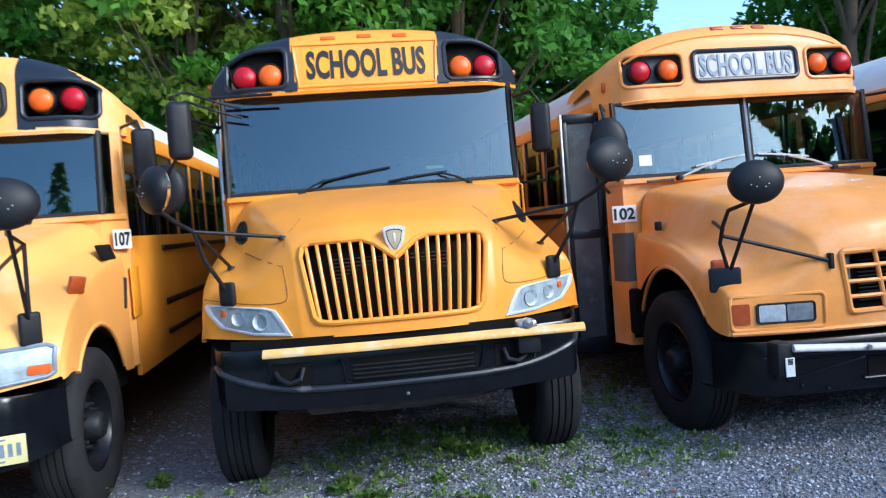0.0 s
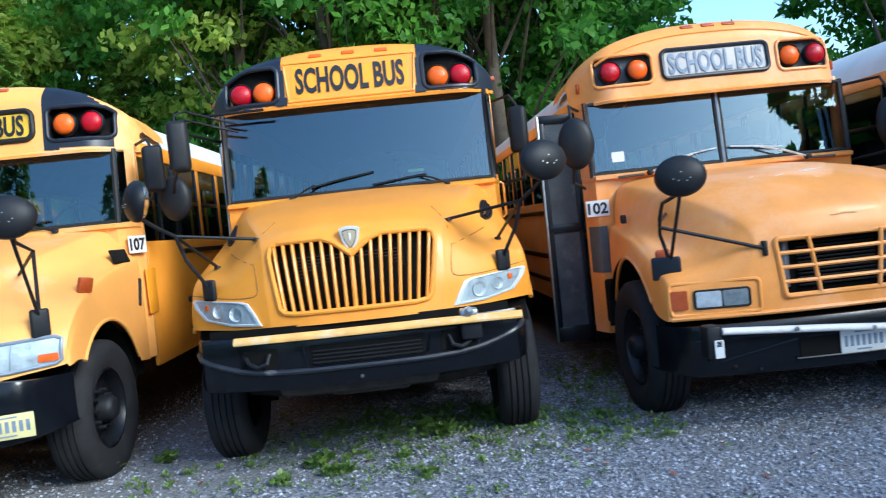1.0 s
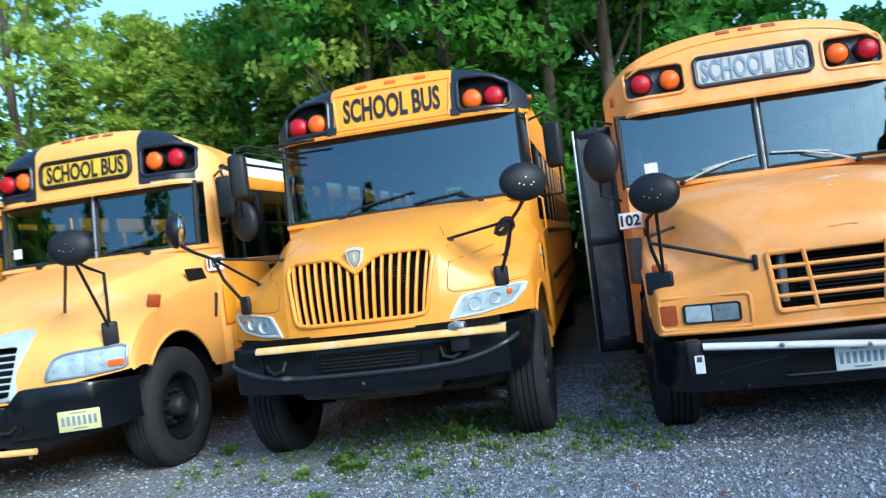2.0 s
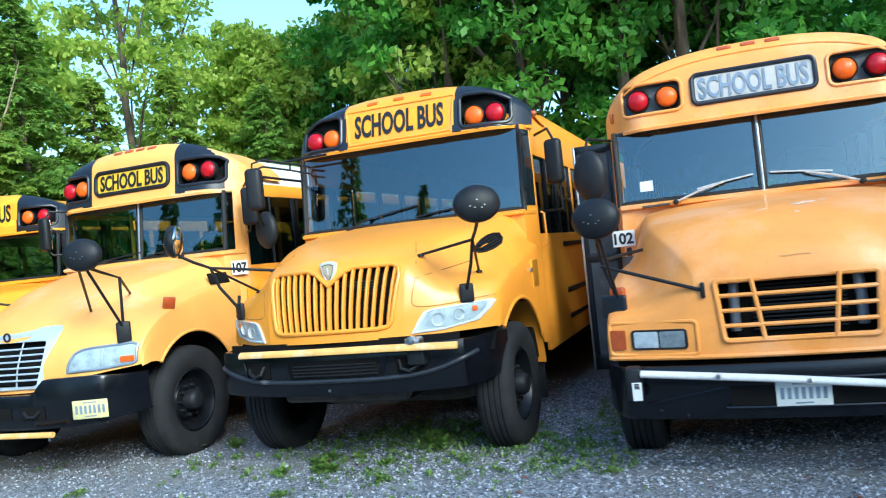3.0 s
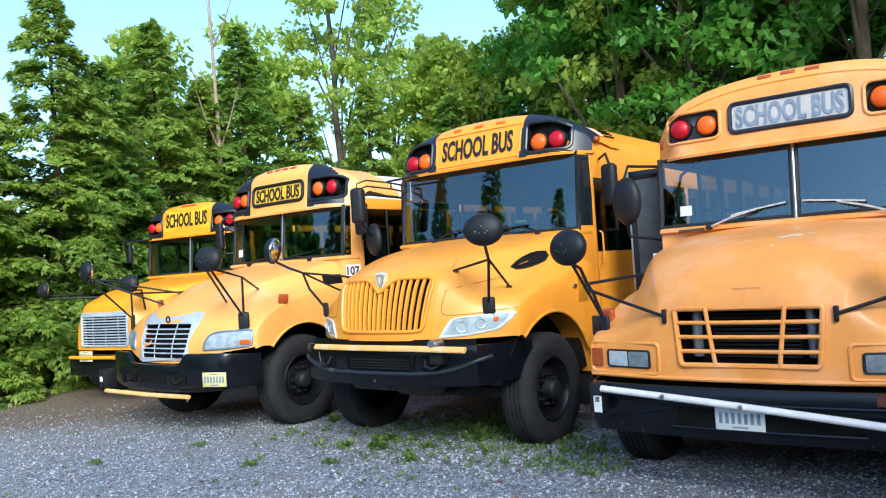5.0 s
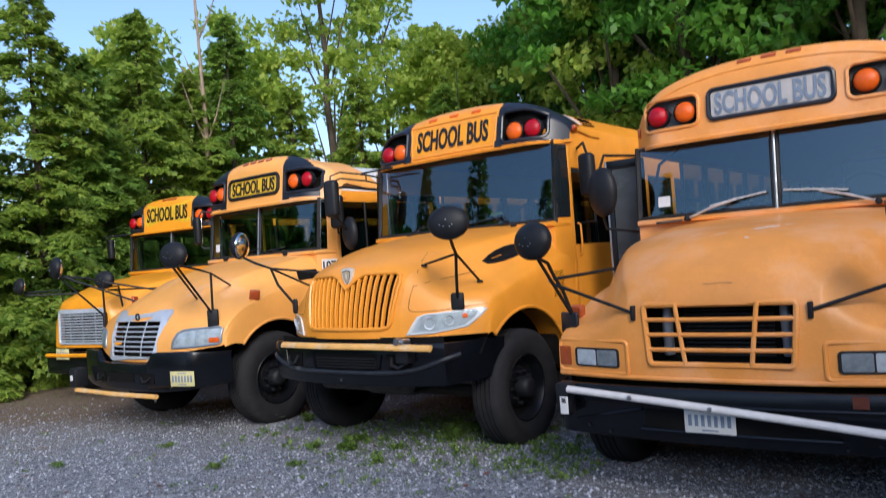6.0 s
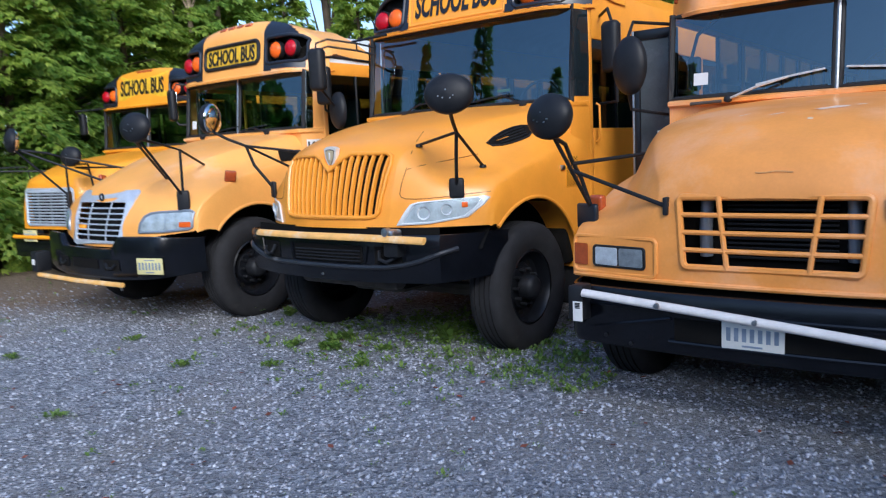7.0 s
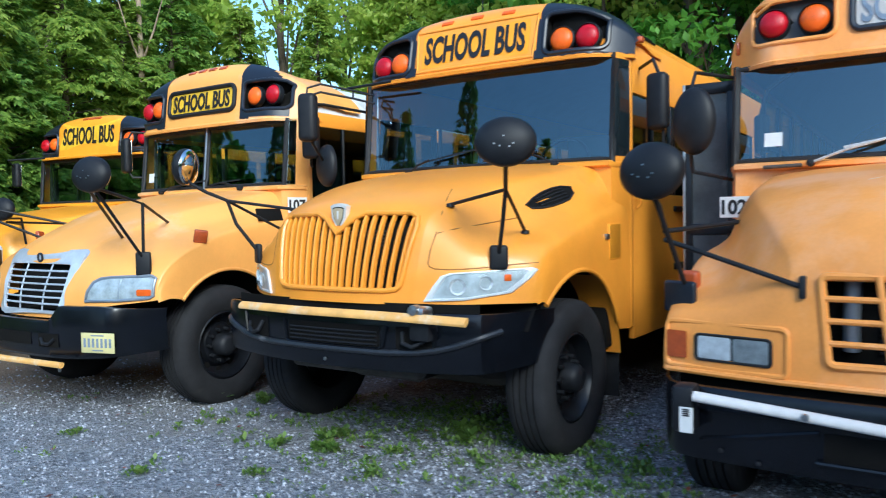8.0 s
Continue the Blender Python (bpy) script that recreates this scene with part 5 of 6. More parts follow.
    if number:
        for s in (-1, 1):
            x = s * 1.17
            decal(bus, "102", (x, plan_y(x, yg - 0.02, 1.23) - 0.012, 1.61), 0.20, 0.14, s * 0.2)
    # mirrors
    for s in (-1, 1):
        c = Vector((s * 1.14, 0.08, 1.76))
        foot = Vector((s * 1.10, 0.52, 1.19))
        mirror_disc(bus, c, 0.16, 0.82, (-s * 0.25, 1, -0.12))
        top_j = Vector((s * 1.18, 0.42, 1.5))
        part("mirror_post", tube([foot, foot + Vector((s * 0.06, -0.02, 0.2)), top_j, top_j + Vector((0.0, -0.08, 0.1)), c + Vector((0, 0, -0.1))], 0.013, 8), BLACK_SATIN, bus)
        part("mirror_post", tube([foot + Vector((-s * 0.0, -0.02, 0.02)), c + Vector((0, 0.02, -0.09))], 0.012, 8), BLACK_SATIN, bus)
        part("mirror_strut", tube([top_j + Vector((0, 0, -0.06)), (s * 0.54, front(tree, s * 0.54, 1.235, 0.3) - 0.01, 1.235)], 0.012, 8), BLACK_SATIN, bus)
        part("mirror_strut", tube([top_j + Vector((0, 0, -0.02)), (s * 0.94, 0.98, above(tree, s * 0.94, 0.98) + 0.0)], 0.012, 8), BLACK_SATIN, bus)
        part("strut_foot", moved(rbox(-0.014, 0.014, -0.03, 0.02, -0.05, 0.05, 0.008), Matrix.Translation((s * 0.54, front(tree, s * 0.54, 1.235, 0.3), 1.235))), BLACK_SATIN, bus)
        part("mirror_foot", moved(rbox(-0.10, 0.10, -0.018, 0.018, -0.09, 0.07, 0.06, 4), Matrix.Translation(foot + Vector((s * 0.03, 0.0, -0.03))) @ Matrix.Rotation(s * 0.5, 4, "Z")), NAVY, bus, "dark mirror foot on the fender")
    mirror_disc(bus, (-1.37, 1.75, 2.17), 0.15, 1.45, (0.3, 1, 0), "side_mirror", False)
    mirror_disc(bus, (1.45, 1.85, 2.1), 0.15, 1.45, (-0.3, 1, 0), "side_mirror", False)
    for s in (-1, 1):
        part("mirror_arm", tube([(s * 1.22, 2.2, 2.5), (s * 1.38, 1.85, 2.5), (s * 1.39, 1.75, 2.35)], 0.013, 8), BLACK_SATIN, bus)
        part("mirror_arm", tube([(s * 1.22, 2.2, 1.8), (s * 1.4, 1.85, 1.85), (s * 1.4, 1.78, 2.0)], 0.013, 8), BLACK_SATIN, bus)
    arch_lip(bus, P, tree)
    PLAN["flat"] = 0.9
    return bus


def bus_left():
    """The bus with a chrome grille, swept hood and large headlights."""
    P = dict(hw=1.23, yw=2.02, length=10.6, ws_bottom=1.90, ws_top=2.56, roof=3.1, side_top=2.62, glass_hw=1.10, split=True, lean=0.10, paint=YELLOW_PALE, side_paint=YELLOW, roof_paint=SKIRT_ROOF,
             roof_label="white painted metal roof", axle=1.25, arch_r=0.66, wheel_x=1.09, lip_x=1.22, lip_end=0.98,
             cap_hw=1.26, cap_z=2.54, cap_side=2.74, cap_top=3.20, cap_y=1.98, cap_slope=0.12, cap_wrap=0.34, cap_label="rounded yellow roof cap with black lamp panels",
             opening=(0.63, 1.13, 2.655, 2.945), lamps=(0.755, 0.975, 2.80, 0.095), cap_black=(0.585, 0.585, 0.045, -0.12))
    bus = thing("school_bus", "yellow school bus with chrome grille, swept hood and black bumper", "bus", pose(-3.433, 3.701, 0, 0, 0, 6.6), "row of parked school buses")
    bus_cabin(bus, P)
    rows = [(0.18, 0.52, 0.5, 1.27, 0.80, 0.82, 0.90, 0.95, 0.96, 0.94),
            (0.22, 0.55, 0.52, 1.285, 1.06, 1.06, 1.09, 1.11, 1.07, 0.95),
            (0.37, 0.66, 0.57, 1.285, 1.36, 1.32, 1.28, 1.25, 1.19, 0.96),
            (0.70, 0.92, 0.66, 1.27, 1.54, 1.49, 1.43, 1.39, 1.30, 0.9),
            (1.22, 1.38, 0.85, 1.25, 1.73, 1.67, 1.58, 1.52, 1.41, 0.8),
            (1.96, 2.1, 1.0, 1.225, 1.89, 1.85, 1.75, 1.64, 1.5, 0.72)]
    ring = [(x * (0.90 + 0.10 * (z - 0.86) / 0.38), z) for x, z in outline(-0.47, 0.47, 0.86, 1.235, 0.03, 5)]
    outer = [(x * (0.85 + 0.15 * (z - 0.80) / 0.55), z) for x, z in outline(-0.565, 0.565, 0.805, 1.36, 0.07, 6)]
    hood = part("hood", hood_geo(rows, P["axle"], P["arch_r"]), YELLOW_PALE, bus, "pale yellow swept hood and fenders")
    tree = bvh_of(hood)
    old = hood.data
    hood.data = make_mesh("hood", hood_geo(rows, P["axle"], P["arch_r"], polygon_mask(ring), 64, 96), YELLOW_PALE)
    bpy.data.meshes.remove(old)
    # chrome surround: the band between the two outlines
    n = len(ring)
    surround = []
    for t in (0, 0.04, 0.5, 0.96, 1):
        d = 0.0 if t in (0, 1) else 0.022
        row = []
        for a, b in zip(outer, ring):
            x, z = a[0] + (b[0] - a[0]) * t, a[1] + (b[1] - a[1]) * t
            y = front(tree, x, z, 0.4)
            if t:
                y = min(y, front(tree, 0, z, 0.3) + 0.05 + 0.09 * (x / 0.575) ** 2)
            row.append((x, y - 0.004 - d, z))
        surround.append(row)
    grille = part("grille", grid_geo(surround, True), CHROME_DULL, bus, "chrome grille surround with thin bars")
    part("radiator", draped(tree, ring, -0.08, 0.35), DARK, grille)
    for k in range(1, 7):
        z = 0.86 + k * 0.375 / 7
        w = 0.47 * (0.90 + 0.10 * (z - 0.86) / 0.38)
        part("grille_bar", tube([(x, front(tree, x, z, 0.3) - 0.004, z) for x in np.linspace(-w, w, 16)], 0.0095, 8, flat=0.7), CHROME_DULL, grille)
    for k in (-1.25, 1.25):
        part("grille_bar", tube([(k * 0.155 * (0.9 + 0.1 * t), front(tree, k * 0.155, 0.86 + 0.375 * t, 0.3) + 0.006, 0.86 + 0.375 * t) for t in np.linspace(0, 1, 8)], 0.007, 8), CHROME_DULL, grille)
    part("badge", moved(lathe([(0, 0.042), (-0.012, 0.04), (-0.012, 0.028), (0.0, 0.026)], 24, "y"), Matrix.Translation((0, front(tree, 0, 1.29, 0.35) - 0.02, 1.29))), NAVY, bus, "small round dark badge")
    for s in (-1, 1):
        q = [(0.70, 0.95), (0.715, 1.03), (0.75, 1.1), (0.81, 1.13), (0.90, 1.14), (1.21, 1.15), (1.25, 1.13), (1.25, 0.995), (1.215, 0.975), (0.98, 0.955)]
        pts = []
        for i, (x, z) in enumerate(q):
            x2, z2 = q[(i + 1) % len(q)]
            pts += [(s * (x + (x2 - x) * k / 4), z + (z2 - z) * k / 4) for k in range(4)]
        h = part("headlight", draped(tree, pts, 0.005, 0.8, 9), LAMP_FROST, bus, "large clear headlight with amber corner")
        part("rim", tube(draped_line(tree, pts, 0.006, 0.8), 0.013, 8, True), ALLOY, h)
        part("reflector_edge", tube([(s * 0.985, front(tree, s * 0.985, z, 0.5) - 0.008, z) for z in (0.965, 1.05, 1.13)], 0.005, 6), ALLOY, h)
        sig = [(s * x, z) for x, z in outline(1.13, 1.24, 0.995, 1.045, 0.012)]
        part("turn_signal", draped(tree, sig, 0.016, 0.8), AMBER_LENS, h)
        part("lens", draped(tree, [(x * 0.99, z) for x, z in pts], 0.02, 0.8, 9), LENS, h)
        part("fender_light", moved(rbox(-0.02, 0.02, -0.055, 0.055, -0.055, 0.055, 0.012, 3), Matrix.Translation((s * 1.25, 0.97, 1.45)) @ Matrix.Rotation(s * 0.25, 4, "Y") @ Matrix.Rotation(s * -0.55, 4, "Z")), MARKER_LENS, bus, "amber fender turn signal")
        part("hood_latch", moved(rbox(-0.015, 0.015, -0.02, 0.02, -0.12, 0.12, 0.01), Matrix.Translation((s * 1.235, 2.02, 1.31)) @ Matrix.Rotation(-0.3, 4, "X")), RUBBER, bus)
        part("hood_vent", moved(rbox(-0.012, 0.012, -0.15, 0.15, -0.06, 0.06, 0.008), Matrix.Translation((s * 1.19, 1.8, 1.63)) @ Matrix.Rotation(-s * 0.35, 4, "Y")), DARK, bus, "black hood side vent")
        part("step_panel", rbox(*sorted((s * 1.236, s * 1.25)), 2.2, 2.42, 1.1, 1.5, 0.006), YELLOW_OLD, bus)
    # bumper with high corners and a dip under the grille
    hwb, bow = 1.26, 0.22
    xs = np.linspace(-hwb, hwb, 61)
    rows_b = []
    for d, t in [(0.06, 1.0), (0.012, 1.0), (0.0, 0.94), (0.0, 0.5), (0.006, 0.08), (0.03, 0.0), (0.14, 0.0)]:
        row = []
        for x in xs:
            k = min(1, max(0, (abs(x) - 0.45) / 0.16))
            z1 = 0.80 + 0.125 * k * k * (3 - 2 * k) - 0.025 * max(0, (abs(x) - 1.0) / 0.2) ** 1.5
            row.append((x, bumper_y(x, hwb, bow, 0.34, 0.05) + d, 0.50 + (z1 - 0.50) * t + 0.06 * (abs(x) / hwb) ** 4 * (1 - t)))
        rows_b.append(row)
    bump = part("bumper", grid_geo(rows_b), BUMPER, bus, "glossy black wrap-round bumper")
    def on(x, z, d=0.0):
        return (x, bumper_y(x, hwb, bow, 0.34, 0.05) - d, z)
    # slot and tow pockets are not cut: dark patches give their shade
    part("bumper_slot_shade", grid_geo([[on(x, z, 0.004) for x in np.linspace(-0.26, 0.26, 12)] for z in (0.60, 0.70)]), DARK, bump)
    for s in (-1, 1):
        part("tow_pocket_shade", grid_geo([[on(s * x, z, 0.004) for x in np.linspace(0.36, 0.6, 6)] for z in (0.59, 0.70)]), DARK, bump)
        part("tow_hook", tube([on(s * 0.4, 0.66, 0.01), on(s * 0.45, 0.62, 0.03), on(s * 0.52, 0.62, 0.03), on(s * 0.56, 0.66, 0.01)], 0.013, 8), BLACK_SATIN, bump)
    plate(bus, (1.04, bumper_y(1.0, hwb, bow, 0.34, 0.05) - 0.03, 0.655), PLATE, 0.3)
    arm = part("crossing_arm", tube([(-0.95, 0.0, 0.475), (0.0, -0.02, 0.475), (0.74, 0.03, 0.475)], 0.026, 10, flat=0.8), ARM_PALE, bus, "yellow folded crossing arm under the bumper")
    part("arm_box", rbox(-1.08, -0.94, -0.02, 0.14, 0.5, 0.72, 0.02), BLACK_SATIN, arm)
    part("arm_label", rbox(-1.03, -0.98, -0.03, -0.018, 0.58, 0.64, 0.002), DECAL, arm)
    part("arm_end", tube([(0.7, 0.03, 0.475), (0.66, 0.06, 0.42)], 0.012, 6), STEEL, arm)
    # cap
    cap, ctree = cap_shell(bus, P)
    top = lambda x: cap_top(x, 1.26, 2.74, 3.20)
    pts = outline(-0.51, 0.51, 2.69, 2.94, 0.07)
    sg = framed_box(cap, ctree, pts, SIGN_OLD, BLACK_SATIN, "sign_panel", "yellow sign panel in a black rounded frame", 0.024, 0.004)
    letters = lettering("SCHOOL BUS", 0.88, 0.175, 0.006, 0.024)
    part("sign_lettering", ([(x, front(ctree, x, 2.815 + z, 2.0) - 0.009 + y, 2.815 + z) for x, y, z in letters[0]], letters[1]), INK, sg, "black lettering SCHOOL BUS", 0)
    markers(cap, ctree, 3.20, (-0.24, -0.08, 0.08, 0.24), 1.26, 2.74, 2.0)
    yg = P["yw"]
    wiper(bus, (-0.62, yg - 0.06, 1.9), (-0.3, yg - 0.03, 1.97), (-0.45, yg - 0.01, 1.95), (0.02, yg - 0.0, 2.0))
    wiper(bus, (0.62, yg - 0.06, 1.9), (0.3, yg - 0.03, 1.97), (0.1, yg - 0.01, 1.95), (0.55, yg - 0.0, 1.99))
    part("windshield_sticker", cab_band(-1.0, -0.9, 2.02, 2.12, yg + 0.008, 1.23, 0.10, 4, zref=1.90), DECAL, bus, "small pale sticker")
    part("inside_post", tube([(-0.62, yg + 0.6, 1.5), (-0.62, yg + 0.6, 2.5)], 0.02, 8), SIGN_OLD, bus, "yellow grab post inside")
    decal(bus, "107", (1.225, 2.13, 1.72), 0.19, 0.15, 1.1)
    decal(bus, "107", (-1.225, 2.13, 1.72), 0.19, 0.15, -1.1)
    for s in (-1, 1):
        c = Vector((s * 1.27, 0.0, 1.925))
        foot = Vector((s * 1.14, 0.50, 1.27))
        mirror_disc(bus, c, 0.165, 0.8, (-s * 0.25, 1, -0.12))
        top_j = Vector((s * 1.15, 0.5, 1.72))
        part("mirror_post", tube([foot, top_j, top_j + Vector((0, -0.2, 0.06)), c + Vector((0, 0.03, -0.1))], 0.013, 8), BLACK_SATIN, bus)
        part("mirror_post", tube([foot + Vector((0, -0.01, 0.03)), c + Vector((0, 0.02, -0.1))], 0.012, 8), BLACK_SATIN, bus)
        p2 = (s * 0.64, 0.65)
        part("mirror_strut", tube([c + Vector((-s * 0.1, 0.05, -0.12)), (p2[0], p2[1], above(tree, *p2))], 0.012, 8), BLACK_SATIN, bus)
        part("mirror_strut", tube([top_j, (s * 0.78, 1.0, above(tree, s * 0.78, 1.0))], 0.012, 8), BLACK_SATIN, bus)
        part("mirror_foot", moved(rbox(-0.06, 0.06, -0.02, 0.02, -0.12, 0.07, 0.02, 3), Matrix.Translation(foot) @ Matrix.Rotation(s * 0.7, 4, "Z")), BLACK_SATIN, bus, "black mirror foot on the fender")
        flat_mirror(bus, (s * 1.45, 2.1, 2.35), 0.17, 0.4, 0.09, s * 0.3)
        part("mirror_arm", tube([(s * 1.22, 2.35, 2.6), (s * 1.4, 2.15, 2.62), (s * 1.45, 2.1, 2.5)], 0.013, 8), BLACK_SATIN, bus)
        part("mirror_arm", tube([(s * 1.22, 2.35, 2.1), (s * 1.4, 2.15, 2.1), (s * 1.45, 2.1, 2.2)], 0.013, 8), BLACK_SATIN, bus)
    arch_lip(bus, P, tree)
    return bus


def bus_end():
    """The last bus in the row: flat nose, grey barred grille, black cap corners."""
    P = dict(hw=1.22, yw=2.0, length=9.5, ws_bottom=1.86, ws_top=2.5, roof=3.0, side_top=2.55, glass_hw=1.1, split=True, lean=0.08, paint=YELLOW_OLD, side_paint=YELLOW_OLD, roof_paint=YELLOW_OLD,
             roof_label="yellow metal roof", axle=1.25, arch_r=0.7, wheel_x=1.05, lip_x=1.2, lip_end=0.98,
             cap_hw=1.24, cap_z=2.5, cap_side=2.68, cap_top=3.09, cap_y=1.95, cap_slope=0.1, cap_wrap=0.3, cap_label="yellow roof cap with black corners",
             opening=(0.62, 1.1, 2.58, 2.85), lamps=(0.735, 0.96, 2.715, 0.093), cap_black=(0.59, 0.60, 0.03, 0.1))
    bus = thing("school_bus", "older yellow school bus with grey barred grille beside the hedge", "bus", pose(-6.702, 4.241, 0, 0, 0, 14.7), "row of parked school buses")
    bus_cabin(bus, P)
    rows = [(0.27, 0.30, 0.52, 0.66, 0.78, 0.78, 0.78, 0.78, 0.78, 0.78),
            (0.28, 0.32, 0.53, 0.68, 1.06, 1.06, 1.06, 1.05, 1.0, 0.78),
            (0.30, 0.36, 0.54, 0.70, 1.44, 1.40, 1.33, 1.26, 1.12, 0.80),
            (0.48, 0.60, 0.62, 0.86, 1.57, 1.50, 1.38, 1.30, 1.18, 0.84),
            (1.0, 1.15, 0.84, 1.16, 1.72, 1.63, 1.48, 1.40, 1.28, 0.8),
            (1.95, 2.05, 1.05, 1.21, 1.84, 1.76, 1.6, 1.5, 1.4, 0.72)]
    hood = part("hood", hood_geo(rows, P["axle"], P["arch_r"]), YELLOW_OLD, bus, "yellow hood")
    tree = bvh_of(hood)
    ring = outline(-0.535, 0.535, 0.84, 1.335, 0.05, 6)
    old = hood.data
    hood.data = make_mesh("hood", hood_geo(rows, P["axle"], P["arch_r"], polygon_mask(ring), 50, 80), YELLOW_OLD)
    bpy.data.meshes.remove(old)
    grille = part("grille", tube(draped_line(tree, ring, 0.008), 0.02, 8, True), CHROME_DULL, bus, "grey grille frame with horizontal bars")
    part("radiator", rbox(-0.52, 0.52, 0.36, 0.38, 0.84, 1.34, 0.005), DARK, grille)
    part("top_bar", tube([(x, front(tree, x, 1.30, 0.3) - 0.004, 1.305) for x in np.linspace(-0.5, 0.5, 10)], 0.03, 8, flat=0.5), CHROME_DULL, grille)
    for k in range(1, 11):
        z = 0.84 + k * 0.46 / 11
        part("grille_bar", tube([(x, front(tree, x, z, 0.3) + 0.0, z) for x in np.linspace(-0.52, 0.52, 10)], 0.012, 8, flat=0.7), CHROME_DULL, grille)
    for x in (-0.3, 0.0, 0.3):
        part("grille_bar", tube([(x, 0.31, 0.85), (x, 0.32, 1.33)], 0.01, 8), ALLOY, grille)
    for s in (-1, 1):
        part("fender_light", moved(rbox(-0.05, 0.05, -0.03, 0.03, -0.05, 0.05, 0.02, 3), Matrix.Translation((s * 0.98, 0.95, above(tree, s * 0.98, 0.95) + 0.02))), MARKER_LENS, bus)
    bump = part("bumper", bumper_geo(0.66, 0.42, 0.74, 0.05, wrap=0.2, y0=0.05), BUMPER, bus, "black steel bumper")
    part("crossing_arm", tube([(-0.46, 0.02, 0.70), (0.0, 0.0, 0.70), (0.6, 0.02, 0.70)], 0.028, 10), SIGN_YELLOW, bus, "yellow folded crossing arm")
    plate(bus, (-0.05, 0.0, 0.72), PLATE)
    cap, ctree = cap_shell(bus, P)
    top = lambda x: cap_top(x, 1.24, 2.68, 3.09)
    pts = outline(-0.565, 0.565, 2.62, 3.0, 0.02)
    sg = part("sign_panel", draped(ctree, pts, 0.004, 2.0), SIGN_OLD, cap, "yellow sign panel")
    letters = lettering("SCHOOL BUS", 1.0, 0.24, 0.006, 0.024)
    part("sign_lettering", ([(x, front(ctree, x, 2.80 + z, 2.0) - 0.009 + y, 2.80 + z) for x, y, z in letters[0]], letters[1]), INK, sg, "black lettering SCHOOL BUS", 0)
    markers(cap, ctree, 3.09, (-0.12, 0.0, 0.12), 1.24, 2.68, 2.0)
    for s in (-1, 1):
        c = Vector((s * 1.02, 0.0, 1.75))
        foot = Vector((s * 0.70, 0.5, above(tree, s * 0.70, 0.5) - 0.01))
        mirror_disc(bus, c, 0.15, 0.85, (-s * 0.25, 1, -0.12))
        part("mirror_post", tube([foot, foot + Vector((0, -0.05, 0.3)), c + Vector((0, 0, -0.1))], 0.013, 8), BLACK_SATIN, bus)
        part("mirror_strut", tube([c + Vector((0, 0.05, -0.14)), (s * 0.5, 0.6, above(tree, s * 0.5, 0.6))], 0.012, 8), BLACK_SATIN, bus)
        part("mirror_strut", tube([c + Vector((0, 0.05, -0.14)), (s * 0.9, 1.1, above(tree, s * 0.9, 1.1))], 0.012, 8), BLACK_SATIN, bus)
        flat_mirror(bus, (s * 1.42, 1.9, 2.3), 0.17, 0.35, 0.09, s * 0.3)
        part("mirror_arm", tube([(s * 0.8, 1.9, 2.52), (s * 1.3, 1.7, 2.5), (s * 1.42, 1.88, 2.4)], 0.013, 8), BLACK_SATIN, bus)
    arch_lip(bus, P, tree)
    return bus


CHROME_DULL = material("dull_chrome", (0.6, 0.65, 0.73), 0.3, 0.4, vary=0.12, scale=10, bump=0.02)
centre = bus_centre()
right_bus = bus_faded(pose(2.989, 4.614, 0, 0, 0, 8.5), "faded yellow school bus with rounded hood and white crossing arm")
left_bus = bus_left()
end_bus = bus_end()
neighbour = bus_faded(pose(6.1, 4.2, 0, 0, 0, 8.5), "yellow school bus parked beside the faded one", False, False, False)


# ---- ground ----
def ground_z(x, y):
    return 0.03 * noise.noise(Vector((x * 0.25, y * 0.25, 0))) + 0.012 * noise.noise(Vector((x * 1.7, y * 1.7, 3)))


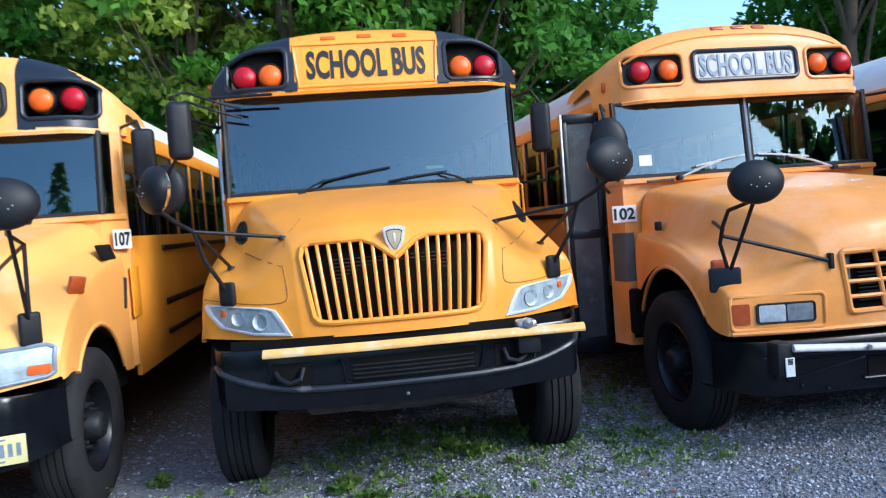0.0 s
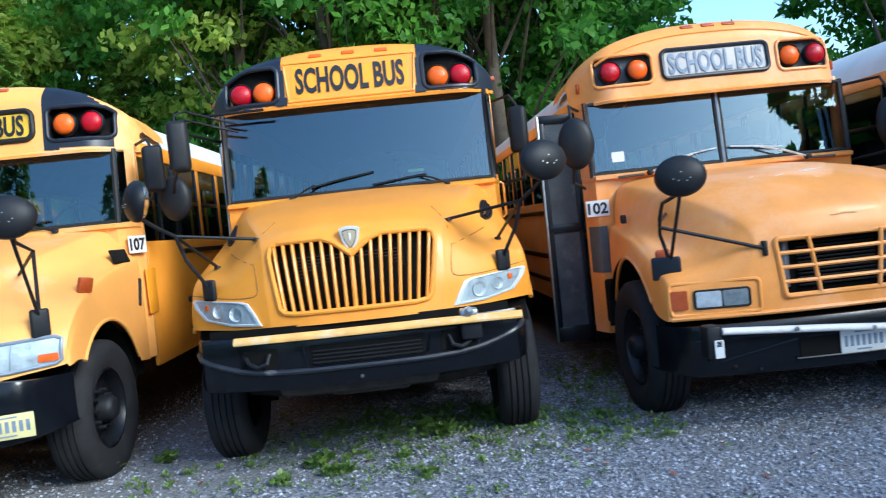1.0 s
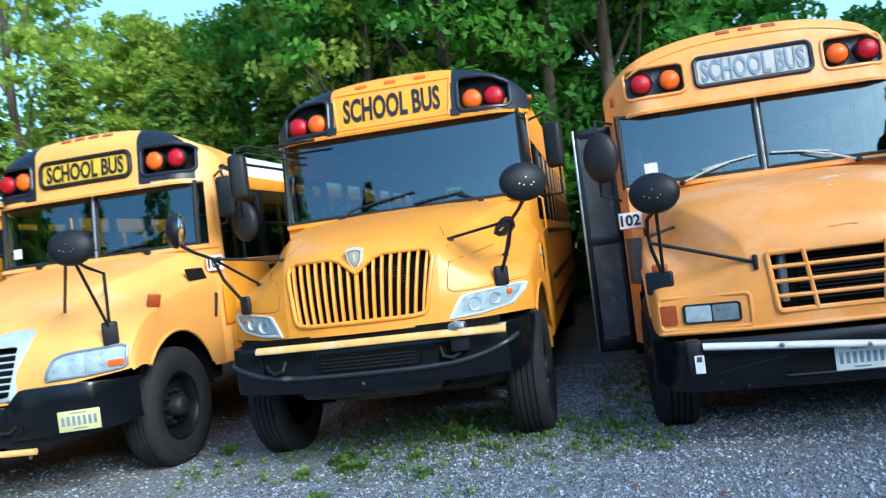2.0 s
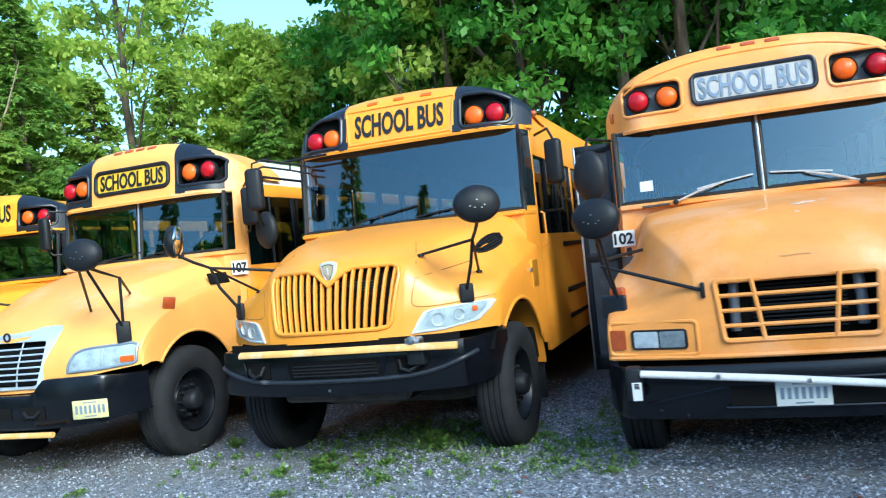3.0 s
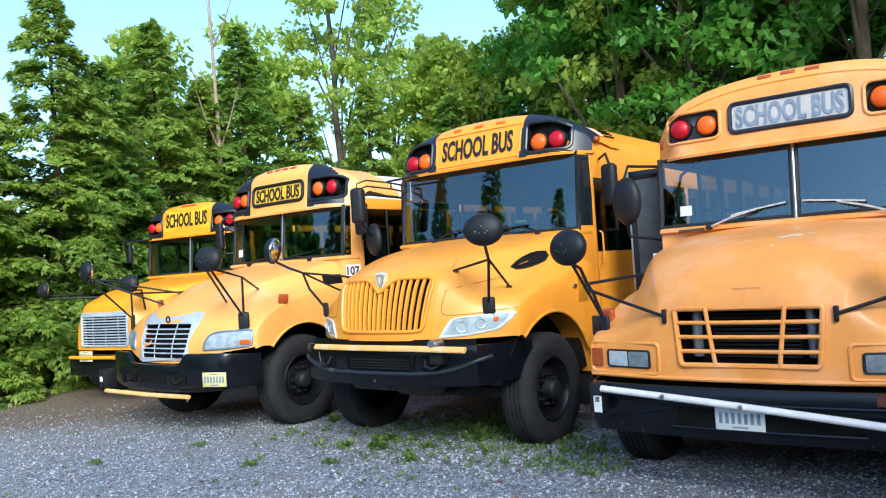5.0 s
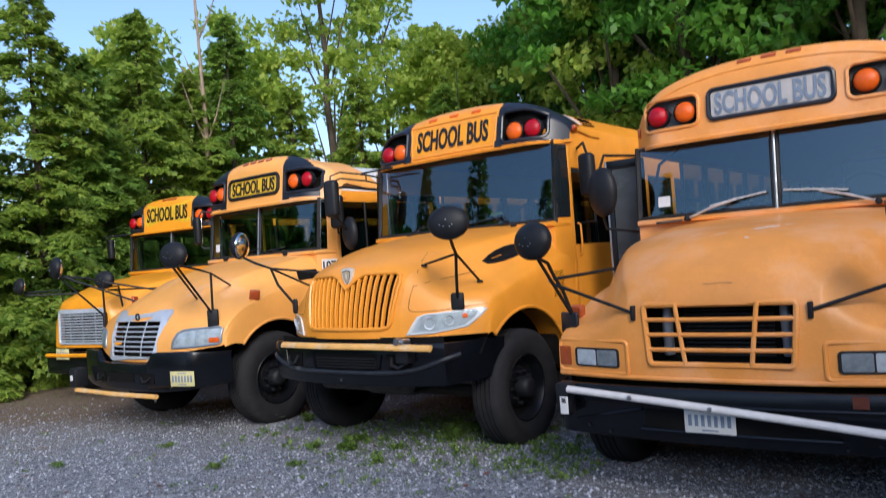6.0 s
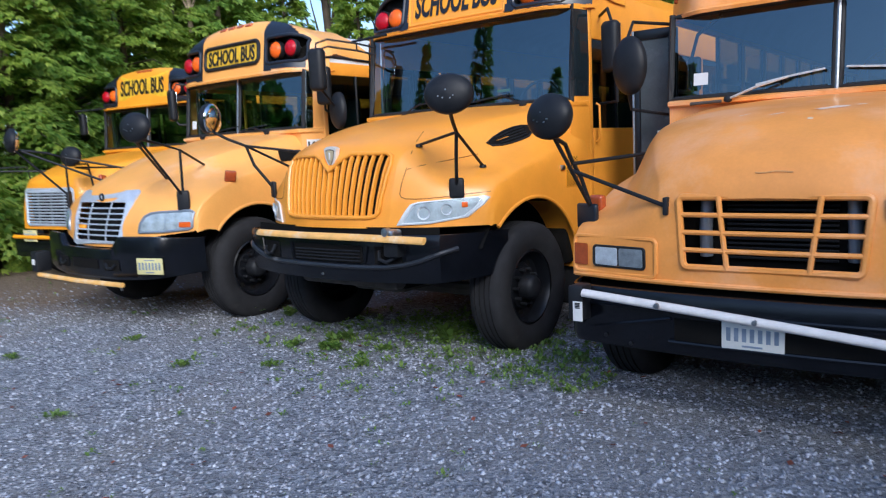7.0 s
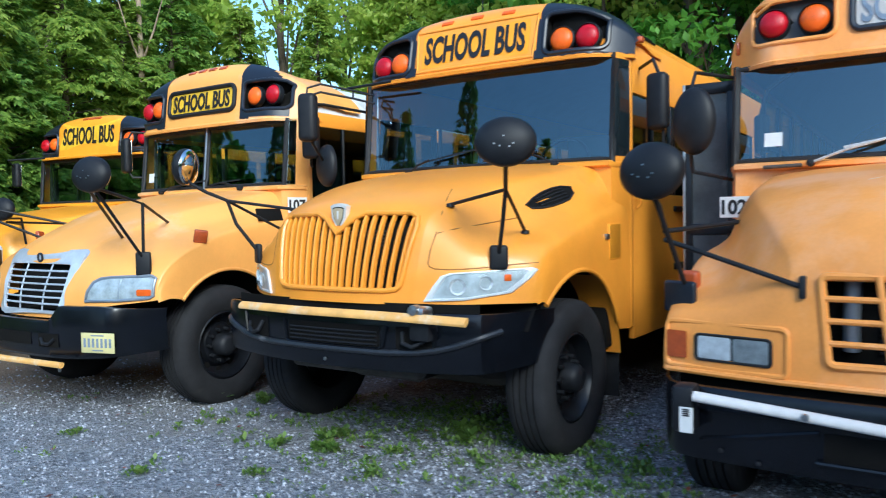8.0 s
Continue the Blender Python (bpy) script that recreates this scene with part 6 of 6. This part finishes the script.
def gravel_material():
    """Crushed stone pressed into earth: stone cells over dust, sandy and mossy patches."""
    mat = bpy.data.materials.new("gravel_ground")
    mat.use_nodes = True
    nt = mat.node_tree
    N = lambda k, **kw: nt.nodes.new(k)
    bsdf = nt.nodes["Principled BSDF"]
    co = N("ShaderNodeTexCoord")
    cells = N("ShaderNodeTexVoronoi")
    cells.inputs["Scale"].default_value = 38
    warp = N("ShaderNodeTexNoise")
    warp.inputs["Scale"].default_value, warp.inputs["Detail"].default_value = 14, 6
    patch = N("ShaderNodeTexNoise")
    patch.inputs["Scale"].default_value, patch.inputs["Detail"].default_value, patch.inputs["Roughness"].default_value = 0.55, 7, 0.62
    fine = N("ShaderNodeTexNoise")
    fine.inputs["Scale"].default_value, fine.inputs["Detail"].default_value = 110, 3
    for n in (cells, warp, patch, fine):
        nt.links.new(co.outputs["Object"], n.inputs["Vector"])
    ramp = N("ShaderNodeValToRGB")
    ramp.color_ramp.elements[0].color, ramp.color_ramp.elements[1].color = (0.065, 0.072, 0.088, 1), (0.47, 0.495, 0.55, 1)
    nt.links.new(cells.outputs["Color"], ramp.inputs["Fac"])
    earth = N("ShaderNodeValToRGB")
    earth.color_ramp.elements[0].color, earth.color_ramp.elements[1].color = (0.18, 0.177, 0.18, 1), (0.37, 0.365, 0.365, 1)
    nt.links.new(warp.outputs["Fac"], earth.inputs["Fac"])
    edge = N("ShaderNodeMapRange")
    edge.inputs["From Min"].default_value, edge.inputs["From Max"].default_value = 0.46, 0.62
    nt.links.new(patch.outputs["Fac"], edge.inputs["Value"])
    mix = N("ShaderNodeMix")
    mix.data_type = "RGBA"
    # bare brown earth along the hedge
    sep = N("ShaderNodeSeparateXYZ")
    nt.links.new(co.outputs["Object"], sep.inputs[0])
    wob = N("ShaderNodeMath")
    wob.operation = "MULTIPLY_ADD"
    wob.inputs[1].default_value = 3.0
    nt.links.new(patch.outputs["Fac"], wob.inputs[0])
    slant = N("ShaderNodeMath")
    slant.operation = "MULTIPLY_ADD"
    slant.inputs[1].default_value = -0.9
    nt.links.new(sep.outputs["Y"], slant.inputs[0])
    nt.links.new(sep.outputs["X"], slant.inputs[2])
    nt.links.new(slant.outputs[0], wob.inputs[2])
    bank = N("ShaderNodeMapRange")
    bank.inputs["From Min"].default_value, bank.inputs["From Max"].default_value = -5.4, -7.4
    nt.links.new(wob.outputs[0], bank.inputs["Value"])
    brown = N("ShaderNodeValToRGB")
    brown.color_ramp.elements[0].color, brown.color_ramp.elements[1].color = (0.09, 0.062, 0.04, 1), (0.33, 0.25, 0.175, 1)
    nt.links.new(warp.outputs["Fac"], brown.inputs["Fac"])
    mix2 = N("ShaderNodeMix")
    mix2.data_type = "RGBA"
    nt.links.new(edge.outputs["Result"], mix.inputs[0])
    nt.links.new(ramp.outputs["Color"], mix.inputs[6])
    nt.links.new(earth.outputs["Color"], mix.inputs[7])
    nt.links.new(bank.outputs["Result"], mix2.inputs[0])
    nt.links.new(mix.outputs[2], mix2.inputs[6])
    nt.links.new(brown.outputs["Color"], mix2.inputs[7])
    nt.links.new(mix2.outputs[2], bsdf.inputs["Base Color"])
    bsdf.inputs["Roughness"].default_value = 0.9
    bump = N("ShaderNodeBump")
    bump.inputs["Strength"].default_value, bump.inputs["Distance"].default_value = 1.0, 0.025
    add = N("ShaderNodeMath")
    add.operation = "ADD"
    nt.links.new(cells.outputs["Distance"], add.inputs[0])
    nt.links.new(fine.outputs["Fac"], add.inputs[1])
    nt.links.new(add.outputs[0], bump.inputs["Height"])
    nt.links.new(bump.outputs["Normal"], bsdf.inputs["Normal"])
    return mat


GRAVEL = gravel_material()
near = np.concatenate([[-900, -300, -100, -50, -30, -20], np.arange(-14, 14.01, 0.2), [20, 30, 50, 100, 300, 900]])
rows = [[(x, y, ground_z(x, y)) for x in near] for y in near + 4]
ground = part("ground", grid_geo(rows), GRAVEL)
tagged(ground, "grey crushed-stone lot with earthy patches", "ground", "", "structure")

rng = np.random.default_rng(7)


def quick_mesh(name, verts, quads, mat, smooth=False):
    """A mesh from arrays, faces all of one size."""
    me = bpy.data.meshes.new(name)
    k = quads.shape[1]
    me.vertices.add(len(verts))
    me.vertices.foreach_set("co", np.ascontiguousarray(verts, np.float32).ravel())
    me.loops.add(quads.size)
    me.loops.foreach_set("vertex_index", np.ascontiguousarray(quads, np.int32).ravel())
    me.polygons.add(len(quads))
    me.polygons.foreach_set("loop_start", np.arange(0, quads.size, k, dtype=np.int32))
    me.update(calc_edges=True)
    me.materials.append(mat)
    if smooth:
        me.shade_smooth()
    return me


def loose_stones(n):
    """Angular stones strewn over the lot."""
    base = np.array([(1, 0, 0), (-1, 0, 0), (0, 1, 0), (0, -1, 0), (0, 0, 1), (0, 0, -1)], float)
    faces = np.array([(0, 2, 4), (2, 1, 4), (1, 3, 4), (3, 0, 4), (2, 0, 5), (1, 2, 5), (3, 1, 5), (0, 3, 5)])
    u = rng.random(n)
    x = rng.uniform(-9, 8, n)
    y = rng.uniform(-0.5, 8.5, n)
    x = np.where(x - 0.9 * y < -8.4 + rng.normal(0, 1.3, n), x + 8.5, x)
    size = 0.007 + 0.011 * rng.random(n) ** 2
    v = base[None] * (0.7 + 0.6 * rng.random((n, 6, 1))) + rng.normal(0, 0.22, (n, 6, 3))
    a = rng.uniform(0, 2 * math.pi, n)
    c, s = np.cos(a)[:, None], np.sin(a)[:, None]
    vx, vy, vz = v[..., 0] * c - v[..., 1] * s, v[..., 0] * s + v[..., 1] * c, v[..., 2] * 0.65
    z = np.array([ground_z(p, q) for p, q in zip(x, y)])
    out = np.stack([x[:, None] + vx * size[:, None], y[:, None] + vy * size[:, None], z[:, None] + 0.003 + vz * size[:, None]], -1)
    f = (faces[None] + 6 * np.arange(n)[:, None, None]).reshape(-1, 3)
    return quick_mesh("loose_gravel", out.reshape(-1, 3), f, STONE)


gravel = new("loose_gravel", loose_stones(70000))
tagged(gravel, "loose grey crushed stones", "gravel", "", "stuff")


# ---- plants ----
def leaf_cloud(centres, radii, per, size, flat=0.6, droop=0.25, long=1.7):
    """Small leaves in clumps: each one a folded diamond of its own."""
    n = len(centres) * per
    c = np.repeat(centres, per, 0)
    r = np.repeat(radii, per, 0)
    d = rng.normal(size=(n, 3))
    d /= np.linalg.norm(d, axis=1)[:, None]
    p = c + d * (r * rng.random((n, 1)) ** 0.45) * np.array((1, 1, flat))
    a = rng.normal(size=(n, 3)) + d * 0.6 + np.array((0, 0, -droop))
    a /= np.linalg.norm(a, axis=1)[:, None]
    b = np.cross(a, rng.normal(size=(n, 3)) * 0.6 + np.array((0, 0, 1.0)))
    b /= np.linalg.norm(b, axis=1)[:, None] + 1e-9
    s = size * (0.6 + 0.8 * rng.random((n, 1)))
    q = np.stack([p - a * s * long * 0.5, p + b * s * 0.5, p + a * s * long * 0.5, p - b * s * 0.5], 1)
    return q.reshape(-1, 3), np.arange(n * 4).reshape(-1, 4)


def broad_tree(x, y, height, spread, mat, seed, clumps=200, per=130, size=0.125, low=0.2, label="tall leafy green tree behind the buses", lean=0.0, bark=None, thick=0.16):
    rs = np.random.default_rng(seed)
    t = thing("tree", label, "tree", pose(x, y, ground_z(x, y) - 0.1), "trees round the lot")
    top = height * 0.9
    spine = [(lean * k * k * height + 0.15 * rs.normal() * k, 0.15 * rs.normal() * k, top * k) for k in np.linspace(0, 1, 9)]
    geos = [tube(spine, [thick * (1 - 0.9 * k) + 0.01 for k in np.linspace(0, 1, 9)], 10)]
    centres, radii = [], []
    for k in range(clumps):
        h = low + (1 - low) * rs.random() ** 0.9
        env = spread * (0.35 + 0.75 * math.sin(math.pi * min(1, 0.12 + 0.85 * (h - low) / (1 - low))) ** 0.8)
        a, rad = rs.uniform(0, 2 * math.pi), env * rs.random() ** 0.45
        i = min(8, int(h * 8))
        centres.append((spine[i][0] + rad * math.cos(a), spine[i][1] + rad * math.sin(a), height * h + 0.3 * rs.normal()))
        radii.append((0.35 + 0.5 * rs.random(),))
        if k % 6 == 0:
            base = Vector(spine[max(1, i - 1)])
            tip = Vector(centres[-1])
            mid = (base + tip) / 2 + Vector((0, 0, 0.25))
            w = thick * 0.35 * (1.1 - h)
            geos.append(tube([base, mid, tip], [w + 0.015, w * 0.6 + 0.01, 0.008], 6))
    part("trunk", join(*geos), bark or BARK, t, "", 60)
    v, f = leaf_cloud(np.array(centres), np.array(radii), per, size)
    crown = new("crown", quick_mesh("crown", v, f, mat))
    crown.parent = t
    return t


def evergreen(x, y, height, spread, mat, seed, sprays=9000, size=0.2, label="dense evergreen tree of the tall hedge"):
    """A feathery conifer: whorls of branches, each with drooping flat sprays."""
    rs = np.random.default_rng(seed)
    t = thing("evergreen_tree", label, "tree", pose(x, y, ground_z(x, y) - 0.1), "evergreen hedge")
    geos = [tube([(0, 0, 0), (0.03, 0.02, height * 0.5), (0, 0, height * 0.97)], [0.12, 0.07, 0.01], 8)]
    nb = int(height * 34)
    pos, out, bend = [], [], []
    each = sprays // nb
    lumps = rs.uniform(0, 6.28, 5)
    for k in range(nb):
        h = 0.03 + 0.97 * (k + rs.random()) / nb
        a = rs.uniform(0, 2 * math.pi)
        lump = 1 + 0.13 * math.sin(2 * a + lumps[0] + 5 * h) + 0.1 * math.sin(3 * a + lumps[1] - 9 * h)
        reach = (spread * (1 - h) ** 0.82 * (0.62 + 0.5 * rs.random()) * (0.75 + 0.25 * min(1, h * 8)) + 0.05) * lump
        u = np.array((math.cos(a), math.sin(a), 0.0))
        side = np.array((-u[1], u[0], 0.0))
        base = np.array((0, 0, height * h))
        rise, sag = reach * (0.3 + 0.35 * rs.random() + 0.9 * max(0, h - 0.75)), reach * (0.35 + 0.25 * rs.random())
        if k % 3 == 0:
            geos.append(tube([tuple(base + u * reach * q + np.array((0, 0, rise * q - sag * q * q))) for q in (0, 0.5, 1)], [0.02, 0.013, 0.004], 5))
        n = max(6, int(each * (0.35 + 1.3 * (1 - h))))
        # a flat plume: sprays fan off the branch and hang at its end
        s = rs.random(n) ** 0.42
        w = rs.normal(0, 1, n) * (0.05 + 0.24 * reach * s * (1.15 - s))
        p = base + u * (reach * s)[:, None] + side * w[:, None]
        p[:, 2] += rise * s - sag * s * s - 0.35 * np.abs(w) + rs.normal(0, 0.035, n)
        pos.append(p)
        o = u[None] + side[None] * (np.sign(w) * (0.35 + 0.5 * rs.random(n)))[:, None]
        o[:, 2] += (rise - 2 * sag * s) / max(reach, 0.2) - 0.25
        out.append(o)
    p, o = np.concatenate(pos), np.concatenate(out)
    n = len(p)
    a = o + rs.normal(0, 0.28, (n, 3))
    a /= np.linalg.norm(a, axis=1)[:, None]
    b = np.cross(a, rs.normal(0, 0.35, (n, 3)) + np.array((0, 0, 1.0)))
    b /= np.linalg.norm(b, axis=1)[:, None]
    s = size * (0.5 + 0.8 * rs.random((n, 1)))
    # each spray: a blade with two side blades
    blades = []
    for turn, ln in ((0.0, 1.0), (0.6, 0.75), (-0.6, 0.75)):
        d = a * math.cos(turn) + b * math.sin(turn) - np.array((0, 0, 0.12))
        e = np.cross(d, np.cross(a, b))
        e /= np.linalg.norm(e, axis=1)[:, None]
        blades.append(np.stack([p, p + d * s * ln * 0.5 + e * s * 0.15, p + d * s * ln, p + d * s * ln * 0.5 - e * s * 0.15], 1))
    v = np.stack(blades, 1).reshape(-1, 3)
    part("trunk", join(*geos), BARK, t, "", 60)
    crown = new("crown", quick_mesh("crown", v, np.arange(len(v)).reshape(-1, 4), mat))
    crown.parent = t
    return t


# evergreen hedge along the left of the lot and round behind the row
k = 0
for x, y, h, sp in ((-9.6, 2.0, 7.0, 2.1), (-9.9, 3.4, 6.4, 2.1), (-10.2, 5.1, 7.3, 2.2), (-10.8, 6.2, 6.2, 2.3), (-11.5, 7.7, 7.5, 2.4), (-11.8, 9.0, 6.4, 2.3), (-12.0, 10.2, 7.9, 2.4), (-12.0, 12.0, 6.4, 2.2), (-11.6, 14.0, 6.9, 2.2), (-10.6, 16.4, 6.6, 2.4), (-9.4, 0.4, 6.8, 1.9), (-8.6, 18.2, 6.4, 2.4), (-12.4, 4.0, 5.2, 2.4), (-13.4, 7.0, 5.2, 2.4), (-13.8, 11.0, 5.4, 2.5), (-9.5, 5.6, 2.6, 1.3), (-10.6, 8.6, 3.0, 1.4), (-8.9, 2.8, 2.8, 1.2)):
    evergreen(x, y, h * 1.04, sp, NEEDLE if k % 3 else NEEDLE_DARK, 100 + k, 7000 if h < 3.5 else 24000 if k < 7 else 10000, 0.145 if k < 7 or h < 3.5 else 0.2)
    k += 1
# broad-leaved trees behind
for i, (x, y, h, sp, mat) in enumerate(((-5.5, 17.5, 13, 2.6, LEAF_SUNLIT), (-2.5, 18.0, 14, 3.6, LEAF), (1.0, 17.0, 12, 3.4, LEAF_DEEP), (2.4, 18.6, 13, 2.4, LEAF), (6.2, 17.6, 4.8, 2.4, LEAF_DEEP), (10.6, 18.6, 13, 2.4, LEAF), (12.4, 18, 13, 3.0, LEAF_DEEP), (15.6, 20, 12, 3.0, LEAF_DEEP), (-8.8, 20.5, 13, 2.8, LEAF), (-11.4, 21.5, 9.5, 2.4, LEAF_SUNLIT), (-12.4, 18.6, 9.0, 1.8, LEAF_SUNLIT), (16.0, 17.0, 14, 3.6, LEAF_DEEP), (19.5, 11.5, 14, 3.8, LEAF_DEEP), (0.0, 24.0, 15, 4.5, LEAF_DEEP), (16.5, 25.0, 15, 4.0, LEAF_DEEP), (8.0, 26.0, 6.5, 3.0, LEAF_DEEP), (-6.0, 25.0, 14, 4.0, LEAF_DEEP))):
    broad_tree(x, y, h, sp, mat, 300 + i)
for i, (x, y, h, sp, n, mat, low) in enumerate(((-14.0, 14.8, 15, 1.9, 60, LEAF_SUNLIT, 0.4), (-14.6, 8.8, 8.3, 1.7, 100, LEAF_SUNLIT, 0.3), (-14.4, 11.6, 8.6, 1.6, 90, LEAF_SUNLIT, 0.3), (-15.0, 18.0, 11.5, 1.8, 80, LEAF_SUNLIT, 0.25))):
    broad_tree(x, y, h, sp, mat, 700 + i, n, 110, 0.13, low, "tall thin light-green tree behind the hedge", 0.004 * (i % 2))

# high-crowned trees whose bare trunks stand between the buses and the wood
for i, (x, y, h, thick) in enumerate(((0.72, 15.9, 14, 0.2), (-0.62, 16.1, 15, 0.17), (-2.9, 16.4, 14, 0.22), (-5.0, 16.6, 14, 0.18), (8.9, 16.0, 14, 0.2))):
    broad_tree(x, y, h, 2.6, LEAF if i % 2 else LEAF_DEEP, 760 + i, 110, 110, 0.13, 0.42, "tall tree with a bare dark trunk behind the buses", 0.002 * (i - 2), None, thick)


def dead_tree(x, y, h, seed):
    """A bare pale trunk with a few snapped limbs."""
    rs = np.random.default_rng(seed)
    t = thing("dead_tree", "bare pale dead tree among the evergreens", "tree", pose(x, y, ground_z(x, y) - 0.1), "trees round the lot")
    spine = [(0.25 * k * k, 0.1 * math.sin(4 * k), h * k) for k in np.linspace(0, 1, 8)]
    part("trunk", tube(spine, [0.12 * (1 - 0.85 * k) for k in np.linspace(0, 1, 8)], 8), BARK_PALE, t, "", 60)
    for k in range(9):
        i = 4 + k % 4
        a = rs.uniform(0, 6.28)
        b = Vector(spine[min(i, 7)])
        tip = b + Vector((math.cos(a) * 0.7, math.sin(a) * 0.7, 0.9 + 0.6 * rs.random()))
        part("limb", tube([b, (b + tip) / 2 + Vector((0, 0, -0.1)), tip], [0.03, 0.02, 0.006], 6), BARK_PALE, t, "", 60)


dead_tree(-11.6, 9.2, 8.6, 5)
# undergrowth closing the view between the buses
for i in range(13):
    broad_tree(-8.0 + 1.75 * i, 16.6 + 0.5 * math.sin(3.1 * i), 3.8 + 0.6 * math.sin(1.7 * i), 1.5, LEAF_DEEP if i % 3 else LEAF, 800 + i, 60, 90, 0.14, 0.04, "green bush under the trees", 0.0, None, 0.05)
# unseen trees added to close the lot to the right of the row and behind the viewer, for shade and reflections
screen = [(12.0 + 0.74 * k * 3.6, -13.0 + 0.67 * k * 3.6, 5.4 + 0.7 * math.sin(2.3 * k), 3.0) for k in range(-6, 7)]
screen += [(21.0, 9.0, 9, 3.6), (21.0, 14.0, 12, 3.8), (-14.0, -20.0, 8, 3.2), (-20.0, -13.0, 8, 3.2), (-24.0, -5.0, 8, 3.2)]
for i, (x, y, h, sp) in enumerate(screen):
    broad_tree(x, y, h, sp, LEAF_DEEP, 500 + i, 190, 60, 0.3, 0.02, "unseen leafy tree added at the edge of the lot")
# a loose row of taller unseen trees added towards the sun to dim it over the lot
for i in range(4):
    broad_tree(15.2 + 1.9 * i, -4.2 + 3.3 * i, 9.6 + 0.6 * math.sin(2.1 * i), 2.3, LEAF_DEEP, 540 + i, 70, 60, 0.3, 0.05, "unseen tall tree added to dim the sun", 0.0, None, 0.2)
for i, (x, y, h, sp) in enumerate(((-6.0, -20.5, 7.0, 1.8), (-9.5, -11.5, 10.6, 1.9), (-12.8, -9.6, 8.6, 1.9), (-5.2, -13.2, 8.2, 1.8), (-16.5, -16.0, 8.5, 2.0), (-12.0, -17.5, 6.5, 1.8), (-21.0, -8.0, 8.5, 2.0), (-19.0, -2.5, 7.5, 2.0))):
    evergreen(x, y, h, sp, NEEDLE_DARK, 600 + i, 4000, 0.3, "pointed evergreen at the edge of the lot")


def weed(x, y, h, n, seed, mat=None):
    rs = np.random.default_rng(seed)
    v, f = [], []
    for k in range(n):
        a, tilt = rs.uniform(0, 2 * math.pi), rs.uniform(0.3, 1.2)
        d = np.array((math.cos(a) * math.sin(tilt), math.sin(a) * math.sin(tilt), math.cos(tilt)))
        e = np.array((-math.sin(a), math.cos(a), 0))
        root = np.array((rs.normal(0, 0.02), rs.normal(0, 0.02), h * 0.5 * rs.random()))
        ln = h * (0.4 + 0.6 * rs.random())
        w = ln * 0.26
        v += [root, root + d * ln * 0.5 + e * w, root + d * ln + np.array((0, 0, -0.15 * ln)), root + d * ln * 0.5 - e * w]
    return np.array(v) + np.array((x, y, ground_z(x, y))), n


def weeds(name, label, spots):
    vs = []
    for i, (x, y, h, n) in enumerate(spots):
        v, _ = weed(x, y, h, n, 900 + i)
        vs.append(v)
    v = np.concatenate(vs)
    ob = new(name, quick_mesh(name, v, np.arange(len(v)).reshape(-1, 4), WEED))
    return tagged(ob, label, "weeds", "", "stuff")


rs = np.random.default_rng(5)
spots = [(rs.uniform(-1.5, 1.3), 5.4 + rs.normal(0, 0.5), 0.025 + 0.05 * rs.random() ** 2, 10) for _ in range(330)]
spots += [(rs.uniform(-0.9, 0.9), 5.75 + rs.normal(0, 0.28), 0.025 + 0.035 * rs.random(), 10) for _ in range(330)]
spots += [(rs.uniform(-1.2, 1.4), 4.5 + rs.normal(0, 0.3), 0.025 + 0.035 * rs.random(), 7) for _ in range(90)]
spots += [(rs.uniform(1.0, 1.8), rs.uniform(4.8, 8.0), 0.02 + 0.045 * rs.random(), 9) for _ in range(330)]
spots += [(-1.85 + rs.normal(0, 0.12), 4.75 + rs.normal(0, 0.15), 0.04 + 0.05 * rs.random(), 9) for _ in range(12)]
spots += [(rs.uniform(-8, 7), rs.uniform(0.5, 4.8), 0.015 + 0.04 * rs.random() ** 2, 7) for _ in range(420)]
# taller single plants by the wheels and out on the lot
for x, y, h in ((-2.43, 5.01, 0.15), (0.1, 5.32, 0.12), (0.43, 5.59, 0.13), (-0.76, 4.82, 0.1), (-0.94, 4.51, 0.08), (-0.15, 4.88, 0.08), (-2.39, 3.75, 0.06), (-1.15, 3.59, 0.06), (-0.56, 4.05, 0.07), (0.06, 4.47, 0.07), (-2.03, 5.2, 0.1), (-0.72, 4.91, 0.09), (1.29, 5.5, 0.08), (-0.61, 4.64, 0.08), (-0.65, 2.51, 0.05), (-2.62, 2.77, 0.06), (-0.49, 4.63, 0.08), (-0.07, 5.46, 0.11)):
    spots += [(x + rs.normal(0, 0.03), y + rs.normal(0, 0.03), h * (0.6 + 0.5 * rs.random()), 14) for _ in range(6)]
weeds("low_weeds", "low green weeds growing through the gravel", spots)


def litter(n):
    """Small dry leaves and bits on the gravel."""
    x, y = rng.uniform(-8, 7, n), rng.uniform(-0.3, 6, n)
    z = np.array([ground_z(a, b) for a, b in zip(x, y)]) + 0.014
    a, sz = rng.uniform(0, 6.28, n), rng.uniform(0.012, 0.03, n)
    d = np.stack([np.cos(a), np.sin(a), rng.uniform(-0.3, 0.3, n)], -1) * sz[:, None]
    e = np.stack([-np.sin(a), np.cos(a), rng.uniform(-0.3, 0.3, n)], -1) * (sz * 0.6)[:, None]
    p = np.stack([x, y, z], -1)
    v = np.stack([p - d, p + e, p + d, p - e], 1).reshape(-1, 3)
    return quick_mesh("leaf_litter", v, np.arange(4 * n).reshape(-1, 4), DRY_LEAF)


DRY_LEAF = material("dry_leaves", (0.2, 0.06, 0.035), 0.8, vary=0.4, scale=20, bump=0, rand=0.5)
tagged(new("leaf_litter", litter(420)), "small dry reddish leaves on the gravel", "litter", "", "stuff")
